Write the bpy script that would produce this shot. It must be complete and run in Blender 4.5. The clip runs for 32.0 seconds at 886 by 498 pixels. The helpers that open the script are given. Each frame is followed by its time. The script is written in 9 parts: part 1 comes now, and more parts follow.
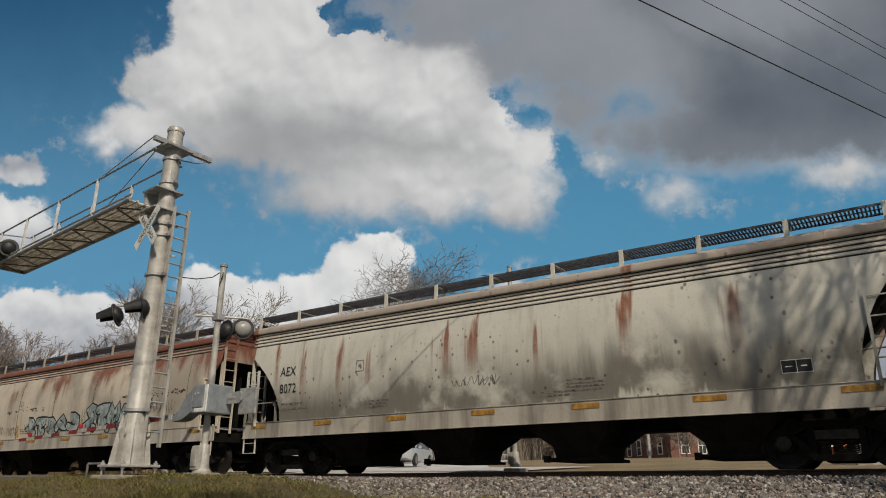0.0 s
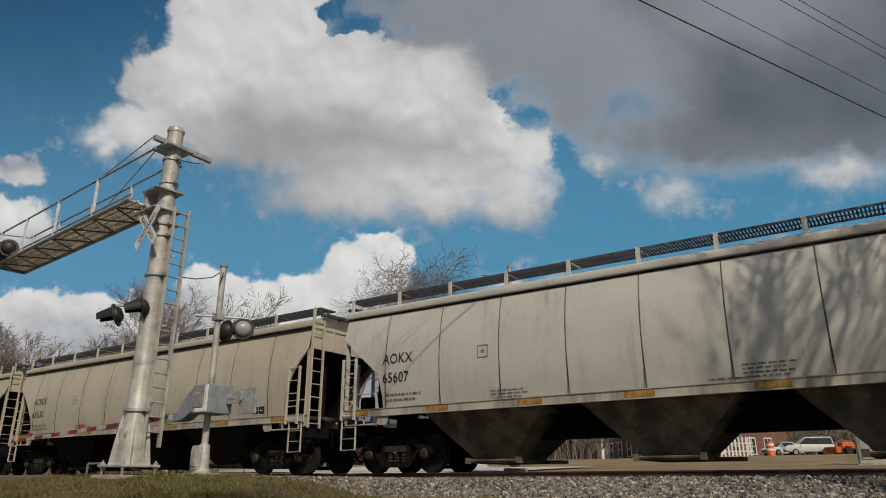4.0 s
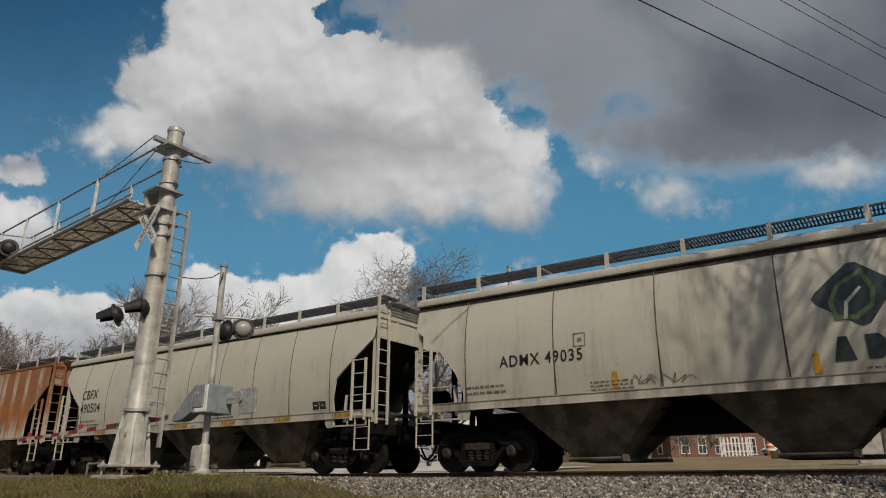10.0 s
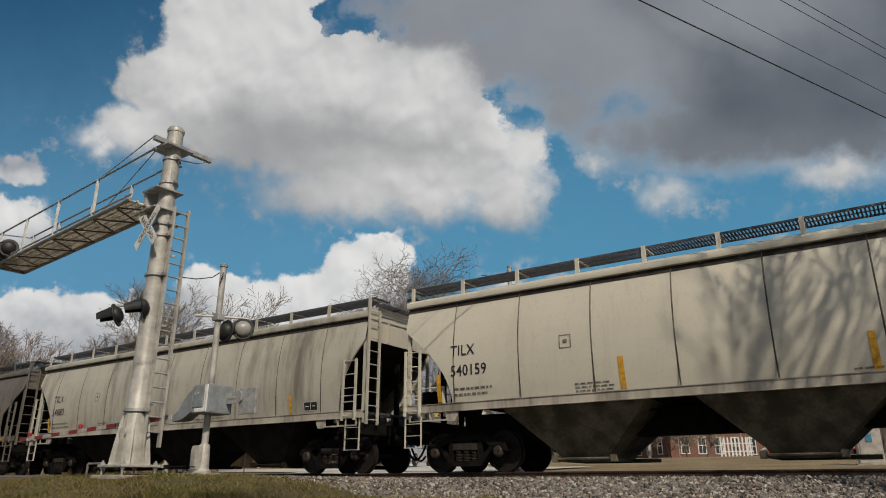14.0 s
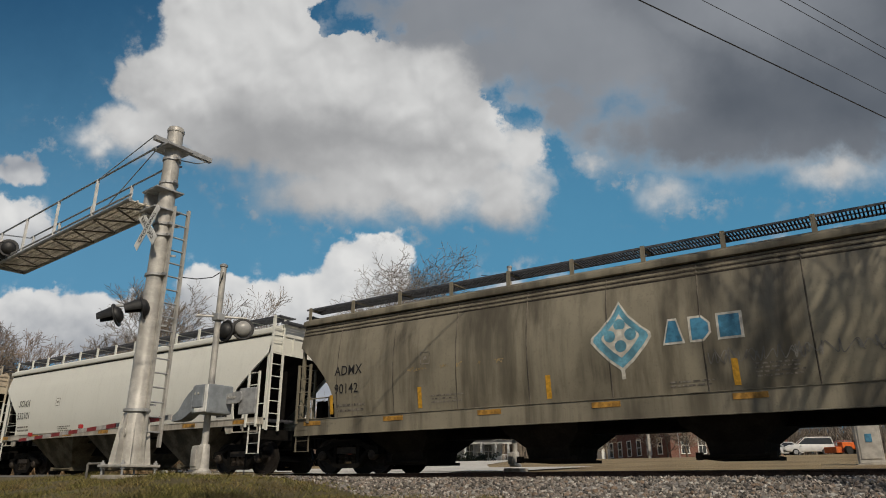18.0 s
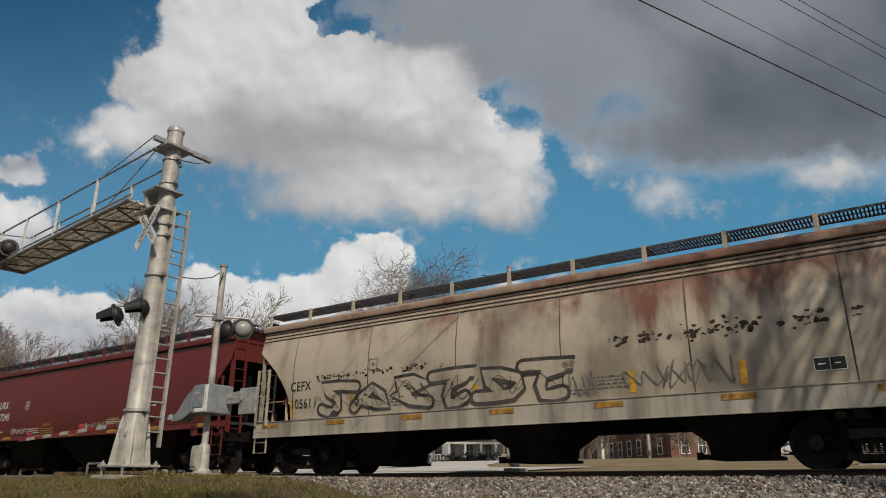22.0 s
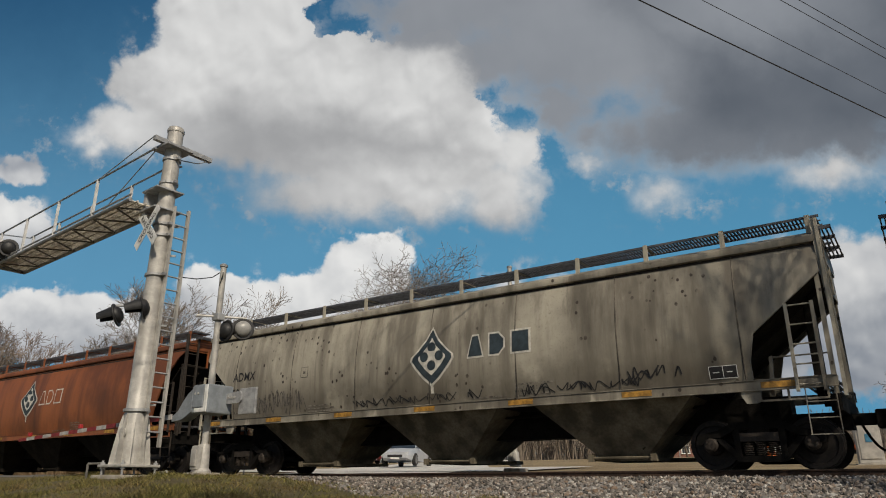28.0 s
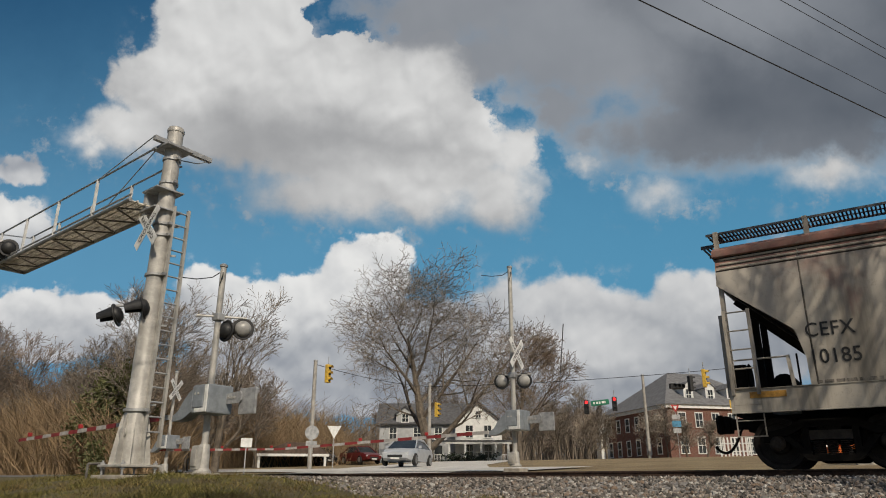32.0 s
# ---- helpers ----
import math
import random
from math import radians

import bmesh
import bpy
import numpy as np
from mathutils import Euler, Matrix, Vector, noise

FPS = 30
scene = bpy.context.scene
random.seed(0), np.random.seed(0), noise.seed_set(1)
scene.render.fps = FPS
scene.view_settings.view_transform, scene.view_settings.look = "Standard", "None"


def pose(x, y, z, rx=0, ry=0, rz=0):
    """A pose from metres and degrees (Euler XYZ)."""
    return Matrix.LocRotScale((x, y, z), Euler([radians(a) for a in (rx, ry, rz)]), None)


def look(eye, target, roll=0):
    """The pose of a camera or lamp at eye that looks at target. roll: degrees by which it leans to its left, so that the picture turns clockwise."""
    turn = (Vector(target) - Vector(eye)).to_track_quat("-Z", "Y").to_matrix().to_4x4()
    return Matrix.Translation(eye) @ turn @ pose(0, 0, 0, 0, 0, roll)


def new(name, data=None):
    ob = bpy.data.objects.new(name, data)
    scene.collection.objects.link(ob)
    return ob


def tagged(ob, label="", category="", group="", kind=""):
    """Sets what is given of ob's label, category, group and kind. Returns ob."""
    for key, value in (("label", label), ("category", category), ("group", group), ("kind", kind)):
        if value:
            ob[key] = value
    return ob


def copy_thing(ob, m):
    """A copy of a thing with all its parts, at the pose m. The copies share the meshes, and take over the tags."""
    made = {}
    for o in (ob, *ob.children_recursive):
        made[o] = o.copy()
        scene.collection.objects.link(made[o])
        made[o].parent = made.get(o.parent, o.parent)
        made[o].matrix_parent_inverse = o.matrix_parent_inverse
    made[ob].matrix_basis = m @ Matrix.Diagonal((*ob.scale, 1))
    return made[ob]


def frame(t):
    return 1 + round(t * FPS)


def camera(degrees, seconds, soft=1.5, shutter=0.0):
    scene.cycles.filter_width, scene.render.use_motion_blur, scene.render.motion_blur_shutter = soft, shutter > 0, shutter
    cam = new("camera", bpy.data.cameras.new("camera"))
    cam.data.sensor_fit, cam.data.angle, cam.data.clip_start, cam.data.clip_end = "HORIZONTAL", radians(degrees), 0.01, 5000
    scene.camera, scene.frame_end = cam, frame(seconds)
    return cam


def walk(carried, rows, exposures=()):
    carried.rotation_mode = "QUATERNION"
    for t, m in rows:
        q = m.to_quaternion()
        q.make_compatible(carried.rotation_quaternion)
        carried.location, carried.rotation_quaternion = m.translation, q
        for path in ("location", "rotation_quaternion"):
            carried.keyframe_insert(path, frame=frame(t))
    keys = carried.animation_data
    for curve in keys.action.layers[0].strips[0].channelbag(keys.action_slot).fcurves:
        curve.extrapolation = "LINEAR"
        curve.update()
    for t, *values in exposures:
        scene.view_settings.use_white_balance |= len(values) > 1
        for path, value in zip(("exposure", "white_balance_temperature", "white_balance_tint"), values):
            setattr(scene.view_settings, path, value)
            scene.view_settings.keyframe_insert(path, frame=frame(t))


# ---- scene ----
# World: x along the track (the train runs towards +x), y away from the camera, z = 0 at the rail head.
TRACK_Y = 15.42
EYE = Vector((0.0, 0.0, -0.26))
cam = camera(65.4, 32.0, soft=1.0)
HEADING, PITCH = radians(34.6), radians(18.79)
AIM = Vector((-math.sin(HEADING) * math.cos(PITCH), math.cos(HEADING) * math.cos(PITCH), math.sin(PITCH)))
STAND = look(EYE, EYE + AIM, 0.07)
walk(cam, [(0.0, STAND), (32.0, STAND)], exposures=[(0.0, 0.03), (2.0, 0.0), (9.0, -0.06), (11.3, -0.06), (12.5, 0.02), (18.0, -0.02), (20.0, -0.16), (21.5, 0.0), (25.0, 0.08), (32.0, 0.07)])

# ---- world and sun ----
SUN_TO = Vector((0.78, -0.62, 0.85)).normalized()
world = bpy.data.worlds.new("sky_world")
scene.world = world
world.use_nodes = True
wn = world.node_tree
for n in list(wn.nodes):
    wn.nodes.remove(n)
w_out, w_bg, w_sky = wn.nodes.new("ShaderNodeOutputWorld"), wn.nodes.new("ShaderNodeBackground"), wn.nodes.new("ShaderNodeTexSky")
w_sky.sky_type, w_sky.sun_disc = "NISHITA", False
w_sky.sun_elevation = math.asin(SUN_TO.z)
w_sky.sun_rotation = math.atan2(SUN_TO.x, SUN_TO.y)
w_bg.inputs["Strength"].default_value = 0.05
wn.links.new(w_sky.outputs[0], w_bg.inputs[0])
wn.links.new(w_bg.outputs[0], w_out.inputs[0])
sun = new("sun", bpy.data.lights.new("sun", "SUN"))
sun.data.energy, sun.data.angle, sun.data.color = 3.2, radians(0.53), (1.0, 0.885, 0.715)
sun.matrix_world = look(SUN_TO * 100, (0, 0, 0))


# ---- node helpers ----
def material(name):
    m = bpy.data.materials.new(name)
    m.use_nodes = True
    nt = m.node_tree
    bsdf = nt.nodes["Principled BSDF"]
    return m, nt, bsdf


def nd(nt, kind, **sets):
    n = nt.nodes.new(kind)
    for k, v in sets.items():
        setattr(n, k, v)
    return n


def wire(nt, a, b):
    nt.links.new(a, b)


def math_node(nt, op, a, b=None, clamp=False):
    n = nd(nt, "ShaderNodeMath", operation=op, use_clamp=clamp)
    for i, v in enumerate((a, b)):
        if v is None:
            continue
        if isinstance(v, (int, float)):
            n.inputs[i].default_value = v
        else:
            wire(nt, v, n.inputs[i])
    return n.outputs[0]


def coords(nt, scale=(1, 1, 1), offset=(0, 0, 0)):
    tc = nd(nt, "ShaderNodeTexCoord")
    mp = nd(nt, "ShaderNodeMapping")
    mp.inputs["Scale"].default_value = scale
    mp.inputs["Location"].default_value = offset
    wire(nt, tc.outputs["Object"], mp.inputs["Vector"])
    return mp.outputs[0]


def noise_node(nt, vec, scale, detail=4.0, rough=0.55):
    n = nd(nt, "ShaderNodeTexNoise")
    n.inputs["Scale"].default_value, n.inputs["Detail"].default_value, n.inputs["Roughness"].default_value = scale, detail, rough
    if vec is not None:
        wire(nt, vec, n.inputs["Vector"])
    return n.outputs[0]


def ramp(nt, val, lo, hi, a=0.0, b=1.0):
    n = nd(nt, "ShaderNodeMapRange", interpolation_type="SMOOTHSTEP")
    n.inputs["From Min"].default_value, n.inputs["From Max"].default_value = lo, hi
    n.inputs["To Min"].default_value, n.inputs["To Max"].default_value = a, b
    wire(nt, val, n.inputs["Value"])
    return n.outputs[0]


def mix(nt, fac, a, b):
    n = nd(nt, "ShaderNodeMix", data_type="RGBA")
    for sock, v in ((n.inputs[0], fac), (n.inputs[6], a), (n.inputs[7], b)):
        if isinstance(v, (int, float)):
            sock.default_value = v
        elif isinstance(v, tuple):
            sock.default_value = (*v[:3], 1)
        else:
            wire(nt, v, sock)
    return n.outputs[2]


def bump(nt, bsdf, height, strength=0.3, dist=0.01):
    b = nd(nt, "ShaderNodeBump")
    b.inputs["Strength"].default_value, b.inputs["Distance"].default_value = strength, dist
    wire(nt, height, b.inputs["Height"])
    wire(nt, b.outputs[0], bsdf.inputs["Normal"])


def plain(name, color, rough=0.6, metal=0.0, vary=0.18, scale=6.0, bumps=0.15, gloss=0.5):
    """A surface with grain and blotches at two scales."""
    m, nt, bsdf = material(name)
    v = coords(nt)
    big, fine = noise_node(nt, v, scale, 3), noise_node(nt, v, scale * 9, 5, 0.65)
    dark = tuple(c * (1 - vary) * 0.92 for c in color)
    light = tuple(min(1, c * (1 + vary)) for c in color)
    c1 = mix(nt, ramp(nt, big, 0.35, 0.65), dark, light)
    c2 = mix(nt, ramp(nt, fine, 0.3, 0.75, 0.0, 0.5), c1, tuple(c * (1 - 1.4 * vary) for c in color))
    wire(nt, c2, bsdf.inputs["Base Color"])
    wire(nt, ramp(nt, fine, 0.3, 0.7, max(0.05, rough - 0.12), min(1, rough + 0.12)), bsdf.inputs["Roughness"])
    bsdf.inputs["Metallic"].default_value = metal
    bsdf.inputs["Specular IOR Level"].default_value = gloss
    if bumps:
        bump(nt, bsdf, fine, bumps, 0.01)
    return m


# ---- mesh helpers ----
def box(bm, x0, y0, z0, x1, y1, z1):
    vs = [bm.verts.new((x, y, z)) for z in (z0, z1) for x, y in ((x0, y0), (x1, y0), (x1, y1), (x0, y1))]
    for q in ((0, 3, 2, 1), (4, 5, 6, 7), (0, 1, 5, 4), (1, 2, 6, 5), (2, 3, 7, 6), (3, 0, 4, 7)):
        bm.faces.new([vs[i] for i in q])
    return vs


def bevelled_box(bm, x0, y0, z0, x1, y1, z1, r=0.02):
    """A box with its twelve edges cut off at r."""
    b2 = bmesh.new()
    box(b2, x0, y0, z0, x1, y1, z1)
    bmesh.ops.bevel(b2, geom=list(b2.edges), offset=r, segments=2, affect="EDGES", profile=0.6)
    join(bm, b2)


def join(bm, other):
    made = {v: bm.verts.new(v.co) for v in other.verts}
    for f in other.faces:
        try:
            bm.faces.new([made[v] for v in f.verts])
        except ValueError:
            pass
    other.free()


def tube(bm, a, b, r0, r1=None, n=8, caps=True):
    a, b = Vector(a), Vector(b)
    r1 = r0 if r1 is None else r1
    d = b - a
    if d.length < 1e-6:
        return
    u = d.orthogonal().normalized()
    w = d.normalized().cross(u)
    rings = []
    for p, r in ((a, r0), (b, r1)):
        rings.append([bm.verts.new(p + (u * math.cos(2 * math.pi * i / n) + w * math.sin(2 * math.pi * i / n)) * r) for i in range(n)])
    for i in range(n):
        bm.faces.new((rings[0][i], rings[0][(i + 1) % n], rings[1][(i + 1) % n], rings[1][i]))
    if caps:
        bm.faces.new(rings[0][::-1])
        bm.faces.new(rings[1])


def bar(bm, a, b, w, h):
    """A rectangular bar from a to b."""
    a, b = Vector(a), Vector(b)
    d = (b - a).normalized()
    up = Vector((0, 0, 1)) if abs(d.z) < 0.9 else Vector((1, 0, 0))
    s = d.cross(up).normalized()
    t = s.cross(d).normalized()
    rings = [[bm.verts.new(p + s * i * w / 2 + t * j * h / 2) for i, j in ((-1, -1), (1, -1), (1, 1), (-1, 1))] for p in (a, b)]
    for i in range(4):
        bm.faces.new((rings[0][i], rings[0][(i + 1) % 4], rings[1][(i + 1) % 4], rings[1][i]))
    bm.faces.new(rings[0][::-1])
    bm.faces.new(rings[1])


def lathe(bm, profile, axis_y=False, n=24, at=(0, 0, 0)):
    """Turns (radius, height) pairs about z, or about y."""
    rings = []
    for r, h in profile:
        ring = []
        for i in range(n):
            a = 2 * math.pi * i / n
            p = (r * math.cos(a), h, r * math.sin(a)) if axis_y else (r * math.cos(a), r * math.sin(a), h)
            ring.append(bm.verts.new((p[0] + at[0], p[1] + at[1], p[2] + at[2])))
        rings.append(ring)
    for a, b in zip(rings, rings[1:]):
        for i in range(n):
            bm.faces.new((a[i], a[(i + 1) % n], b[(i + 1) % n], b[i]))
    bm.faces.new(rings[0][::-1])
    bm.faces.new(rings[-1])


def prism(bm, outline, y0, y1):
    """An (x, z) outline pushed from y0 to y1."""
    a = [bm.verts.new((x, y0, z)) for x, z in outline]
    b = [bm.verts.new((x, y1, z)) for x, z in outline]
    n = len(a)
    bm.faces.new(a)
    bm.faces.new(b[::-1])
    for i in range(n):
        bm.faces.new((a[i], b[i], b[(i + 1) % n], a[(i + 1) % n]))


def to_mesh(name, bm, mat, smooth=False):
    bmesh.ops.recalc_face_normals(bm, faces=bm.faces)
    me = bpy.data.meshes.new(name)
    bm.to_mesh(me)
    bm.free()
    me.materials.append(mat)
    if smooth:
        me.shade_smooth()
        me.set_sharp_from_angle(angle=radians(35))
    return me


def part(name, bm, mat, parent=None, label="", smooth=False):
    """One mesh object; bm may be a finished mesh that other parts share."""
    me = bm if isinstance(bm, bpy.types.Mesh) else to_mesh(name, bm, mat, smooth)
    ob = new(name, me)
    if parent is not None:
        ob.parent = parent
    return tagged(ob, label)


def thing(name, at, label, category, group="", kind=""):
    ob = new(name)
    ob.empty_display_size = 0.2
    ob.matrix_basis = at
    return tagged(ob, label, category, group, kind)
# ---- sky backdrop: two far sheets square to the view, in units of which the picture is 1568 wide ----
SKY_FAR = 3000.0
UNIT = SKY_FAR / 1220.0


def sheet_pose(dist):
    return Matrix.Translation(EYE + AIM * dist) @ STAND.to_3x3().to_4x4()


def sky_sheet(name, dist, mat, label):
    k = dist / 1220.0
    bm = bmesh.new()
    x0, x1, y0, y1, n = -1500.0, 1500.0, -560.0, 900.0, 12
    g = [[bm.verts.new((k * (x0 + (x1 - x0) * i / n), k * (y0 + (y1 - y0) * j / n), 0)) for i in range(n + 1)] for j in range(n + 1)]
    for j in range(n):
        for i in range(n):
            bm.faces.new((g[j][i], g[j][i + 1], g[j + 1][i + 1], g[j + 1][i]))
    ob = part(name, bm, mat)
    ob.matrix_basis = sheet_pose(dist)
    return tagged(ob, label, "sky", kind="structure")


class Field:
    """Cloud shapes as node arithmetic on a sheet: soft ellipses joined by maximum on warped ground, with billows."""

    def __init__(self, nt, dist, coarse=70.0, fine=20.0):
        self.nt = nt
        k = 1220.0 / dist
        self.p = coords(nt, (k, k, k))
        # fraying warp at two scales
        bent = self.p
        for scale, amp, detail in ((0.0075, coarse, 5), (0.034, fine, 6)):
            n = nd(nt, "ShaderNodeTexNoise")
            n.inputs["Scale"].default_value, n.inputs["Detail"].default_value, n.inputs["Roughness"].default_value = scale, detail, 0.6
            wire(nt, self.p, n.inputs["Vector"])
            off = nd(nt, "ShaderNodeVectorMath", operation="SUBTRACT")
            off.inputs[1].default_value = (0.5, 0.5, 0.5)
            wire(nt, n.outputs["Color"], off.inputs[0])
            by = nd(nt, "ShaderNodeVectorMath", operation="MULTIPLY")
            by.inputs[1].default_value = (2 * amp, 2 * amp, 0.0)
            wire(nt, off.outputs[0], by.inputs[0])
            add = nd(nt, "ShaderNodeVectorMath", operation="ADD")
            wire(nt, bent, add.inputs[0])
            wire(nt, by.outputs[0], add.inputs[1])
            bent = add.outputs[0]
        self.bent = bent
        sep = nd(nt, "ShaderNodeSeparateXYZ")
        wire(nt, bent, sep.inputs[0])
        self.x = math_node(nt, "ADD", sep.outputs[0], 784.0)
        self.y = math_node(nt, "SUBTRACT", 441.0, sep.outputs[1])
        self.puff = self.billow(self.p)
        self.fbm = noise_node(nt, self.p, 0.021, 9, 0.62)

    def billow(self, vec, step=(0, 0)):
        """Rounded heads of cloud, each with smaller heads on it."""
        nt = self.nt
        if step != (0, 0):
            mp = nd(nt, "ShaderNodeMapping")
            mp.inputs["Location"].default_value = (step[0], step[1], 0)
            wire(nt, vec, mp.inputs["Vector"])
            vec = mp.outputs[0]
        swirl = nd(nt, "ShaderNodeTexNoise")
        swirl.inputs["Scale"].default_value, swirl.inputs["Detail"].default_value = 0.011, 3
        wire(nt, vec, swirl.inputs["Vector"])
        by = nd(nt, "ShaderNodeVectorMath", operation="SCALE")
        by.inputs["Scale"].default_value = 70.0
        wire(nt, swirl.outputs["Color"], by.inputs[0])
        add = nd(nt, "ShaderNodeVectorMath", operation="ADD")
        wire(nt, vec, add.inputs[0])
        wire(nt, by.outputs[0], add.inputs[1])
        v = nd(nt, "ShaderNodeTexVoronoi", feature="SMOOTH_F1", voronoi_dimensions="2D", normalize=True)
        v.inputs["Scale"].default_value, v.inputs["Detail"].default_value, v.inputs["Roughness"].default_value = 0.0115, 2.4, 0.46
        v.inputs["Smoothness"].default_value = 0.7
        wire(nt, add.outputs[0], v.inputs["Vector"])
        return math_node(nt, "SUBTRACT", 1.0, v.outputs["Distance"])

    def flank(self):
        """Bright on the sides of the heads that face the sun, dark on the others."""
        return math_node(self.nt, "SUBTRACT", self.puff, self.billow(self.p, (7.0, 17.0)))

    def blobs(self, rows):
        nt, best = self.nt, None
        for cx, cy, rx, ry in rows:
            u = math_node(nt, "DIVIDE", math_node(nt, "SUBTRACT", self.x, cx), rx)
            v = math_node(nt, "DIVIDE", math_node(nt, "SUBTRACT", self.y, cy), ry)
            r = math_node(nt, "SQRT", math_node(nt, "ADD", math_node(nt, "MULTIPLY", u, u), math_node(nt, "MULTIPLY", v, v)))
            d = math_node(nt, "MULTIPLY", math_node(nt, "SUBTRACT", 1.0, r), min(rx, ry) / 100.0)
            best = d if best is None else math_node(nt, "SMOOTH_MAX", best, d)
            if best.node.operation == "SMOOTH_MAX":
                best.node.inputs[2].default_value = 0.12
        return best

    def fray(self, d, heads=0.5, wisps=0.4):
        nt = self.nt
        a = math_node(nt, "MULTIPLY", math_node(nt, "SUBTRACT", self.puff, 0.72), heads)
        b = math_node(nt, "MULTIPLY", math_node(nt, "SUBTRACT", self.fbm, 0.5), wisps)
        return math_node(nt, "ADD", d, math_node(nt, "ADD", a, b))

    def veil(self, d, reach=-0.55):
        """Thin torn shreds just outside a cloud's edge."""
        nt = self.nt
        near = ramp(nt, d, reach, 0.05)
        shreds = ramp(nt, self.fbm, 0.50, 0.68)
        return math_node(nt, "MULTIPLY", math_node(nt, "MULTIPLY", near, near), math_node(nt, "MULTIPLY", shreds, 0.55))


def emission_material(name):
    m = bpy.data.materials.new(name)
    m.use_nodes = True
    nt = m.node_tree
    nt.nodes.remove(nt.nodes["Principled BSDF"])
    return m, nt, nt.nodes["Material Output"]


def add_up(nt, *terms):
    total = terms[0]
    for t in terms[1:]:
        total = math_node(nt, "ADD", total, t)
    return total


def low_sky_material():
    m, nt, out = emission_material("low_sky")
    f = Field(nt, SKY_FAR, 42.0, 13.0)
    up = ramp(nt, f.y, 560, -120)
    side = ramp(nt, f.x, -100, 1300)
    blue = mix(nt, up, mix(nt, side, LOW_BLUE[0], LOW_BLUE[1]), mix(nt, side, HIGH_BLUE[0], HIGH_BLUE[1]))
    bank = f.fray(f.blobs([(110, 575, 260, 62), (10, 400, 80, 62), (25, 300, 50, 26), (400, 530, 90, 60), (560, 570, 170, 85), (640, 490, 85, 72), (680, 452, 56, 46), (640, 640, 330, 120)]), 0.75, 0.25)
    bank2 = f.fray(f.blobs([(960, 570, 160, 88), (1110, 575, 150, 72), (1250, 560, 120, 90), (1500, 560, 240, 150), (1050, 660, 440, 120)]), 0.6, 0.4)
    a1 = math_node(nt, "MAXIMUM", ramp(nt, bank, -0.03, 0.09), f.veil(bank, -0.3))
    a2 = math_node(nt, "MAXIMUM", ramp(nt, bank2, -0.06, 0.22), f.veil(bank2, -0.5))
    rel = f.flank()
    lit1 = f.blobs([(690, 430, 75, 60), (620, 470, 70, 50), (500, 515, 120, 60), (395, 480, 80, 45), (60, 525, 160, 28), (10, 370, 70, 40), (190, 535, 70, 25)])
    l1 = math_node(nt, "ADD", ramp(nt, lit1, -0.55, 0.35, 0.30, 0.90), math_node(nt, "MULTIPLY", rel, 1.1), True)
    lit2 = f.blobs([(960, 505, 60, 26), (1090, 515, 110, 28), (1230, 500, 60, 40), (1020, 600, 80, 30), (1470, 470, 90, 60)])
    l2 = math_node(nt, "ADD", ramp(nt, lit2, -0.8, 0.3, 0.18, 0.78), math_node(nt, "MULTIPLY", rel, 0.8), True)
    c = mix(nt, a1, blue, mix(nt, l1, (0.22, 0.245, 0.29), (0.74, 0.74, 0.73)))
    c = mix(nt, a2, c, mix(nt, l2, (0.20, 0.225, 0.265), (0.66, 0.66, 0.655)))
    em = nd(nt, "ShaderNodeEmission")
    wire(nt, c, em.inputs[0])
    wire(nt, em.outputs[0], out.inputs[0])
    return m


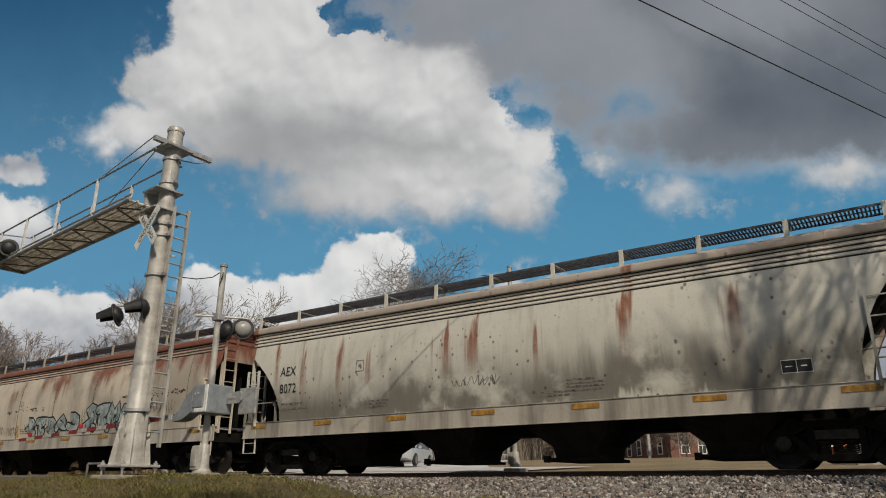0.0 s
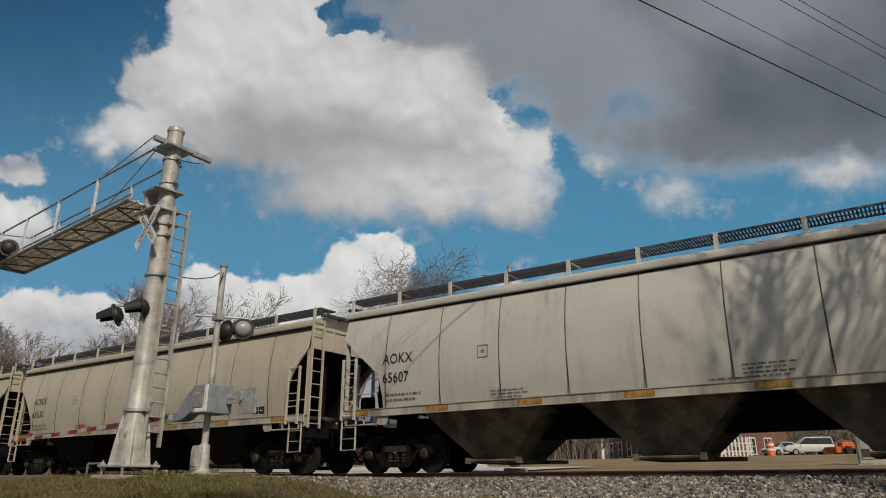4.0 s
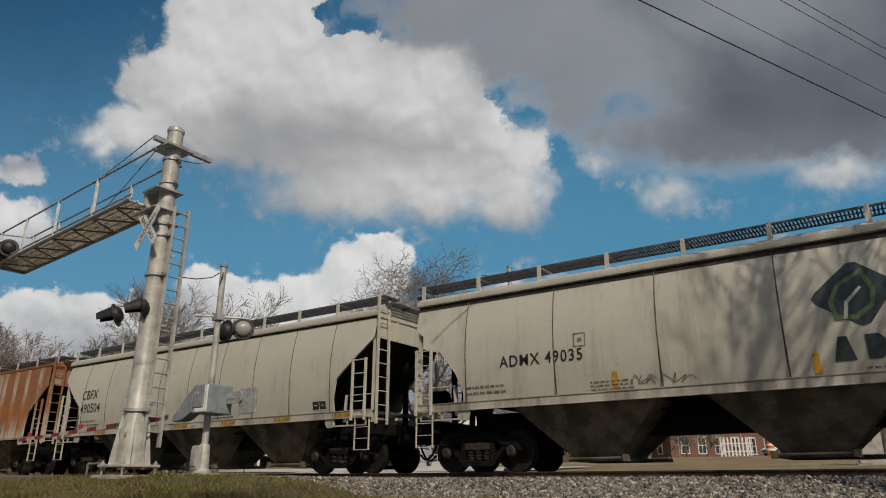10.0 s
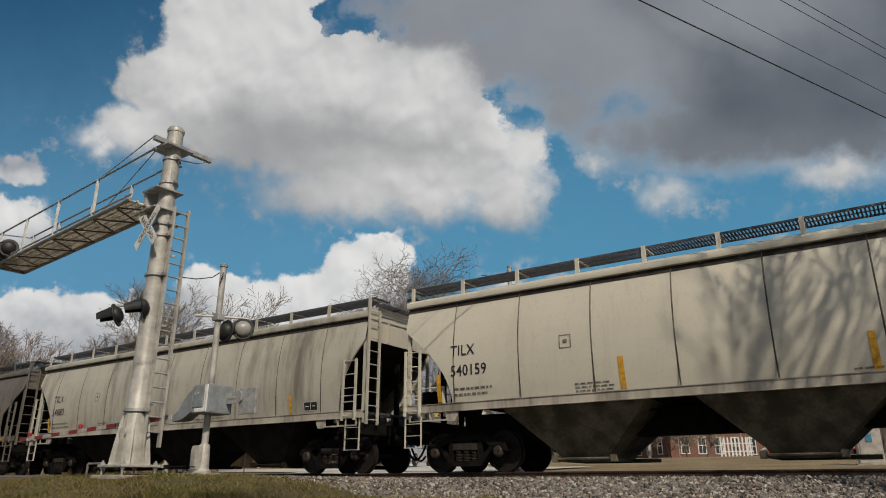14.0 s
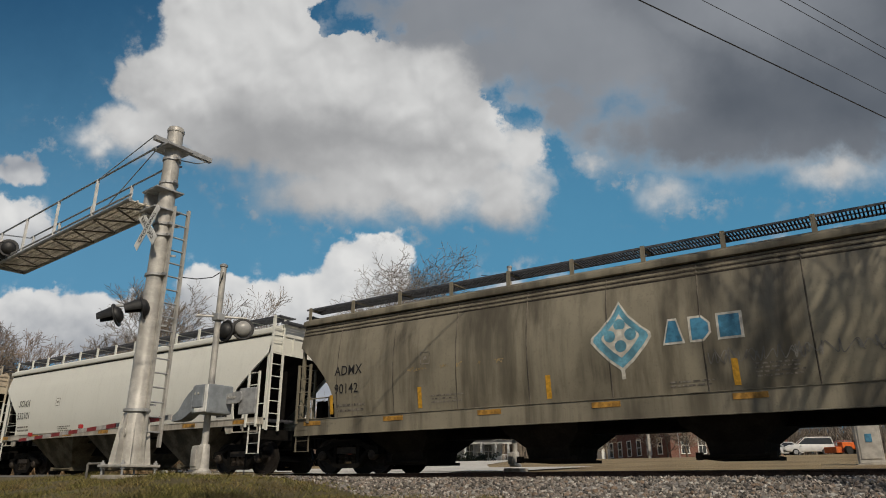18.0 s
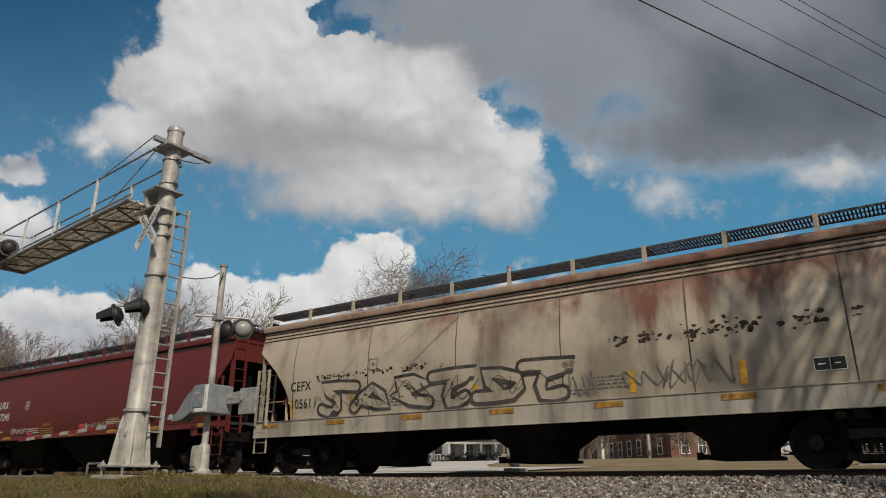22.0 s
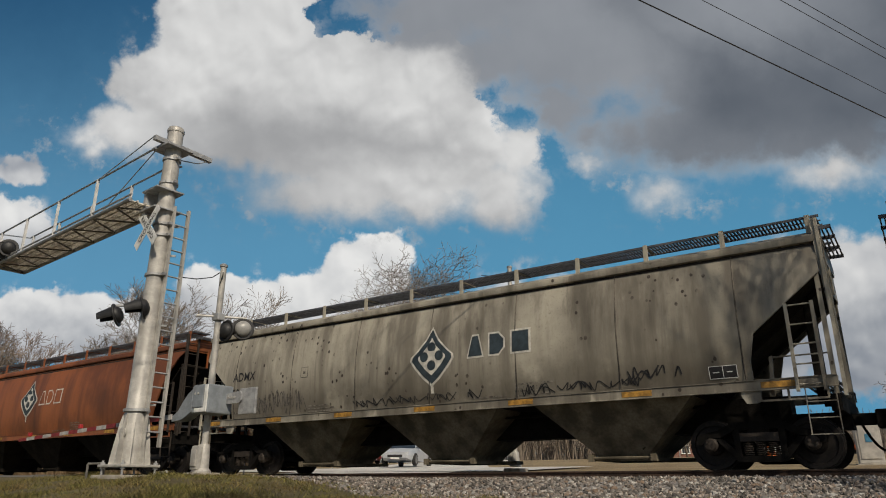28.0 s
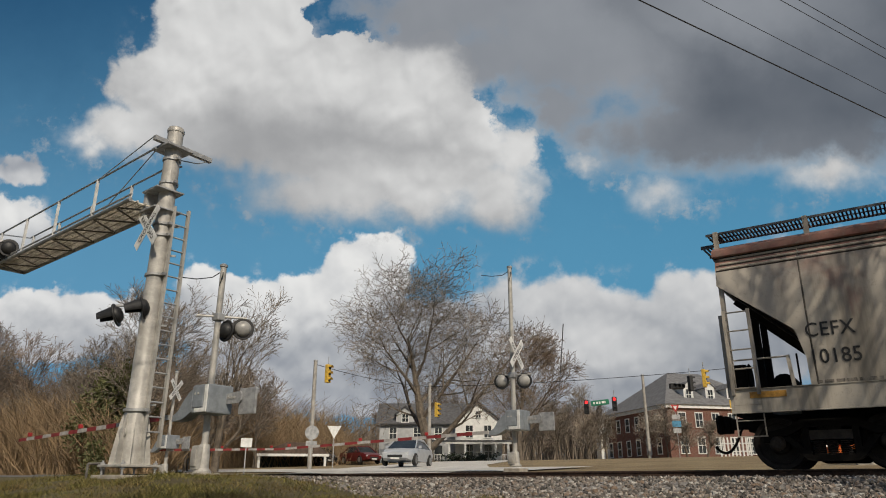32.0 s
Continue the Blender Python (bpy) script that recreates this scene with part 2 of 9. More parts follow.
def high_cloud_material():
    m, nt, out = emission_material("high_clouds")
    f = Field(nt, SKY_FAR - 200, 56.0, 9.0)
    big = f.fray(f.blobs([(560, 180, 290, 165), (450, 50, 170, 160), (235, 232, 120, 50), (320, 150, 110, 90), (720, 290, 260, 112), (895, 335, 112, 72), (850, 215, 85, 70), (930, 275, 66, 90), (780, 130, 90, 110), (580, 335, 150, 58), (690, 130, 110, 70), (1050, 280, 42, 34), (1185, 335, 72, 34), (1480, 305, 115, 46)]), 0.55, 0.28)
    grey = f.fray(f.blobs([(1120, 40, 330, 150), (1420, 100, 400, 180), (1250, 240, 250, 85), (1440, 235, 280, 80), (990, 190, 100, 78), (1060, 235, 60, 50), (905, 170, 66, 52), (665, 15, 60, 40), (860, -30, 170, 110), (770, 40, 130, 100), (880, 100, 130, 80), (1000, 110, 110, 70), (1500, -200, 700, 200)]), 0.40, 0.5)
    gaps = f.fray(f.blobs([(572, 10, 20, 12), (630, 44, 36, 9), (925, 200, 28, 15), (885, 166, 15, 10), (982, 262, 12, 26), (1015, 350, 28, 32)]), 0.35, 1.1)
    cut = ramp(nt, gaps, -0.34, 0.5, 0.0, 1.05)
    big, grey = math_node(nt, "SUBTRACT", big, cut), math_node(nt, "SUBTRACT", grey, cut)
    # crisp crowns, soft bellies
    low = ramp(nt, f.y, 120, 360, 0.15, 0.46)
    a1 = ramp(nt, math_node(nt, "DIVIDE", big, low), -0.3, 1.0)
    a2 = ramp(nt, grey, -0.26, 0.55)
    rel = f.flank()
    slow = math_node(nt, "SUBTRACT", noise_node(nt, f.p, 0.0055, 3, 0.5), 0.5)
    # sunlit crowns, grey belly
    lit = f.blobs([(440, 40, 175, 110), (600, 120, 150, 70), (740, 165, 100, 60), (930, 285, 70, 75), (885, 215, 60, 60), (225, 232, 90, 44), (770, 330, 130, 34), (330, 120, 80, 70), (1050, 280, 28, 18), (1185, 335, 40, 14), (1480, 305, 70, 18)])
    crisp = ramp(nt, lit, -0.6, 0.2, 0.16, 0.62)
    lum = add_up(nt, ramp(nt, lit, -0.8, 0.62, 0.30, 0.80), math_node(nt, "MULTIPLY", rel, crisp), math_node(nt, "MULTIPLY", slow, 0.18))
    lum = math_node(nt, "ADD", lum, math_node(nt, "MULTIPLY", math_node(nt, "SUBTRACT", f.fbm, 0.5), 0.07), True)
    white = mix(nt, lum, (0.145, 0.15, 0.165), (0.74, 0.74, 0.73))
    lit2 = f.blobs([(860, 60, 220, 160), (1010, 120, 180, 120), (1300, 10, 150, 50)])
    lum2 = add_up(nt, ramp(nt, lit2, -0.9, 0.5, 0.10, 0.76), math_node(nt, "MULTIPLY", rel, 0.10), math_node(nt, "MULTIPLY", slow, 0.45))
    lum2 = add_up(nt, lum2, ramp(nt, grey, 0.5, 0.0, 0.0, 0.30))
    lum2 = math_node(nt, "ADD", lum2, ramp(nt, f.y, 170, 310, 0.0, 0.28), True)
    dull = mix(nt, lum2, (0.098, 0.110, 0.131), (0.30, 0.315, 0.34))
    c = mix(nt, math_node(nt, "MULTIPLY", a2, ramp(nt, math_node(nt, "SUBTRACT", big, grey), 0.35, -0.45)), white, dull)
    alpha = math_node(nt, "MAXIMUM", math_node(nt, "MAXIMUM", a1, math_node(nt, "MULTIPLY", a2, 0.97)), math_node(nt, "MAXIMUM", f.veil(big), f.veil(grey, -0.8)))
    em, tr, mx = nd(nt, "ShaderNodeEmission"), nd(nt, "ShaderNodeBsdfTransparent"), nd(nt, "ShaderNodeMixShader")
    wire(nt, c, em.inputs[0])
    wire(nt, alpha, mx.inputs[0])
    wire(nt, tr.outputs[0], mx.inputs[1])
    wire(nt, em.outputs[0], mx.inputs[2])
    wire(nt, mx.outputs[0], out.inputs[0])
    return m


LOW_BLUE = (0.105, 0.285, 0.45), (0.085, 0.27, 0.43)
HIGH_BLUE = (0.018, 0.074, 0.16), (0.035, 0.14, 0.27)
sky_backdrop = sky_sheet("backdrop", SKY_FAR, low_sky_material(), "blue sky with a bank of low cumulus clouds")
cloud_bank = sky_sheet("backdrop_clouds", SKY_FAR - 200, high_cloud_material(), "large white and grey cumulus clouds drifting slowly")
cloud_bank.matrix_basis = Matrix.Translation(STAND.to_3x3() @ Vector((12.0 * (SKY_FAR - 200) / 1220.0, 0, 0))) @ cloud_bank.matrix_basis
DRIFT = STAND.to_3x3() @ Vector((-28.0 * (SKY_FAR - 200) / 1220.0, -4.0, 0))


# ---- ground ----
def smooth(a, b, x):
    k = min(1.0, max(0.0, (x - a) / (b - a)))
    return k * k * (3 - 2 * k)


def ground_z(x, y):
    left = smooth(-8.0, -12.0, x)
    near = -0.62 + left * 0.51 * smooth(4.5, 9.0, y) + 0.10 * smooth(-3, 6, y) * (1 - left)
    bed = near + (-0.34 - near) * smooth(9.5, 13.0, y)
    far = 0.045 * min(y - 19, 41) + 0.03 * max(0, min(y, 200) - 60)
    z = bed + (far - bed) * smooth(17.5, 20.5, y) if y > 17.5 else bed
    if left > 0 and 9.0 <= y <= 20:
        z = z + (-0.15 - z) * left * smooth(9.0, 9.6, y) * (1 - smooth(19, 20, y))
    return z


def ground_material():
    m, nt, bsdf = material("dry_winter_grass")
    v = coords(nt)
    n1, n2, n3 = noise_node(nt, v, 0.35, 5), noise_node(nt, v, 3.0, 6, 0.65), noise_node(nt, v, 30.0, 4, 0.7)
    sep = nd(nt, "ShaderNodeSeparateXYZ")
    wire(nt, v, sep.inputs[0])
    beyond = ramp(nt, sep.outputs[1], 16, 19)  # the bank past the track is bleached straw
    c = mix(nt, ramp(nt, n1, 0.4, 0.6), mix(nt, beyond, (0.085, 0.068, 0.028), (0.28, 0.20, 0.105)), mix(nt, beyond, (0.15, 0.12, 0.045), (0.38, 0.29, 0.16)))
    c = mix(nt, math_node(nt, "MULTIPLY", ramp(nt, n2, 0.46, 0.66, 0, 0.85), ramp(nt, beyond, 0, 1, 1, 0.35)), c, (0.055, 0.055, 0.016))
    c = mix(nt, ramp(nt, n3, 0.35, 0.7, 0, 0.6), c, (0.11, 0.085, 0.045))
    wire(nt, c, bsdf.inputs["Base Color"])
    bsdf.inputs["Roughness"].default_value = 0.95
    bump(nt, bsdf, n3, 0.8, 0.05)
    return m


def build_ground():
    def steps(lo, hi, fine_lo, fine_hi, fine, growth=1.35):
        vals, s, v = [], fine, fine_hi
        x = fine_lo
        while x < fine_hi:
            vals.append(x)
            x += fine
        while v < hi:
            vals.append(v)
            s *= growth
            v += s
        vals.append(hi)
        s, v = fine, fine_lo
        while v > lo:
            s *= growth
            v -= s
            vals.append(max(v, lo))
        return sorted(set(vals))
    xs, ys = steps(-2800, 2800, -30, 8, 0.5), steps(-2800, 2800, -1, 24, 0.4)
    bm = bmesh.new()
    g = [[bm.verts.new((x, y, ground_z(x, y) + (0.05 * noise.noise((x * 0.8, y * 0.8, 0)) if 0 < y < 9 else 0))) for x in xs] for y in ys]
    for a, b in zip(g, g[1:]):
        for i in range(len(xs) - 1):
            bm.faces.new((a[i], a[i + 1], b[i + 1], b[i]))
    ob = part("ground", bm, ground_material(), None, "", True)
    tagged(ob, "dry straw-coloured winter grass rising from the track", "ground", kind="structure")


build_ground()
BALLAST_GREY = plain("limestone_ballast", (0.24, 0.225, 0.21), 0.9, 0.0, 0.4, 12, 0.5)


def build_track():
    bm = bmesh.new()
    xs = [-400, -60, -22] + [-22 + 0.5 * i for i in range(1, 61)] + [60, 400]
    prof = ((TRACK_Y - 5.6, -0.70), (TRACK_Y - 4.4, -0.52), (TRACK_Y - 2.9, -0.24), (TRACK_Y - 1.9, -0.17), (TRACK_Y + 1.9, -0.17), (TRACK_Y + 2.9, -0.26), (TRACK_Y + 4.6, -0.7))
    rows = [[bm.verts.new((x, y, z + 0.03 * noise.noise((x, y, 3)))) for y, z in prof] for x in xs]
    for a, b in zip(rows, rows[1:]):
        for i in range(len(prof) - 1):
            bm.faces.new((a[i], b[i], b[i + 1], a[i + 1]))
    tagged(part("ballast_bed", bm, BALLAST_GREY), "grey crushed-stone ballast shoulder under the track", "ballast", kind="structure")
    rail_steel = plain("rusty_rail_steel", (0.055, 0.032, 0.022), 0.7, 0.3, 0.35, 6, 0.2)
    for s in (-1, 1):
        rail = thing("rail", pose(0, TRACK_Y + s * 0.755, 0), "rusty steel rail with a worn bright head", "rail", "rails of the track")
        bm = bmesh.new()
        prof = ((-0.07, -0.171), (-0.07, -0.155), (-0.012, -0.135), (-0.010, -0.045), (-0.035, -0.035), (-0.036, -0.006), (-0.028, -0.002), (0.028, -0.002), (0.036, -0.006), (0.035, -0.035), (0.010, -0.045), (0.012, -0.135), (0.07, -0.155), (0.07, -0.171))
        a = [bm.verts.new((-400, y, z)) for y, z in prof]
        b = [bm.verts.new((400, y, z)) for y, z in prof]
        for i in range(len(prof)):
            bm.faces.new((a[i], b[i], b[(i + 1) % len(prof)], a[(i + 1) % len(prof)]))
        part("rail_body", bm, rail_steel, rail)
        bm = bmesh.new()
        box(bm, -400, -0.026, -0.002, 400, 0.026, 0.0)
        part("rail_head", bm, TREAD_BRIGHT, rail, "bright worn running surface")


TREAD_BRIGHT = plain("polished_rail_head", (0.35, 0.33, 0.31), 0.3, 0.9, 0.15, 10, 0.05)
build_track()
# ---- the train ----
def car_paint(name, base, dirt=(0.10, 0.085, 0.065), dirty=0.35, rust=0.1, top_rust=0.0, low_grime=0.0, seed=0.0, rust_color=(0.20, 0.065, 0.025), streak=0.75, panel_rust=0.0, chips=0.0, rust_runs=0.0, roof_rust=0.0, soot=0.0, rust_band=(1.7, 2.6, 4.5, 4.4)):
    """Weathered paint: runs of dirt from the roof, rust blisters, a soiled lower band, faint weld panels."""
    m, nt, bsdf = material(name)
    dirty, base = min(1.0, dirty * 1.35), tuple(x * 1.07 for x in base)
    v = coords(nt, offset=(seed * 3.7, seed * 1.3, 0))
    runs = noise_node(nt, coords(nt, (1.5, 1.5, 0.15), (seed * 5.1, 0, seed)), 1.0, 7, 0.62)
    fine_runs = noise_node(nt, coords(nt, (8, 8, 0.45), (seed * 2.3, 0, seed)), 1.0, 4, 0.6)
    blotch = noise_node(nt, v, 0.7, 5, 0.6)
    spots = noise_node(nt, v, 5.5, 7, 0.7)
    grain = noise_node(nt, v, 45, 3, 0.6)
    lo = 0.62 - 0.22 * dirty
    grit = noise_node(nt, v, 17, 8, 0.72)
    d1 = math_node(nt, "MULTIPLY", ramp(nt, runs, lo, lo + 0.24), streak * min(1.0, dirty * 1.6))
    d2 = math_node(nt, "MULTIPLY", math_node(nt, "MULTIPLY", ramp(nt, fine_runs, 0.48, 0.72), ramp(nt, blotch, 0.42, 0.62)), 0.55 * dirty)
    d3 = math_node(nt, "MULTIPLY", ramp(nt, blotch, 0.38, 0.72), 0.6 * dirty)
    c = mix(nt, d3, base, tuple(b * 0.55 + d * 0.45 for b, d in zip(base, dirt)))
    c = mix(nt, d1, c, dirt)
    c = mix(nt, d2, c, dirt)
    c = mix(nt, math_node(nt, "MULTIPLY", ramp(nt, grit, 0.52, 0.72), 0.22 + 0.4 * dirty), c, tuple(b * 0.4 + d * 0.3 for b, d in zip(base, dirt)))
    sep = nd(nt, "ShaderNodeSeparateXYZ")
    wire(nt, nd(nt, "ShaderNodeTexCoord").outputs["Object"], sep.inputs[0])
    if soot:
        cloud = noise_node(nt, coords(nt, (0.55, 0.55, 0.42), (seed * 4.1, 0, seed)), 1.0, 4, 0.55)
        smear = math_node(nt, "MULTIPLY", ramp(nt, math_node(nt, "ADD", cloud, math_node(nt, "MULTIPLY", sep.outputs[0], 0.012)), 0.46, 0.66), soot)
        c = mix(nt, smear, c, tuple(x * 0.55 for x in dirt))
    if low_grime:
        edge = math_node(nt, "ADD", sep.outputs[2], math_node(nt, "MULTIPLY", math_node(nt, "SUBTRACT", runs, 0.5), 2.2))
        band = math_node(nt, "MULTIPLY", math_node(nt, "MULTIPLY", ramp(nt, edge, 2.75, 1.7), ramp(nt, edge, 1.1, 1.3)), math_node(nt, "MULTIPLY", ramp(nt, blotch, 0.3, 0.5), low_grime))
        c = mix(nt, band, c, tuple(x * 0.7 for x in dirt))
    r = ramp(nt, math_node(nt, "ADD", spots, math_node(nt, "MULTIPLY", runs, 0.35)), 0.98 - 0.42 * rust, 1.04 - 0.36 * rust)
    if top_rust:
        high = math_node(nt, "ADD", sep.outputs[2], math_node(nt, "MULTIPLY", math_node(nt, "SUBTRACT", runs, 0.5), 3.2))
        patch = ramp(nt, math_node(nt, "ADD", blotch, math_node(nt, "MULTIPLY", sep.outputs[0], 0.012)), 0.42, 0.62)
        r = math_node(nt, "MAXIMUM", r, math_node(nt, "MULTIPLY", math_node(nt, "MULTIPLY", ramp(nt, high, 2.95, 3.75), patch), top_rust))
    if roof_rust:
        brim = math_node(nt, "MULTIPLY", ramp(nt, math_node(nt, "ADD", sep.outputs[2], math_node(nt, "MULTIPLY", math_node(nt, "SUBTRACT", spots, 0.5), 0.25)), 3.72, 3.88), roof_rust)
        r = math_node(nt, "MAXIMUM", r, math_node(nt, "MULTIPLY", brim, ramp(nt, spots, 0.25, 0.5, 0.55, 1.0)))
    if rust_runs:
        tracks = noise_node(nt, coords(nt, (1.5, 1.5, 0.07), (seed * 2.9, 0, 0)), 1.0, 4, 0.55)
        falls = math_node(nt, "MULTIPLY", ramp(nt, tracks, 0.575, 0.64), ramp(nt, math_node(nt, "ADD", sep.outputs[2], math_node(nt, "MULTIPLY", blotch, 1.6)), 2.6, 4.0))
        r = math_node(nt, "MAXIMUM", r, math_node(nt, "MULTIPLY", falls, rust_runs))
    if panel_rust:
        soft = noise_node(nt, coords(nt, (0.9, 0.9, 0.32), (seed * 1.7, 0, 0)), 1.0, 5, 0.6)
        heights = math_node(nt, "ADD", sep.outputs[2], math_node(nt, "MULTIPLY", math_node(nt, "SUBTRACT", runs, 0.5), 1.6))
        zone = math_node(nt, "MULTIPLY", ramp(nt, heights, rust_band[0], rust_band[1]), ramp(nt, heights, rust_band[2], rust_band[3]))
        band = math_node(nt, "MULTIPLY", zone, ramp(nt, math_node(nt, "ADD", soft, math_node(nt, "MULTIPLY", fine_runs, 0.25)), 0.70 - 0.2 * panel_rust, 0.86 - 0.2 * panel_rust))
        r = math_node(nt, "MAXIMUM", r, math_node(nt, "MULTIPLY", band, 0.95))
    if chips:
        dots = nd(nt, "ShaderNodeTexVoronoi")
        dots.inputs["Scale"].default_value = 5.5
        wire(nt, coords(nt, (1, 1, 0.8), (seed, seed, 0)), dots.inputs["Vector"])
        spot = math_node(nt, "MULTIPLY", ramp(nt, math_node(nt, "SUBTRACT", dots.outputs["Distance"], math_node(nt, "MULTIPLY", spots, 0.28)), 0.08, 0.02), ramp(nt, noise_node(nt, v, 0.9, 3), 0.5, 0.6))
        c = mix(nt, math_node(nt, "MULTIPLY", spot, chips), c, (0.035, 0.025, 0.018))
    c = mix(nt, math_node(nt, "MULTIPLY", r, 0.95 if rust else 0.0), c, mix(nt, math_node(nt, "ADD", math_node(nt, "MULTIPLY", ramp(nt, grit, 0.3, 0.7), 0.35), math_node(nt, "MULTIPLY", ramp(nt, spots, 0.3, 0.7), 0.65)), tuple(x * 0.72 for x in rust_color), tuple(x * 1.6 for x in rust_color)))
    wire(nt, c, bsdf.inputs["Base Color"])
    wire(nt, ramp(nt, r, 0.0, 1.0, 0.5, 0.9), bsdf.inputs["Roughness"])
    dents = noise_node(nt, coords(nt, (1.1, 1.1, 0.5), (seed, 0, 0)), 1.0, 2)
    bump(nt, bsdf, math_node(nt, "ADD", math_node(nt, "MULTIPLY", dents, 4.0), math_node(nt, "MULTIPLY", spots, 0.15)), 0.35, 0.012)
    return m


# bays and end sheets: grime, darkened further to paint in the underbody shade
UNDER_SHADE_GRIME = plain("brown_underframe_shade_and_grime", (0.018, 0.015, 0.012), 0.9, 0.0, 0.3, 2, 0.3, 0.1)
BAY_TAN = plain("dusty_tan_hopper_paint", (0.13, 0.112, 0.08), 0.85, 0.0, 0.4, 2, 0.3, 0.2)
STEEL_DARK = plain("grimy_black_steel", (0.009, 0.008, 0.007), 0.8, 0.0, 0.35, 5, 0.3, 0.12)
GRATING = plain("dark_galvanised_grating", (0.085, 0.088, 0.10), 0.6, 0.2, 0.3, 8, 0.1)
WHEEL_STEEL = plain("rolled_wheel_steel", (0.018, 0.014, 0.012), 0.65, 0.4, 0.3, 10, 0.2)
TREAD = plain("bright_wheel_tread", (0.32, 0.30, 0.28), 0.35, 0.9, 0.15, 14, 0.05)
SPRING = plain("dusty_spring_steel", (0.04, 0.031, 0.024), 0.7, 0.2, 0.3, 10, 0.2)
YELLOW = plain("amber_reflective_tape", (0.62, 0.33, 0.03), 0.5, 0.0, 0.22, 12, 0.05)
TAPE = plain("soiled_amber_tape", (0.38, 0.20, 0.035), 0.55, 0.0, 0.35, 8, 0.05)
INK_PRINT = plain("worn_small_stencil", (0.20, 0.18, 0.155), 0.7, 0.0, 0.5, 9, 0.0)
INK_BLACK = plain("stencil_black", (0.018, 0.018, 0.02), 0.6, 0.0, 0.2, 9, 0.0)
INK_WHITE = plain("stencil_white", (0.72, 0.72, 0.70), 0.6, 0.0, 0.12, 9, 0.0)
INK_FADED = plain("faded_stencil", (0.135, 0.122, 0.108), 0.7, 0.0, 0.4, 7, 0.0)
INK_YELLOW = plain("stencil_yellow", (0.45, 0.27, 0.05), 0.6, 0.0, 0.2, 9, 0.0)
INK_RED = plain("stencil_red", (0.30, 0.04, 0.025), 0.6, 0.0, 0.2, 9, 0.0)
LOGO_BLUE = plain("logo_blue", (0.06, 0.22, 0.36), 0.5, 0.0, 0.25, 7, 0.0)
LOGO_CYAN = plain("logo_pale_blue", (0.30, 0.50, 0.58), 0.5, 0.0, 0.2, 7, 0.0)
LOGO_SLATE = plain("logo_slate", (0.035, 0.05, 0.06), 0.5, 0.0, 0.25, 7, 0.0)
LOGO_CREAM = plain("logo_cream", (0.58, 0.56, 0.50), 0.55, 0.0, 0.2, 7, 0.0)
LOGO_GREEN = plain("logo_green", (0.10, 0.17, 0.07), 0.55, 0.0, 0.2, 7, 0.0)
SPRAY_TEAL = plain("spray_teal", (0.20, 0.33, 0.33), 0.6, 0.0, 0.25, 5, 0.0)
SPRAY_PALE = plain("spray_pale", (0.50, 0.50, 0.46), 0.6, 0.0, 0.2, 5, 0.0)
SPRAY_RED = plain("spray_red", (0.255, 0.085, 0.065), 0.6, 0.0, 0.6, 2.5, 0.0)
SPRAY_ICE = plain("spray_ice_blue", (0.33, 0.39, 0.385), 0.6, 0.0, 0.3, 4, 0.0)
SPRAY_CHARCOAL = plain("spray_charcoal", (0.075, 0.07, 0.063), 0.6, 0.0, 0.35, 4, 0.0)
PANEL_GREY = plain("number_panel_grey", (0.17, 0.17, 0.175), 0.6, 0.0, 0.2, 4, 0.0)
LOGO_SKY = plain("logo_mid_blue", (0.13, 0.33, 0.44), 0.5, 0.0, 0.35, 3, 0.0)
STEM_TAN_PAINT = plain("exposed_tan_primer", (0.34, 0.25, 0.12), 0.7, 0.0, 0.3, 5, 0.0)
SPRAY_GREY = plain("spray_grey", (0.20, 0.19, 0.175), 0.6, 0.0, 0.3, 5, 0.0)

PALE_SILL = car_paint("wagon_paint_pale_sill", (0.42, 0.385, 0.33), dirty=0.6, rust=0.15, seed=50)

# half width of the side by height: shallow-silled and deep-silled rounded bodies, and the ribbed ones
ROUND = ((1.54, 1.47), (1.75, 1.52), (2.0, 1.558), (2.3, 1.583), (2.65, 1.59), (3.0, 1.575), (3.4, 1.525), (3.75, 1.455), (4.06, 1.375))
DEEP = ((1.40, 1.495), (1.75, 1.54), (2.0, 1.565), (2.3, 1.583), (2.65, 1.59), (3.0, 1.575), (3.4, 1.525), (3.75, 1.455), (4.06, 1.375))
FLAT = ((1.46, 1.53), (1.75, 1.53), (2.3, 1.53), (2.85, 1.53), (3.3, 1.53), (3.65, 1.53), (4.24, 1.51))
SILL = {ROUND: (1.36, 1.56), DEEP: (0.97, 1.41), FLAT: (1.40, 1.48)}
MESHES = {}


def half_width(profile, z):
    for (z0, y0), (z1, y1) in zip(profile, profile[1:]):
        if z <= z1:
            k = max(0.0, (z - z0) / (z1 - z0))
            return y0 + (y1 - y0) * k
    return profile[-1][1]


def shared(key, make):
    if key not in MESHES:
        MESHES[key] = make()
    return MESHES[key]


CUTS = {
    "diag": ((1.90, 1.38), (2.42, 1.26), (3.45, 0.0)),
    "round": ((1.75, 1.40), (2.00, 1.33), (2.25, 1.20), (2.55, 0.98), (2.80, 0.76), (3.10, 0.42), (3.42, 0.0)),
    "wide": ((1.75, 1.36), (2.00, 1.24), (2.40, 1.06), (2.90, 0.82), (3.40, 0.56), (3.75, 0.30), (3.95, 0.0)),
}


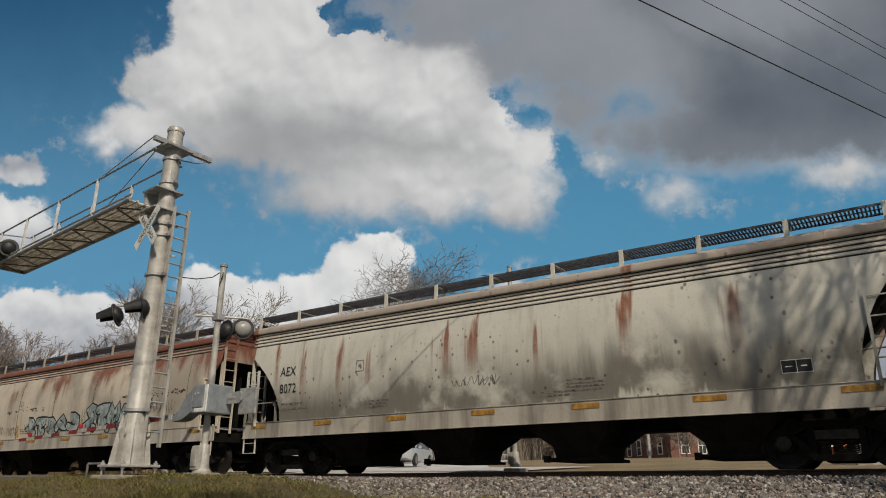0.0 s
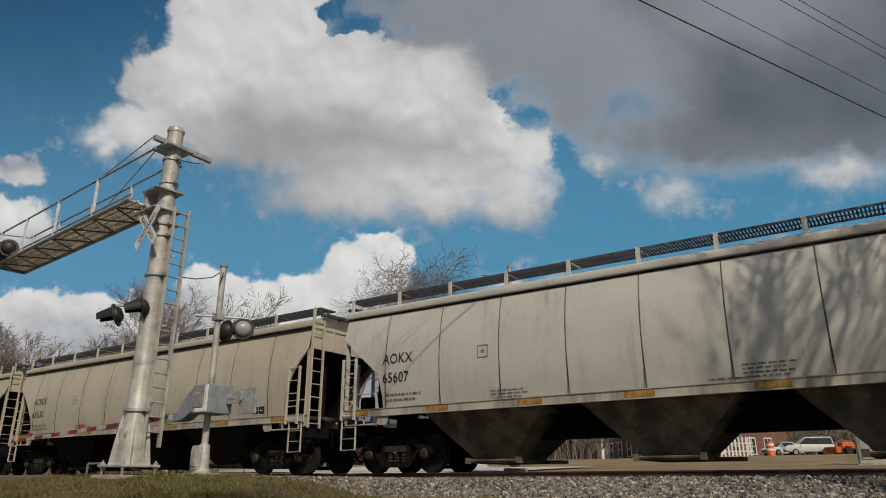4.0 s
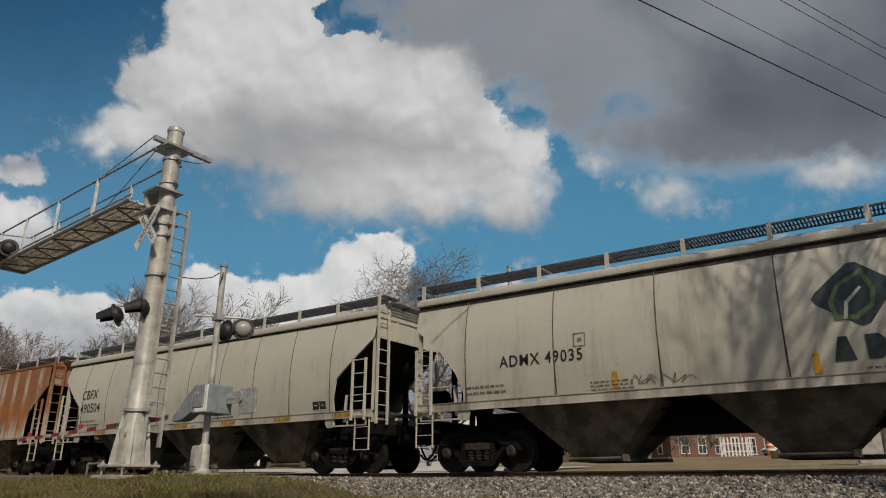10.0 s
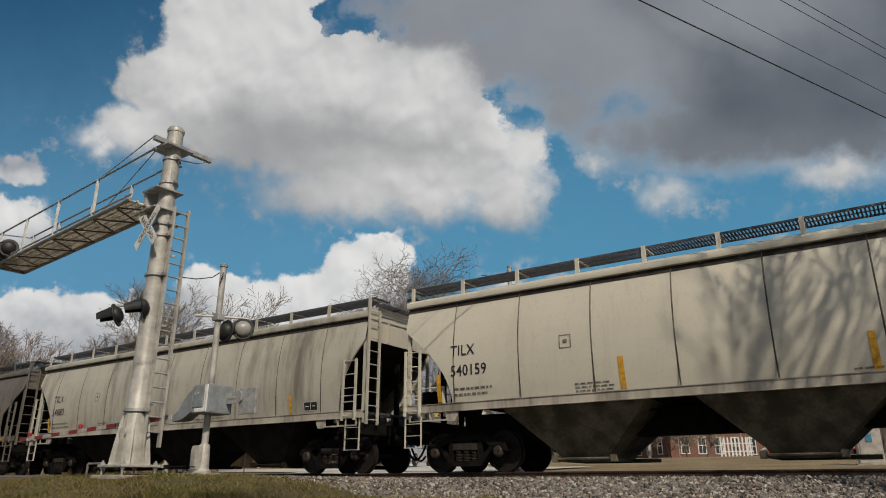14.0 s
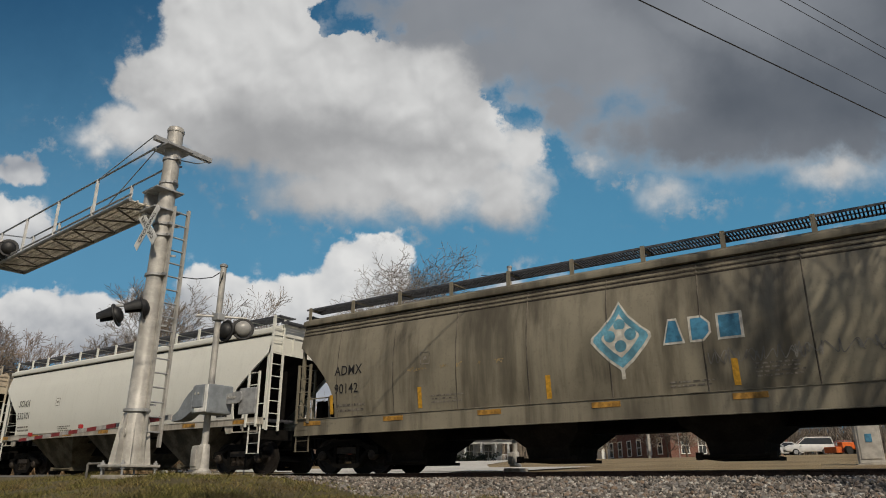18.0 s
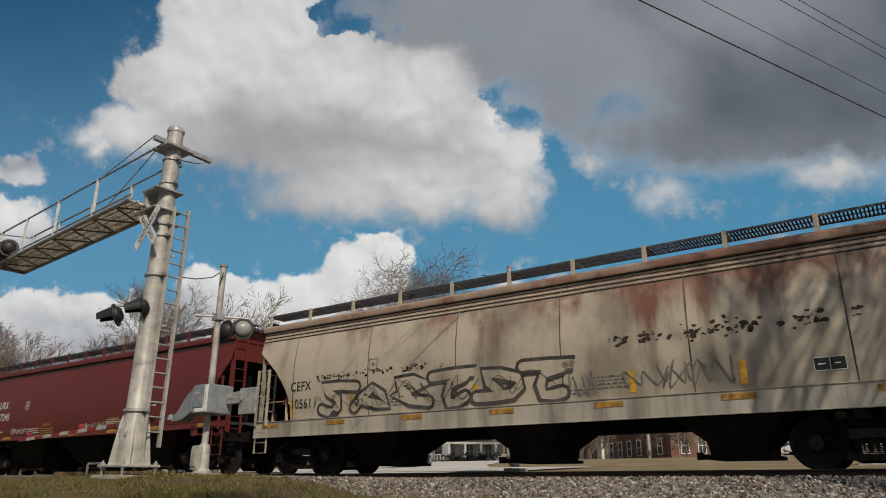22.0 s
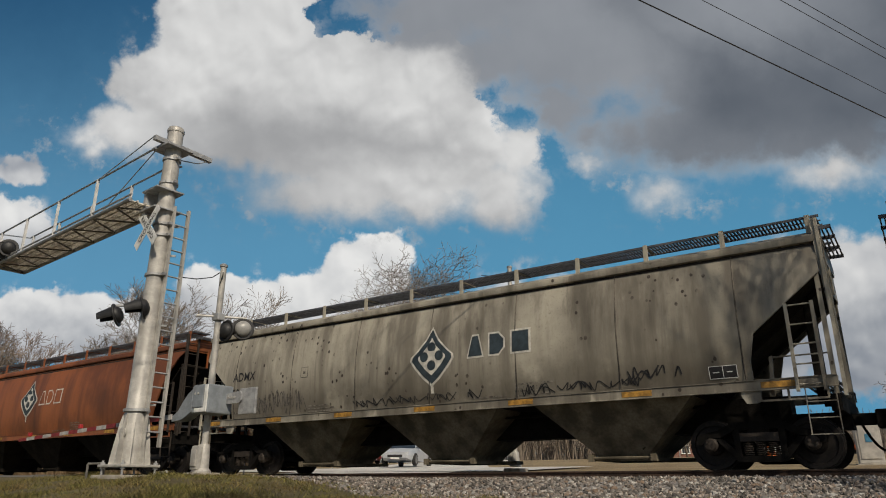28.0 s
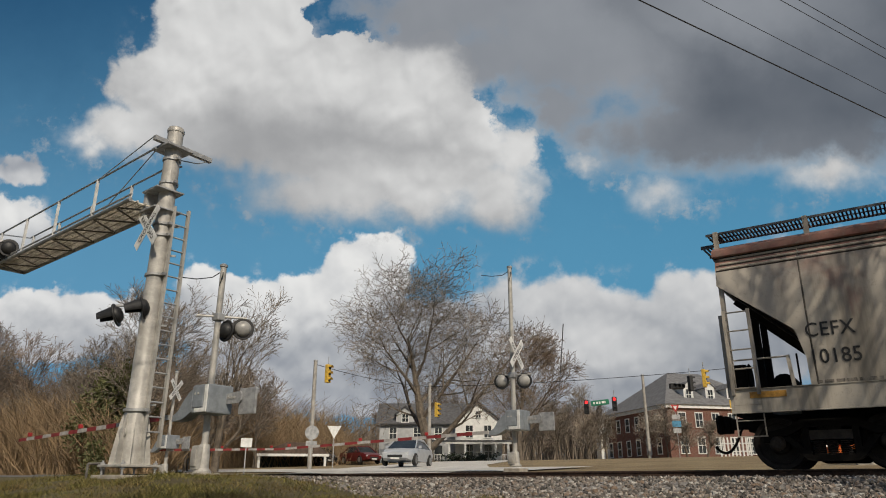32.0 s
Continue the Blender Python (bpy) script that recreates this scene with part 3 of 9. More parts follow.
def side_cut(kind, z, end):
    """How far in from the end the side sheet stops at height z: the opening over the end platform."""
    pts = CUTS[kind]
    k = 0.62 if kind == "round" and end > 0 else 1.0
    if z <= pts[0][0]:
        return pts[0][1] * k
    for (z0, a), (z1, b) in zip(pts, pts[1:]):
        if z <= z1:
            return k * (a + (b - a) * (z - z0) / (z1 - z0))
    return 0.0


def body_sheet(bm, hl, profile, kind, side):
    """One side of the hopper: a sheet with its ends cut to the opening, and a returned thickness."""
    zs = sorted({z for z, _ in profile} | {z for z, _ in CUTS[kind]})
    grid = []
    for z in zs:
        lo, hi = -hl + side_cut(kind, z, -1), hl - side_cut(kind, z, 1)
        row = [bm.verts.new((lo + (hi - lo) * k / 14, side * half_width(profile, z), z)) for k in range(15)]
        back = [bm.verts.new((x, side * (half_width(profile, z) - 0.05), z)) for x in (lo, hi)]
        grid.append((row, back))
    for (r0, b0), (r1, b1) in zip(grid, grid[1:]):
        for i in range(14):
            bm.faces.new((r0[i], r0[i + 1], r1[i + 1], r1[i]))
        bm.faces.new((b0[0], r0[0], r1[0], b1[0]))
        bm.faces.new((r0[14], b0[1], b1[1], r1[14]))


def make_body(hl, profile, kind):
    bm = bmesh.new()
    for s in (-1, 1):
        body_sheet(bm, hl, profile, kind, s)
    # end bulkheads above the slope sheets
    foot = CUTS[kind][-1][0]
    upper = [(foot, half_width(profile, foot))] + [p for p in profile if p[0] > foot + 0.01]
    for e in (-1, 1):
        ring = [(e * hl, -y, z) for z, y in upper] + [(e * hl, y, z) for z, y in upper[::-1]]
        bm.faces.new([bm.verts.new(p) for p in ring])
    bmesh.ops.remove_doubles(bm, verts=bm.verts, dist=0.002)
    return to_mesh("hopper_body", bm, STEEL_DARK, True)


def make_roof(hl, w, z0):
    """Roof shell: a shadow groove, a rounded eave band and the crown, from the top of the side at z0."""
    rise = 4.46 - z0
    prof = ((w - 0.005, z0 - 0.05), (w - 0.03, z0 - 0.02), (w + 0.085, z0 + 0.0), (w + 0.10, z0 + 0.05), (w + 0.085, z0 + 0.13), (w - 0.06, z0 + rise * 0.52), (w - 0.30, z0 + rise * 0.74), (w - 0.60, z0 + rise * 0.92), (0.55, z0 + rise + 0.02), (0.0, z0 + rise + 0.04))
    if z0 > 4.2:
        prof = ((w - 0.005, z0 - 0.05), (w + 0.03, z0 - 0.03), (w + 0.04, z0 + 0.03), (w - 0.05, z0 + 0.07), (w - 0.45, z0 + rise * 0.7), (0.55, z0 + rise * 0.9), (0.0, z0 + rise))
    full = [(-y, z) for y, z in prof] + [(y, z) for y, z in prof[-2::-1]]
    bm = bmesh.new()
    n = 12
    rows = [[bm.verts.new((-hl - 0.03 + (2 * hl + 0.06) * i / n, y, z)) for y, z in full] for i in range(n + 1)]
    for a, b in zip(rows, rows[1:]):
        for i in range(len(full) - 1):
            bm.faces.new((a[i], b[i], b[i + 1], a[i + 1]))
    bm.faces.new(rows[0])
    bm.faces.new(rows[-1][::-1])
    return to_mesh("roof", bm, STEEL_DARK, True)


def make_slope(hl, e, foot):
    """The inclined end sheet over a platform, from the end bulkhead down to the outermost outlet."""
    bm = bmesh.new()
    pts = ((hl - 0.03, 3.44), (foot, 0.40))
    a = [bm.verts.new((e * x, s * w, z)) for (x, z), w in zip(pts, (1.48, 0.86)) for s in (-1, 1)]
    b = [bm.verts.new((e * x, s * w, z + 0.06)) for (x, z), w in zip(pts, (1.48, 0.86)) for s in (-1, 1)]
    bm.faces.new((a[0], a[1], a[3], a[2]))
    bm.faces.new((b[0], b[2], b[3], b[1]))
    for i, j in ((0, 1), (1, 3), (3, 2), (2, 0)):
        bm.faces.new((a[i], a[j], b[j], b[i]))
    k = (3.44 - 0.40) / (hl - 0.03 - foot)
    for y in (-0.75, 0.75):  # ribs under the sheet
        bar(bm, (e * (hl - 0.15), y, 3.40 - 0.15 * k), (e * (hl - 2.0), y, 3.40 - 2.0 * k), 0.06, 0.10)
    return to_mesh("slope_sheet", bm, STEEL_DARK)


def make_bay(half, deep):
    """One discharge hopper: an inverted pyramid with a flat outlet gate and its rack."""
    bm = bmesh.new()
    rings = []
    top = 1.22 if deep else 1.42
    wide = half - (0.30 if deep else 0.42)
    section = ((1.05, 1.42, top), (0.90, 1.12, 0.84), (0.54, 0.80, 0.52), (0.50, 0.74, 0.26)) if deep else ((wide, 1.46, top), (0.62, 0.82, 0.38), (0.56, 0.74, 0.26))
    for t, w, z in section:
        rings.append([bm.verts.new(p) for p in ((-t, -w, z), (t, -w, z), (t, w, z), (-t, w, z))])
    for a, b in zip(rings, rings[1:]):
        for i in range(4):
            bm.faces.new((a[i], a[(i + 1) % 4], b[(i + 1) % 4], b[i]))
    bm.faces.new(rings[0])
    bm.faces.new(rings[-1][::-1])
    box(bm, -0.62, -0.80, 0.20, 0.62, 0.80, 0.27)
    if not deep:
        box(bm, -0.62, 0.45, 0.20, 1.15, 0.80, 0.28)
    tube(bm, (-0.70, -0.84, 0.26), (0.70, -0.84, 0.26), 0.03, n=6)
    box(bm, -0.74, -0.90, 0.19, -0.62, -0.76, 0.33)
    box(bm, 0.62, -0.90, 0.19, 0.74, -0.76, 0.33)
    return to_mesh("hopper_bay", bm, STEEL_DARK)


def make_floor(hl, z, sill):
    """The flat underside between the hoppers and the through sill."""
    bm = bmesh.new()
    box(bm, -hl + 2.2, -1.46, z, hl - 2.2, 1.46, z + 0.04)
    box(bm, -hl + 1.0, -0.3, sill, hl - 1.0, 0.3, z - 0.004)
    for x in (-0.72, 0.72):
        tube(bm, (-hl + 2.5, x, z - 0.16), (hl - 2.5, x, z - 0.16), 0.03, n=6)
    return to_mesh("underframe", bm, STEEL_DARK)


def make_bolster_web(z0, z1):
    """A plate with a jacking hole hanging from the sill over the truck, and the open frame beyond it."""
    bm = bmesh.new()
    prism(bm, [(-0.16, z1), (0.18, z1), (0.18, z0 - 0.18), (0.10, z0 - 0.22), (-0.08, z0 - 0.22), (-0.16, z0 - 0.08)], -0.02, 0.02)
    box(bm, 0.18, -0.02, z0 - 0.20, 1.28, 0.02, z0 - 0.165)
    for x in (0.62, 1.25):
        box(bm, x, -0.02, z0 - 0.165, x + 0.035, 0.02, z0)
    return to_mesh("bolster_web", bm, STEEL_DARK)


def make_running_board(hl):
    bm = bmesh.new()
    x = -hl - 0.12
    while x < hl + 0.12:
        box(bm, x, -0.3, -0.016, x + 0.032, 0.3, 0.016)
        x += 0.068
    for y, h in ((-0.3, 0.024), (0.0, 0.010), (0.3, 0.02)):
        box(bm, -hl - 0.14, y - 0.012, -h, hl + 0.14, y + 0.012, h)
    return to_mesh("running_board", bm, GRATING)


def make_bracket():
    bm = bmesh.new()
    prism(bm, [(-0.05, -0.36), (0.05, -0.36), (0.045, 0.03), (-0.045, 0.03)], -0.035, 0.0)
    box(bm, -0.035, 0.0, -0.03, 0.035, 0.62, 0.0)
    return to_mesh("bracket", bm, STEEL_DARK)


def make_ladder(z0, z1, w=0.44, pitch=0.36):
    bm = bmesh.new()
    for x in (-w / 2, w / 2):
        box(bm, x - 0.028, -0.03, z0, x + 0.028, 0.03, z1)
    z = z0 + 0.12
    while z < z1 - 0.03:
        tube(bm, (-w / 2, 0, z), (w / 2, 0, z), 0.014, n=6, caps=False)
        z += pitch
    return to_mesh("ladder", bm, STEEL_DARK)


def make_stirrup():
    bm = bmesh.new()
    for x in (-0.24, 0.24):
        bar(bm, (x, 0, 1.45), (x, 0, 0.56), 0.05, 0.014)
    bar(bm, (-0.26, 0, 0.56), (0.26, 0, 0.56), 0.05, 0.016)
    for z in (0.84, 1.12):
        bar(bm, (-0.24, 0, z), (0.24, 0, z), 0.04, 0.014)
    return to_mesh("stirrup_step", bm, STEEL_DARK)


def make_side_sill(hl, z0, z1):
    bm = bmesh.new()
    ends = []
    for x in (-hl, hl):
        ends.append([bm.verts.new((x, y, z)) for y, z in ((0.03, z0), (-0.06, z0), (-0.06, z0 + 0.015), (-0.03, z0 + 0.02), (-0.03, z1 - 0.02), (-0.05, z1 - 0.015), (-0.05, z1), (0.03, z1))])
    for i in range(8):
        bm.faces.new((ends[0][i], ends[0][(i + 1) % 8], ends[1][(i + 1) % 8], ends[1][i]))
    bm.faces.new(ends[0])
    bm.faces.new(ends[1][::-1])
    return to_mesh("side_sill", bm, STEEL_DARK)


def make_center_sill():
    bm = bmesh.new()
    box(bm, 0, -0.33, 0.72, 3.4, 0.33, 1.02)
    box(bm, 0, -1.5, 0.95, 0.18, 1.5, 1.24)
    return to_mesh("stub_sill", bm, STEEL_DARK)


def make_platform(e):
    bm = bmesh.new()
    x = 0.0
    while x < 0.62:
        box(bm, e * x - 0.012, -1.45, 1.24, e * x + 0.012, 1.45, 1.28)
        x += 0.07
    for y in (-1.45, -0.5, 0.5, 1.45):
        box(bm, min(0, e * 0.62), y - 0.02, 1.235, max(0, e * 0.62), y + 0.02, 1.285)
    return to_mesh("end_platform", bm, GRATING)


def make_coupler():
    bm = bmesh.new()
    bevelled_box(bm, -0.25, -0.11, 0.79, 0.42, 0.11, 1.0, 0.02)
    bevelled_box(bm, 0.38, -0.2, 0.72, 0.66, 0.16, 1.06, 0.04)
    tube(bm, (0.56, 0.15, 0.7), (0.56, 0.15, 1.08), 0.06, n=8)
    for i in range(6):  # the slack air hose
        a, b = i / 6, (i + 1) / 6
        tube(bm, (0.1 + 0.55 * a, 0.4, 0.82 - 1.5 * a * (1 - a * 0.75)), (0.1 + 0.55 * b, 0.4, 0.82 - 1.5 * b * (1 - b * 0.75)), 0.028, n=6, caps=False)
    return to_mesh("coupler", bm, STEEL_DARK, True)


def make_wheelset():
    bm = bmesh.new()
    for s in (-1, 1):
        y = s * 0.72
        prof = [(0.10, y - s * 0.07), (0.17, y - s * 0.06), (0.39, y - s * 0.05), (0.49, y - s * 0.06), (0.49, y - s * 0.035), (0.462, y - s * 0.03), (0.455, y + s * 0.07), (0.38, y + s * 0.068), (0.37, y + s * 0.03), (0.20, y + s * 0.03), (0.17, y + s * 0.09), (0.09, y + s * 0.10)]
        lathe(bm, prof, True, 28)
        for k in range(4):  # cast marks on the plate
            a = k * math.pi / 2
            tube(bm, (0.29 * math.cos(a), y + s * 0.025, 0.29 * math.sin(a)), (0.29 * math.cos(a), y + s * 0.045, 0.29 * math.sin(a)), 0.035, n=6)
    tube(bm, (0, -0.98, 0), (0, 0.98, 0), 0.08, n=10)
    return to_mesh("wheelset", bm, WHEEL_STEEL, True)


def make_bearing():
    bm = bmesh.new()
    lathe(bm, [(0.13, -0.96), (0.14, -1.08), (0.12, -1.10), (0.10, -1.13), (0.04, -1.135)], True, 14)
    for k in range(3):
        a = k * 2.094 + 0.4
        tube(bm, (0.06 * math.cos(a), -1.12, 0.06 * math.sin(a)), (0.06 * math.cos(a), -1.16, 0.06 * math.sin(a)), 0.022, n=6)
    return to_mesh("bearing_cap", bm, SPRING, True)


def make_sideframe():
    bm = bmesh.new()
    y0, y1 = -1.10, -0.90
    prism(bm, [(-1.12, 0.46), (-1.10, 0.64), (-0.72, 0.72), (-0.45, 0.86), (0.45, 0.86), (0.72, 0.72), (1.10, 0.64), (1.12, 0.46), (0.98, 0.46), (0.92, 0.58), (0.70, 0.58), (0.42, 0.72), (-0.42, 0.72), (-0.70, 0.58), (-0.92, 0.58), (-0.98, 0.46)], y0, y1)
    prism(bm, [(-0.78, 0.56), (-0.66, 0.56), (-0.32, 0.24), (0.32, 0.24), (0.66, 0.56), (0.78, 0.56), (0.44, 0.16), (0.36, 0.13), (-0.36, 0.13), (-0.44, 0.16)], y0 + 0.02, y1)
    for x in (-0.40, 0.40):
        box(bm, x - 0.055, y0 + 0.01, 0.2, x + 0.055, y1, 0.76)
    return to_mesh("sideframe", bm, STEEL_DARK)


def make_springs():
    bm = bmesh.new()
    for x in (-0.22, 0.0, 0.22):
        for k in range(7):
            lathe(bm, [(0.085, 0.0), (0.097, 0.011), (0.085, 0.022)], False, 10, (x, -1.0, 0.25 + k * 0.034))
    box(bm, -0.34, -1.09, 0.50, 0.34, -0.9, 0.66)
    return to_mesh("spring_nest", bm, SPRING)


def make_bolster():
    bm = bmesh.new()
    bevelled_box(bm, -0.2, -1.08, 0.52, 0.2, 1.08, 0.76, 0.03)
    box(bm, -0.5, -0.7, 0.36, -0.42, 0.7, 0.5)
    box(bm, 0.42, -0.7, 0.36, 0.5, 0.7, 0.5)
    tube(bm, (0, 0, 0.7), (0, 0, 0.86), 0.22, n=14)
    return to_mesh("truck", bm, STEEL_DARK)


def font_mesh(text, size, mat, spacing=1.0):
    cu = bpy.data.curves.new("lettering", "FONT")
    cu.body, cu.size, cu.space_character, cu.resolution_u = text, size, spacing, 3
    cu.offset = size * 0.008
    ob = bpy.data.objects.new("lettering", cu)
    me = bpy.data.meshes.new_from_object(ob)
    bpy.data.objects.remove(ob)
    me.materials.clear()
    me.materials.append(mat)
    return me


def drape(bm, prof, proud):
    """Cuts a flat sheet in the plane of the side at every bend of the profile and presses it on."""
    for z, _ in prof:
        bmesh.ops.bisect_plane(bm, geom=list(bm.verts) + list(bm.edges) + list(bm.faces), plane_co=(0, 0, z), plane_no=(0, 0, 1), dist=1e-5)
    for v in bm.verts:
        v.co.y = -half_width(prof, v.co.z) - proud


def lay(me, x, z, prof, proud=0.009, stretch=1.0):
    """Lays flat lettering on the near side of a body."""
    bm = bmesh.new()
    bm.from_mesh(me)
    for v in bm.verts:
        v.co = (x + v.co.x * stretch, 0.0, z + v.co.y)
    drape(bm, prof, proud)
    bm.to_mesh(me)
    bm.free()
    return me


def side_bars(bm, x, z, w, h, prof, proud=0.008):
    levels = [z] + [q for q, _ in prof if z + 0.01 < q < z + h - 0.01] + [z + h]
    rows = [[bm.verts.new((u, -half_width(prof, q) - proud, q)) for u in (x, x + w)] for q in levels]
    for a, b in zip(rows, rows[1:]):
        bm.faces.new((a[0], a[1], b[1], b[0]))


def fine_print(bm, x, z, w, lines, prof, h=0.032, gap=0.075, rng=None):
    """Small unreadable stencils as rows of short bars."""
    rng = rng or random.Random(1)
    for k in range(lines):
        u = x
        while u < x + w * rng.uniform(0.75, 1.0):
            d = rng.uniform(0.05, 0.16)
            side_bars(bm, u, z - k * gap, d, h, prof)
            u += d + 0.035


def ribbon(bm, pts, width, prof, proud=0.011):
    """A sprayed line along (x, z) points on the near side."""
    prev = None
    for i, (x, z) in enumerate(pts):
        a, b = pts[max(0, i - 1)], pts[min(len(pts) - 1, i + 1)]
        dx, dz = b[0] - a[0], b[1] - a[1]
        n = math.hypot(dx, dz) or 1
        ox, oz = -dz / n * width / 2, dx / n * width / 2
        cur = [bm.verts.new((x + s * ox, -half_width(prof, z + s * oz) - proud, z + s * oz)) for s in (-1, 1)]
        if prev:
            bm.faces.new((prev[0], cur[0], cur[1], prev[1]))
        prev = cur


def curve_through(pts, n=5):
    """Points along a smooth curve through pts."""
    out = []
    for i in range(len(pts) - 1):
        p0, p1, p2, p3 = pts[max(0, i - 1)], pts[i], pts[i + 1], pts[min(len(pts) - 1, i + 2)]
        for k in range(n):
            t = k / n
            out.append(tuple(0.5 * (2 * b + (c - a) * t + (2 * a - 5 * b + 4 * c - d) * t * t + (3 * b - a - 3 * c + d) * t ** 3) for a, b, c, d in zip(p0, p1, p2, p3)))
    return out + [pts[-1]]


def scrawl(bm, x0, x1, z0, z1, prof, rng, width=0.05, size=0.42):
    """Loose sprayed loops and zigzags that spell nothing."""
    lift = max(0.0, prof[0][0] + 0.06 - z0)
    z0, z1 = z0 + lift, max(z1, z0 + lift + 0.25)
    for sweep in range(2):
        x, up, pts = x0 + sweep * size * 0.5, True, []
        while x < x1:
            h = (z1 - z0) * (rng.uniform(0.62, 1.0) if up else rng.uniform(0.0, 0.34))
            pts.append((min(x1, max(x0, x + rng.uniform(-0.38, 0.16) * size)), z0 + h))
            x, up = x + size * rng.uniform(0.12, 0.36), not up
            if len(pts) > 3 and (rng.random() < 0.16 or x >= x1):
                ribbon(bm, curve_through(pts, 8), width * rng.uniform(0.4, 0.62), prof, 0.010 + 0.004 * rng.random())
                x, pts = x + size * rng.uniform(0.1, 0.5) + sweep * size * 1.5, []


STROKES = (
    ((0, 0), (0.1, 1), (0.75, 0.82), (0.2, 0.5), (0.9, 0)),
    ((0.9, 0.95), (0.1, 0.8), (0.85, 0.3), (0, 0.05)),
    ((0, 0.05), (0.35, 1), (0.55, 0.35), (0.85, 0.95), (1.0, 0)),
    ((0.85, 1), (0.1, 0.7), (0.15, 0.1), (0.9, 0.2)),
    ((0, 0.9), (0.95, 1), (0.45, 0.6), (0.5, 0), (0.85, 0.1)),
    ((0.1, 0), (0.45, 1), (0.95, 0.05), (0.3, 0.35)),
)


def piece(car, x0, x1, z0, z1, prof, seed, fill, line, n=6, thick=0.22, rim=0.07, smooth=3):
    """A sprayed mural: thick filled strokes with an outline, that spell nothing."""
    rng = random.Random(seed)
    z0 = max(z0, prof[0][0] + 0.03)
    f, l = bmesh.new(), bmesh.new()
    w = (x1 - x0) / n
    last = None
    for k in range(n):
        last = rng.choice([i for i in range(len(STROKES)) if i != last])
        h = (z1 - z0) * rng.uniform(0.78, 1.0) - thick
        zb = z0 + thick / 2 + rng.uniform(0, z1 - z0 - thick - h)
        flip = k % 2 == 0
        pts = [(x0 + w * k + thick / 2 + (1 - u if flip else u) * (w * 1.2 - thick) + 0.2 * v, zb + min(1, max(0, v + rng.uniform(-0.12, 0.12))) * h) for u, v in STROKES[last]]
        if last in (1, 3):
            pts = pts[::-1] + [(pts[0][0] + w * 0.3, zb + h * rng.uniform(0.3, 0.7))]
        path = curve_through(pts, smooth)
        ribbon(l, path, thick + 2 * rim, prof, 0.010 + 0.003 * k)
        ribbon(f, path, thick, prof, 0.0115 + 0.003 * k)
        for x, z in (pts[0], pts[-1]):
            for bm, r, q in ((l, thick / 2 + rim, 0.0102), (f, thick / 2, 0.0117)):
                ring = [bm.verts.new((x + r * math.cos(a), -half_width(prof, z + r * math.sin(a)) - q - 0.003 * k, z + r * math.sin(a))) for a in (math.pi / 4 * j for j in range(8))]
                bm.faces.new(ring)
    over = bmesh.new()
    scrawl(over, x0 + 0.1, x1 - 0.1, z0 + 0.12, z1 - 0.12, prof, rng, 0.03, w)
    for vert in over.verts:
        vert.co.y -= 0.006 + 0.003 * n
    tagged(part("mural_hatching", over, line, car, "loose lines over a mural"), kind="stuff")
    tagged(part("mural_outline", l, line, car, "sprayed outlines of a mural"), kind="stuff")
    tagged(part("mural_fill", f, fill, car, "faded sprayed fill of a mural"), kind="stuff")


def flakes(car, prof, x0, x1, z, seed, mat=None, tall=0.06):
    """A broken row of flaked paint along a lap joint."""
    rng = random.Random(seed)
    bm = bmesh.new()
    x = x0
    while x < x1:
        if rng.random() < 0.12:
            x += rng.uniform(0.1, 0.5)
        for _ in range(3):
            r, zc, xc = tall * rng.uniform(0.12, 0.62), z + rng.gauss(0, tall * 0.75), x + rng.uniform(0, tall * 1.6)
            ring = []
            for j in range(7):
                a, k = 2 * math.pi * j / 7, rng.uniform(0.35, 1.25)
                zz = zc + r * k * math.sin(a)
                ring.append(bm.verts.new((xc + 1.5 * r * k * math.cos(a), -half_width(prof, zz) - 0.004, zz)))
            bm.faces.new(ring)
        x += tall * rng.uniform(0.5, 1.5)
    tagged(part("flaked_paint", bm, mat or FLAKE, car, "flaked strip of paint"), kind="stuff")


def diamond(car, cx, cz, size, prof, rim, field, core, tail=True):
    """A diamond emblem: rim, field, inner diamond and four dots."""
    def lozenge(bm, h, w, proud):
        half = [(0.30, 0.56), (0.70, 0.20), (0.95, 0.02), (0.98, -0.12), (0.78, -0.36), (0.40, -0.72)]
        pts = [(0, h)] + [(w * a, h * b) for a, b in half] + [(0, -h)] + [(-w * a, h * b) for a, b in half[::-1]]
        mid = bm.verts.new((cx, -half_width(prof, cz) - proud, cz))
        ring = [bm.verts.new((cx + x, -half_width(prof, cz + z) - proud, cz + z)) for x, z in pts]
        for i in range(len(ring)):
            bm.faces.new((mid, ring[i], ring[(i + 1) % len(ring)]))
    s = size / 2
    for nm, k, proud, mat in (("emblem_rim", 1.0, 0.008, rim), ("emblem_field", 0.9, 0.012, field), ("emblem_core", 0.62, 0.016, core)):
        bm = bmesh.new()
        lozenge(bm, s * k, s * k * 0.90, proud)
        drape(bm, prof, proud)
        if nm == "emblem_rim" and tail:
            side_bars(bm, cx - 0.04, cz - s * 1.2, 0.08, s * 0.3, prof)
        part(nm, bm, mat, car)
    bm = bmesh.new()
    for dx, dz in ((0, 0.3), (0, -0.3), (0.3, 0), (-0.3, 0)):
        n, r = 12, s * 0.17
        ring = [bm.verts.new((cx + s * dx + r * math.cos(a), -half_width(prof, cz + s * dz) - 0.020, cz + s * dz + r * math.sin(a))) for a in (2 * math.pi * i / n for i in range(n))]
        bm.faces.new(ring)
    part("emblem_dots", bm, field, car)


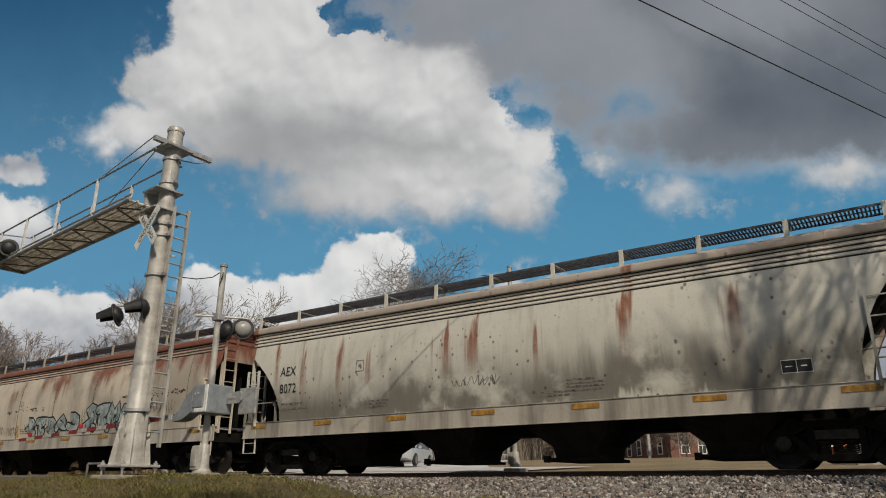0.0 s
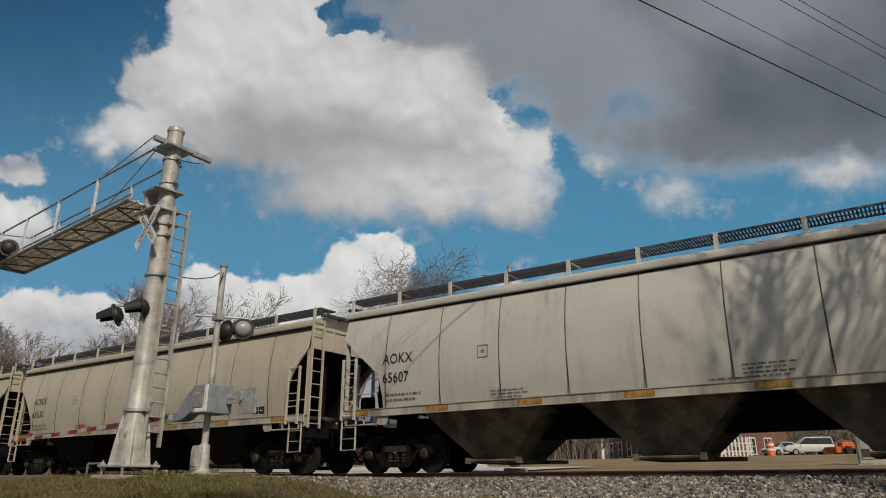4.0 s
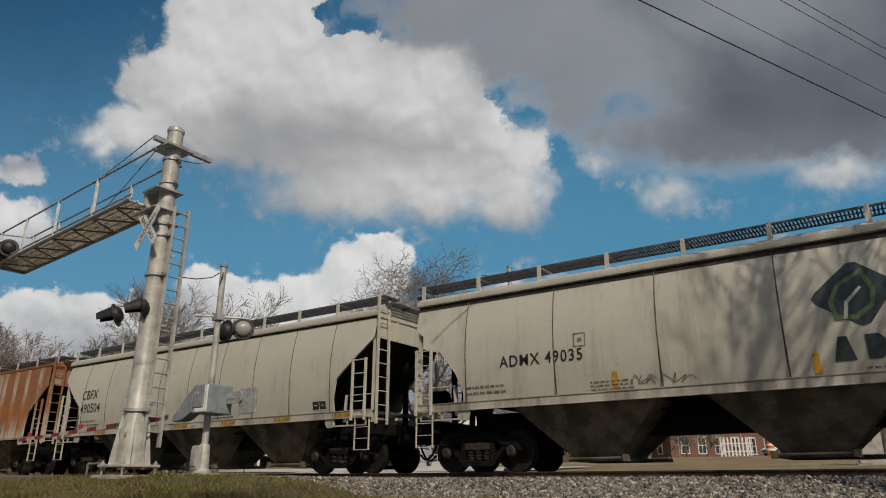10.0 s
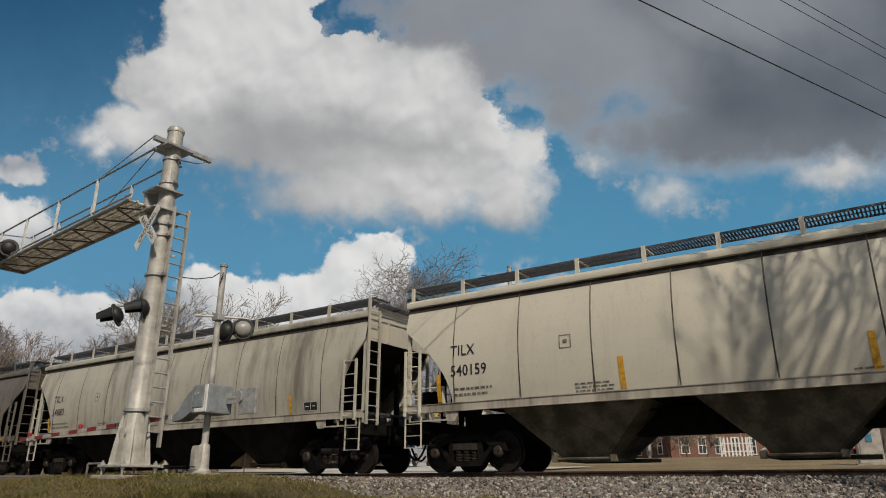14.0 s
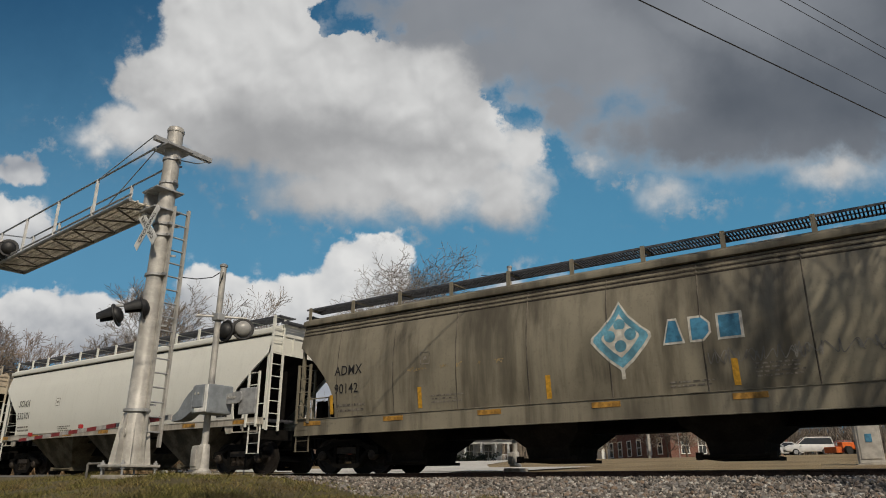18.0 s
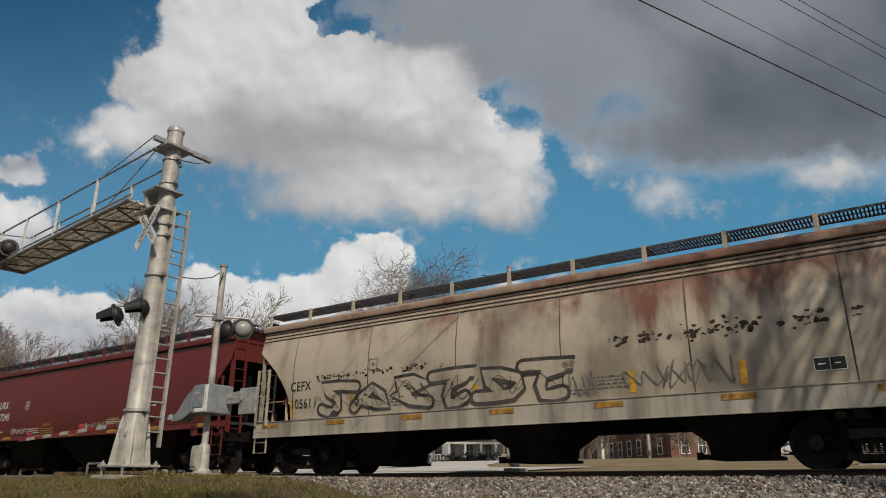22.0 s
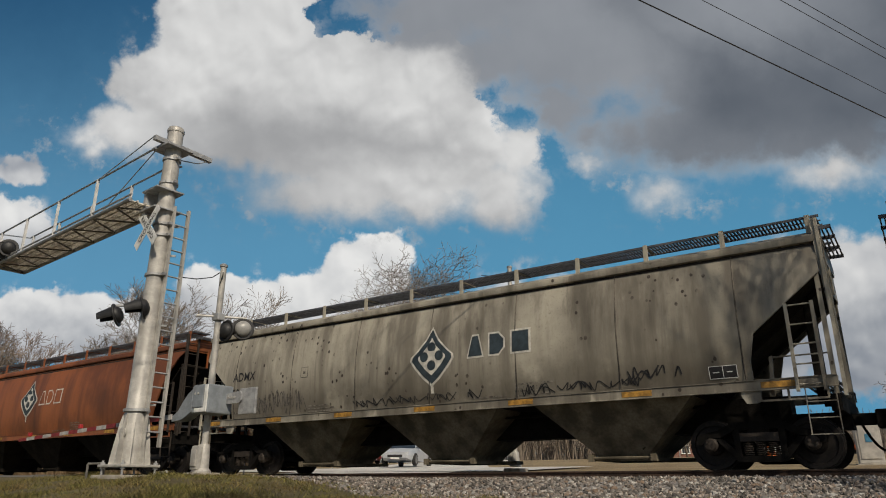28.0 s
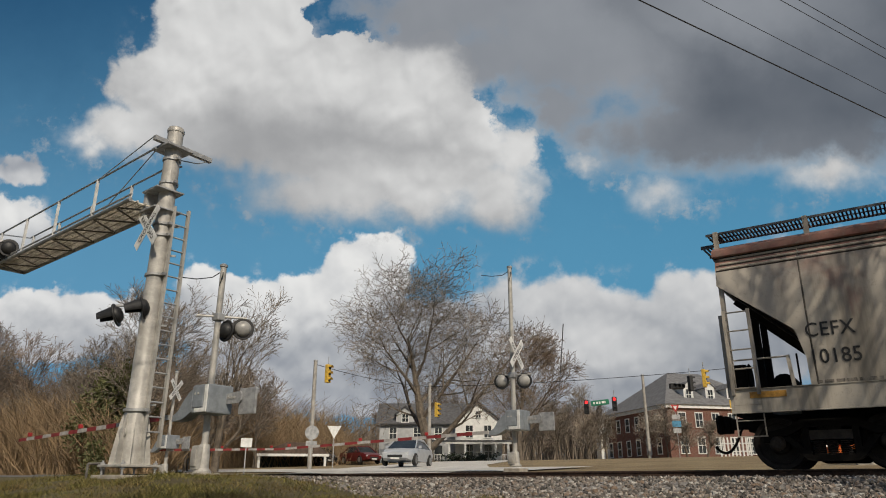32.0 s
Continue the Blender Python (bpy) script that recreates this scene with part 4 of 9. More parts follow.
def block_letters(car, x, z, h, prof, mat, rim=None):
    """Three plain painted blocks beside an emblem: a wedge, a rounded block and a square block."""
    w, g = h * 0.82, h * 0.42
    shapes = [
        [(0, 0), (w * 0.3, h), (w * 0.7, h), (w, 0)],
        [(0, 0), (0, h), (w * 0.6, h), (w * 0.95, h * 0.7), (w * 0.95, h * 0.3), (w * 0.6, 0)],
        [(0, 0), (0, h), (w * 1.1, h), (w * 1.1, 0)],
    ]
    for k, pts in enumerate(shapes):
        x0 = x + k * (w + g)
        for mt, grow, proud in ((rim, 0.045, 0.008), (mat, 0.0, 0.013)):
            if mt is None:
                continue
            bm = bmesh.new()
            cx, cz = w / 2, h / 2
            ring = [(x0 + cx + (px - cx) * (1 + 2 * grow / w), z + cz + (pz - cz) * (1 + 2 * grow / h)) for px, pz in pts]
            bm.faces.new([bm.verts.new((px, -half_width(prof, pz) - proud, pz)) for px, pz in ring])
            bmesh.ops.triangulate(bm, faces=list(bm.faces))
            drape(bm, prof, proud)
            part("letter_block" if mt is mat else "letter_rim", bm, mt, car)


def mark(car, text, x, z, size, prof, mat, spacing=1.05, stretch=0.9):
    part("lettering", lay(font_mesh(text, size, mat, spacing), x, z, prof, 0.012, stretch), None, car)


WHEELSETS = []


def hopper_car(label, length, paint, style="round", cut="diag", white=None, ladder_paint=None, marks="", sill_paint=None, seams=9, bracket_paint=None, ink=None, yellow=7, eave_lines=0, board_gap=1.62, mark_z=2.66, mark_x=1.42, mark_size=0.36, ladders="side", board=(0.96, 4.60), bay=None, rib_paint=None, one_line=None, deep=False, roof_paint=None):
    """A covered hopper wagon, origin on the rail at its middle."""
    prof = FLAT if style == "ribbed" else DEEP if deep else ROUND
    low_z, top_z = SILL[prof]
    hl = round((length - 1.38) / 2, 2)
    rng = random.Random(label + marks)
    car = thing("hopper_wagon", pose(0, TRACK_Y, 0), label, "rail wagon", "wagons of the passing train")
    lp, sp, bp, ink = ladder_paint or paint, sill_paint or PALE_SILL, bracket_paint or paint, ink or INK_BLACK

    def add(name, key, make, mat, at=None, lab=""):
        src = shared(key, make)
        full = (key, mat.name)
        if full not in MESHES:
            me = src.copy()
            me.materials.clear()
            me.materials.append(mat)
            MESHES[full] = me
        ob = part(name, MESHES[full], None, car, lab)
        if at is not None:
            ob.matrix_basis = at
        return ob

    add("body", ("body", hl, prof, cut), lambda: make_body(hl, prof, cut), paint)
    add("roof", ("roof", hl, prof[-1]), lambda: make_roof(hl, prof[-1][1], prof[-1][0]), roof_paint or paint)
    four = deep and not marks.startswith("CEFX")
    gap = 3.3 + (hl - 8.36) * 0.85 if four else 4.5 if deep else 4.1 * (hl / 8.2)
    bays = (-1.5, -0.5, 0.5, 1.5) if four else (-1, 0, 1)
    foot = gap * bays[-1] + 0.56
    for e in (-1, 1):
        add("slope_sheet", ("slope", hl, e, foot), lambda: make_slope(hl, e, foot), UNDER_SHADE_GRIME, lab="inclined end sheet, shade and grime in its dark colour")
        tagged(add("end_platform", ("platform", e), lambda: make_platform(e), GRATING, pose(e * (hl - 0.62), 0, top_z - 1.30)), kind="stuff")
        for y in (-0.55, 0.55):
            def stiffener():
                bm = bmesh.new()
                bevelled_box(bm, -0.02, -0.03, 3.46, 0.035, 0.03, 4.03, 0.008)
                return to_mesh("end_stiffener", bm, STEEL_DARK)
            add("end_stiffener", "stiffener", stiffener, paint, pose(e * hl, y, 0))
        if not deep:
            add("bolster_web", ("web", low_z, e), lambda: make_bolster_web(low_z, top_z), sp, pose(e * (hl - 1.45), -1.55, 0)).scale = (e, 1, 1)
        add("stub_sill", "stub", make_center_sill, STEEL_DARK, pose(e * hl, 0, 0, 0, 0, 180 if e > 0 else 0))
        add("coupler", "coupler", make_coupler, STEEL_DARK, pose(e * hl, 0, 0, 0, 0, 0 if e > 0 else 180))
    for s in (-1, 1):
        add("side_sill", ("sill", hl, low_z), lambda: make_side_sill(hl, low_z, top_z), sp, pose(0, s * 1.55, 0, 0, 0, 0 if s < 0 else 180))
        add("running_board", ("board", hl), lambda: make_running_board(hl), GRATING, pose(0, s * board[0], board[1]))
    half = round(gap / 2, 2)
    for k in bays:
        # bays without their own colour take the dark one with painted shade
        add("hopper_bay", ("bay", half, deep), lambda: make_bay(half, deep), bay or UNDER_SHADE_GRIME, pose(k * gap + 0.1, 0, 0), "grimy discharge hopper, shade painted into the dark ones")
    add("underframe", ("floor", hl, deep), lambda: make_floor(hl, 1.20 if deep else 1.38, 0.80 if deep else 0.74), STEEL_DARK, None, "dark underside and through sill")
    # roof brackets along the near and far edge
    n = max(8, round(2 * hl / board_gap))
    for s in (-1, 1):
        for k in range(n + 1):
            x = -hl + 0.06 + (2 * hl - 0.12) * k / n
            add("bracket", "bracket", make_bracket, bp, pose(x, s * (board[0] + 0.33), board[1], 0, 0, 0 if s < 0 else 180))
    # hatch covers on the roof
    def hatch():
        bm = bmesh.new()
        bevelled_box(bm, -1.7, -0.3, 4.49, 1.7, 0.3, 4.58, 0.03)
        return to_mesh("roof_hatch", bm, STEEL_DARK)
    for k in range(4):
        add("roof_hatch", "hatch", hatch, paint, pose((k - 1.5) * 3.7, 0, 0))
    # ladders: tall at the leading end, short at the trailing end
    tall, low = (1.2, 4.5), (1.3, 2.9)
    add("ladder", ("ladder", low), lambda: make_ladder(*low), lp, pose(hl - 0.42, -half_width(prof, 2.4) - 0.03, 0))
    if ladders == "end":
        def strut():
            bm = bmesh.new()
            bar(bm, (0, 0, 4.5), (0.12, 0, 1.25), 0.07, 0.09)
            return to_mesh("end_strut", bm, STEEL_DARK)
        add("end_strut", "strut", strut, lp, pose(hl + 0.02, -1.42, 0))
    add("ladder", ("ladder", low), lambda: make_ladder(*low), lp, pose(-hl + 0.30, -half_width(prof, 2.4) - 0.03, 0))
    add("end_ladder", ("ladder", tall), lambda: make_ladder(*tall), lp, pose(hl + 0.08, -1.24, 0, 0, 0, 90))
    add("end_ladder", ("ladder", low), lambda: make_ladder(*low), lp, pose(-hl - 0.06, -1.05, 0, 0, 0, 90))
    def end_board():
        bm = bmesh.new()
        for k in range(4):
            box(bm, 0.04 + 0.075 * k, -1.1, -0.018, 0.066 + 0.075 * k, 1.1, 0.018)
        for y in (-1.1, -0.4, 0.4, 1.1):
            box(bm, 0.0, y - 0.014, -0.05, 0.3, y + 0.014, 0.022)
        return to_mesh("end_running_board", bm, GRATING)
    for e in (-1, 1):
        add("end_running_board", "end_board", end_board, GRATING, pose(e * hl, 0, 4.42, 0, 0, 0 if e > 0 else 180))
    for e in (-1, 1):
        add("stirrup_step", "stirrup", make_stirrup, lp, pose(e * (hl - 0.3), -1.56, 0))
        for y in (-1.42, 1.42):
            def post():
                bm = bmesh.new()
                box(bm, -0.04, -0.04, 1.2, 0.04, 0.04, 3.5)
                return to_mesh("corner_post", bm, STEEL_DARK)
            add("corner_post", "post", post, lp, pose(e * (hl - 0.06), y, 0))
        for y in (-0.42, 0.42):
            def prop():
                bm = bmesh.new()
                box(bm, -0.06, -0.05, 1.2, 0.06, 0.05, 3.05)
                return to_mesh("slope_prop", bm, STEEL_DARK)
            add("slope_prop", "prop", prop, STEEL_DARK, pose(e * (hl - 0.42), y, 0))
        def brace():
            bm = bmesh.new()
            bar(bm, (0.55, 0, 1.28), (0.5, 0, 2.0), 0.06, 0.06)
            tube(bm, (-0.45, 0, 1.98), (0.5, 0, 1.98), 0.016, n=6)
            return to_mesh("end_brace", bm, STEEL_DARK)
        add("end_brace", "brace", brace, lp, pose(e * (hl - 0.55), -1.36, 0, 0, 0, 180 if e > 0 else 0))
    def brake():
        bm = bmesh.new()
        lathe(bm, [(0.25, 0.0), (0.28, 0.02), (0.25, 0.04), (0.23, 0.02)], True, 18, (0, 0, 1.75))
        for k in range(4):
            a = k * math.pi / 2
            bar(bm, (0, 0.02, 1.75), (0.25 * math.cos(a), 0.02, 1.75 + 0.25 * math.sin(a)), 0.03, 0.02)
        bevelled_box(bm, -0.2, 0.05, 1.5, 0.2, 0.3, 2.0, 0.03)
        return to_mesh("hand_brake", bm, STEEL_DARK)
    add("hand_brake", "brake", brake, STEEL_DARK, pose(-hl + 0.22, -0.5, 0, 0, 0, 90))
    def reservoir():
        bm = bmesh.new()
        lathe(bm, [(0.05, -0.5), (0.2, -0.45), (0.22, -0.3), (0.22, 0.3), (0.2, 0.45), (0.05, 0.5)], True, 14, (0, 0, 1.62))
        tube(bm, (-0.3, -0.3, 1.3), (-0.3, -0.3, 2.4), 0.02, n=6)
        tube(bm, (0.3, -0.4, 1.3), (0.3, -0.4, 2.2), 0.02, n=6)
        return to_mesh("air_reservoir", bm, STEEL_DARK)
    add("air_reservoir", "reservoir", reservoir, STEEL_DARK, pose(-hl + 0.75, 0.2, 0))
    # trucks
    for e in (-1, 1):
        truck = add("truck", "bolster", make_bolster, STEEL_DARK, pose(e * (hl - 1.5), 0, 0))
        for s in (-1, 1):
            turn = 0 if s < 0 else 180
            for nm, key, mk in (("sideframe", "sideframe", make_sideframe), ("spring_nest", "springs", make_springs)):
                ob = tagged(part(nm, shared(key, mk), None, truck), kind="stuff" if nm == "spring_nest" else "")
                ob.matrix_basis = pose(0, 0, 0, 0, 0, turn)
        for x in (-0.89, 0.89):
            ws = part("wheelset", shared("wheelset", make_wheelset), None, truck)
            ws.matrix_basis = pose(x, 0, 0.457)
            WHEELSETS.append((ws, car, e * (hl - 1.5) + x, x))
            cap = part("bearing_cap", shared("bearing", make_bearing), None, truck)
            cap.matrix_basis = pose(x, 0, 0.457)
    # seams between the side sheets, or ribs
    if style == "ribbed":
        def rib():
            bm = bmesh.new()
            ring = [[bm.verts.new((x, y, z)) for x, y in ((-0.085, -1.515), (-0.06, -1.645), (0.06, -1.645), (0.085, -1.515))] for z in (1.44, 4.16)]
            for i in range(4):
                bm.faces.new((ring[0][i], ring[0][(i + 1) % 4], ring[1][(i + 1) % 4], ring[1][i]))
            bm.faces.new(ring[0][::-1])
            bm.faces.new(ring[1])
            return to_mesh("rib", bm, STEEL_DARK)
        for k in range(seams):
            x = -hl + 0.75 + (2 * hl - 1.5) * k / (seams - 1)
            if abs(x) < hl - 1.25:
                add("rib", "rib", rib, rib_paint or paint, pose(x, 0, 0))
                add("rib", "rib", rib, paint, pose(x, 0, 0, 0, 0, 180))
    elif seams:
        def seam():
            bm = bmesh.new()
            prev = None
            for z, y in prof:
                cur = [bm.verts.new((s * 0.012, -y - q, z)) for s, q in ((-1.25, 0.002), (0, 0.013), (1.25, 0.002))]
                if prev:
                    bm.faces.new((prev[0], prev[1], cur[1], cur[0]))
                    bm.faces.new((prev[1], prev[2], cur[2], cur[1]))
                prev = cur
            return to_mesh("weld_seam", bm, STEEL_DARK)
        for k in range(seams):
            x = -hl + 1.5 + (2 * hl - 3.0) * k / (seams - 1)
            add("weld_seam", "seam", seam, SEAM_GRIME, pose(x, 0, 0))
    if style != "ribbed":
        # flat dark strip along the side's top: eave shadow and grime as colour
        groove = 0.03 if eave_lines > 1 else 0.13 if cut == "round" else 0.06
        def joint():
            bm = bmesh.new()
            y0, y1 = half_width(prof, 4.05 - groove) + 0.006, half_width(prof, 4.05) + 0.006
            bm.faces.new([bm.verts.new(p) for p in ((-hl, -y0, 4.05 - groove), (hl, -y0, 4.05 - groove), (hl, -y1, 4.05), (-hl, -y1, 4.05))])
            return to_mesh("eave_shade_strip", bm, SEAM_GRIME)
        add("eave_shade_strip", ("joint", hl, groove), joint, EAVE_SHADE_GRIME, None, "dark line of painted shade and grime under the eave")
    for k in range(eave_lines):
        def groove():
            bm = bmesh.new()
            tube(bm, (-hl + 0.1, 0, 0), (hl - 0.1, 0, 0), 0.022, n=6)
            return to_mesh("eave_bead", bm, STEEL_DARK)
        # dark strip below each bead, standing in for the bead's shadow
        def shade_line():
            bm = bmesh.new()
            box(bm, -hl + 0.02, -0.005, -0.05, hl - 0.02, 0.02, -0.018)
            return to_mesh("bead_shade_strip", bm, STEEL_DARK)
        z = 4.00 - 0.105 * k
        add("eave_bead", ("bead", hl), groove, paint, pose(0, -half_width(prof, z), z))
        add("bead_shade_strip", ("line", hl), shade_line, EAVE_SHADE_GRIME, pose(0, -half_width(prof, z - 0.035), z), "dark strip of painted shade under the eave bead")
    # amber patches on the sill
    def tape():
        bm = bmesh.new()
        box(bm, 0, -1.592, -0.055, 0.62, -1.582, 0.055)
        return to_mesh("reflective_tape", bm, TAPE)
    for k in range(yellow):
        add("reflective_tape", "tape", tape, TAPE, pose(-hl + 0.35 + (2 * hl - 1.6) * k / max(1, yellow - 1), 0, 1.29 if deep else (low_z + top_z) / 2), "amber reflective patch")
    # reporting marks and stencils
    if marks:
        a, b = marks.split()
        if style == "ribbed":
            pitch = (2 * hl - 1.5) / (seams - 1)
            for k, (up, down) in enumerate(((a[:2], b[:2]), (a[2:], b[2:4]), ("", b[4:]))):
                x = -hl + 0.75 + pitch * (k + 1) + 0.20
                for word, z in ((up, 2.55), (down, 2.02)):
                    if word:
                        mark(car, word, x, z, mark_size, prof, ink)
        elif one_line:
            mark(car, marks, one_line[0], one_line[1], one_line[2], prof, ink, 1.15)
        else:
            mark(car, a, -hl + mark_x, mark_z, mark_size, prof, ink)
            mark(car, b, -hl + mark_x, mark_z - 0.48, mark_size, prof, ink)
        bm = bmesh.new()
        fine_print(bm, -hl + 1.5, mark_z - 0.82, 1.1, 2, prof, 0.055, 0.13, rng)
        fine_print(bm, -hl + 4.6, 1.75, 0.9, 3, prof, rng=rng)
        fine_print(bm, hl - 6.4, 1.85, 0.9, 4, prof, rng=rng)
        fine_print(bm, 1.2, 1.62, 1.0, 2, prof, rng=rng)
        for u, v, w, h in ((0, 0, 0.28, 0.02), (0, 0.28, 0.28, 0.02), (0, 0, 0.02, 0.3), (0.26, 0, 0.02, 0.3), (0.09, 0.11, 0.1, 0.08)):
            side_bars(bm, -hl + 4.3 + u, 2.55 + v, w, h, prof)
        tagged(part("small_print", bm, (INK_PRINT if ink is INK_BLACK or ink is INK_FADED else ink) if white is None else white, car, "small stencilled notices"), kind="stuff")
        bm = bmesh.new()
        px = hl - (3.75 if style == "ribbed" else 2.15)
        side_bars(bm, px, 1.64, 0.52, 0.24, prof, 0.007)
        part("consolidated_stencil", bm, INK_BLACK, car, "black stencil panel")
        bm = bmesh.new()
        for p, q, w, h in ((0, 0, 0.52, 0.012), (0, 0.228, 0.52, 0.012), (0, 0, 0.012, 0.24), (0.254, 0, 0.012, 0.24), (0.508, 0, 0.012, 0.24), (0.07, 0.11, 0.12, 0.02), (0.33, 0.11, 0.1, 0.02)):
            side_bars(bm, px + p, 1.64 + q, w, h, prof, 0.012)
        tagged(part("stencil_frame", bm, INK_WHITE, car), kind="stuff")
    return car, hl, prof


# painted shade mixed with grime, for the strips under eaves and beads
EAVE_SHADE_GRIME = plain("eave_shade_and_grime", (0.028, 0.022, 0.018), 0.85, 0.0, 0.5, 3, 0.1)
FLAKE = plain("bare_flaked_steel", (0.045, 0.028, 0.02), 0.85, 0.0, 0.4, 9, 0.1)
SEAM_GRIME = plain("seam_grime", (0.105, 0.09, 0.072), 0.8, 0.0, 0.55, 1.2, 0.1)


def stripes(car, xs, prof, z0=1.4, z1=2.2):
    """Upright amber reflector strips on a side."""
    z0 = max(z0, prof[0][0] + 0.06)
    for x in xs:
        bm = bmesh.new()
        side_bars(bm, x, z0, 0.12, z1 - z0, prof, 0.008)
        part("reflector_strip", bm, YELLOW, car, "upright amber reflector strip")
# ---- the wagons, in running order ----
TRAIN = []


def add_car(s_rear, made):
    TRAIN.append((made[0], s_rear, made[1]))
    return made


BEIGE, CREAM, PALE, ICE, GREY = (0.42, 0.375, 0.29), (0.50, 0.46, 0.37), (0.52, 0.505, 0.455), (0.385, 0.43, 0.405), (0.30, 0.31, 0.315)


def tag_on(car, prof, x0, x1, z0, z1, seed, mat=None, width=0.045, size=0.42):
    bm = bmesh.new()
    scrawl(bm, x0, x1, z0, z1, prof, random.Random(seed), width, size)
    tagged(part("scrawl", bm, mat or INK_BLACK, car, "sprayed scrawl"), kind="stuff")


def arches(car, prof, x0, x1, z0, z1, seed):
    """A sprayed row of overlapping balloon arches."""
    rng, bm = random.Random(seed), bmesh.new()
    x = x0
    while x < x1:
        w, top = rng.uniform(0.42, 0.66), z1 - rng.uniform(0, 0.22)
        a0, a1 = rng.uniform(-0.7, 0.1), math.pi + rng.uniform(0.0, 0.4)
        pts = [(x + w * 0.5 * (1 + math.cos(a0 + (a1 - a0) * i / 14)), top - 0.36 + 0.36 * math.sin(a0 + (a1 - a0) * i / 14)) for i in range(15)]
        if rng.random() < 0.6:
            pts += [(x + w * 0.06, z0 + rng.uniform(0.0, 0.25))]
        ribbon(bm, pts, 0.034, prof, 0.010 + 0.004 * rng.random())
        xs, zs = x + w * rng.uniform(0.3, 0.6), top - rng.uniform(0.3, 0.5)
        ribbon(bm, [(xs - 0.08, zs), (xs, zs + 0.06), (xs + 0.07, zs - 0.05)], 0.028, prof, 0.015)
        x += w * 0.8
    tagged(part("scrawl", bm, INK_BLACK, car, "sprayed balloon arches"), kind="stuff")


def warning(car, prof, x, z, mat):
    mark(car, "WARNING", x, z, 0.135, prof, mat, 1.05, 1.0)
    bm = bmesh.new()
    fine_print(bm, x - 0.12, z - 0.12, 1.05, 4, prof, 0.034, 0.08, random.Random(4))
    tagged(part("notice", bm, mat, car), kind="stuff")


def build_train():
    # A
    p = car_paint("wagon_paint_chalk_rusty", (0.56, 0.545, 0.48), dirty=0.3, rust=0.22, low_grime=0.75, seed=1, chips=0.7, rust_runs=0.95, roof_rust=0.4, rust_color=(0.17, 0.05, 0.02))
    c, hl, pr = add_car(16.65, hopper_car("chalky white hopper wagon with rust runs and a grimy lower side", 18.1, p, cut="round", marks="AEX 8072", deep=True, seams=0, eave_lines=4))
    tag_on(c, pr, -1.0, 0.4, 1.9, 2.15, 11, INK_FADED, 0.02, 0.3)
    # B
    p = car_paint("wagon_paint_rust_topped", (0.54, 0.475, 0.385), dirty=0.36, rust=0.12, top_rust=0.9, roof_rust=0.95, soot=0.4, seed=2, rust_color=(0.15, 0.036, 0.018))
    c, hl, pr = add_car(34.75, hopper_car("rust-topped beige hopper wagon with a sprayed mural", 18.1, p, cut="round", marks="CEFX 10577", deep=True, eave_lines=3, mark_z=2.25, sill_paint=PALE_SILL, seams=6))
    piece(c, -3.5, 0.4, 1.33, 2.25, pr, 3, SPRAY_ICE, INK_BLACK, 5, 0.24, 0.06, 2), piece(c, 0.7, 4.7, 1.33, 2.5, pr, 14, SPRAY_ICE, INK_BLACK, 5, 0.27, 0.06, 2)
    tag_on(c, pr, -6.0, -4.0, 1.5, 2.0, 22, INK_BLACK, 0.022, 0.4), tag_on(c, pr, 5.0, 6.3, 1.9, 2.4, 24, INK_FADED, 0.03, 0.3)
    flakes(c, pr, -5.0, -2.1, 2.5, 1), flakes(c, pr, 3.2, 6.7, 2.58, 2)
    stripes(c, (-7.1, -4.05, -1.1, 1.4, 4.25), pr, 1.45, 1.95)
    # C
    p = car_paint("wagon_paint_cream", (0.47, 0.42, 0.32), dirty=0.3, rust=0.05, seed=3)
    c, hl, pr = add_car(53.66, hopper_car("cream hopper wagon with amber strips and one black scrawl", 18.9, p, cut="round", marks="TILX 54006", mark_x=1.95, mark_z=2.45, seams=6, yellow=0))
    stripes(c, (-6.6, -4.1, -1.55, 1.3, 6.3), pr, 1.5, 1.95)
    piece(c, 2.6, 5.0, 1.35, 2.3, pr, 21, p, INK_BLACK, 4, 0.2, 0.035, 4)
    tag_on(c, pr, 4.8, 5.4, 1.9, 2.15, 23, INK_BLACK, 0.025, 0.25)
    # D
    p = car_paint("wagon_paint_ice_grey", ICE, dirty=0.22, rust=0.04, seed=4)
    c, hl, pr = add_car(70.8, hopper_car("pale blue-grey hopper wagon, fairly clean", 17.14, p, marks="FURX 855975", sill_paint=p, bay=BAY_TAN, seams=7, board_gap=1.5, board=(0.78, 4.55)))
    stripes(c, (-5.6, -3, -0.6, 2.2, 5.6), pr, 1.4, 1.8)
    # E, F
    p = car_paint("wagon_paint_pale_grey", (0.50, 0.49, 0.45), dirty=0.3, rust=0.06, seed=5)
    add_car(88.68, hopper_car("pale grey hopper wagon with scattered stencils", 17.88, p, marks="AOKX 65607", bay=BAY_TAN))
    p = car_paint("wagon_paint_sand", (0.45, 0.41, 0.33), dirty=0.3, rust=0.08, seed=6)
    add_car(106.56, hopper_car("sand-coloured hopper wagon with a dark stencil", 17.88, p, cut="round", marks="AOKX 65630"))
    # G
    p = car_paint("wagon_paint_beige", BEIGE, dirty=0.22, rust=0.03, seed=7)
    c, hl, pr = add_car(124.39, hopper_car("beige hopper wagon with dark weld lines and warning notices", 17.83, p, marks="MWCX 481631", bay=BAY_TAN, board_gap=1.25, mark_z=2.75, mark_size=0.46, seams=8))
    warning(c, pr, -2.7, 1.95, INK_BLACK), warning(c, pr, 1.6, 1.95, INK_BLACK)
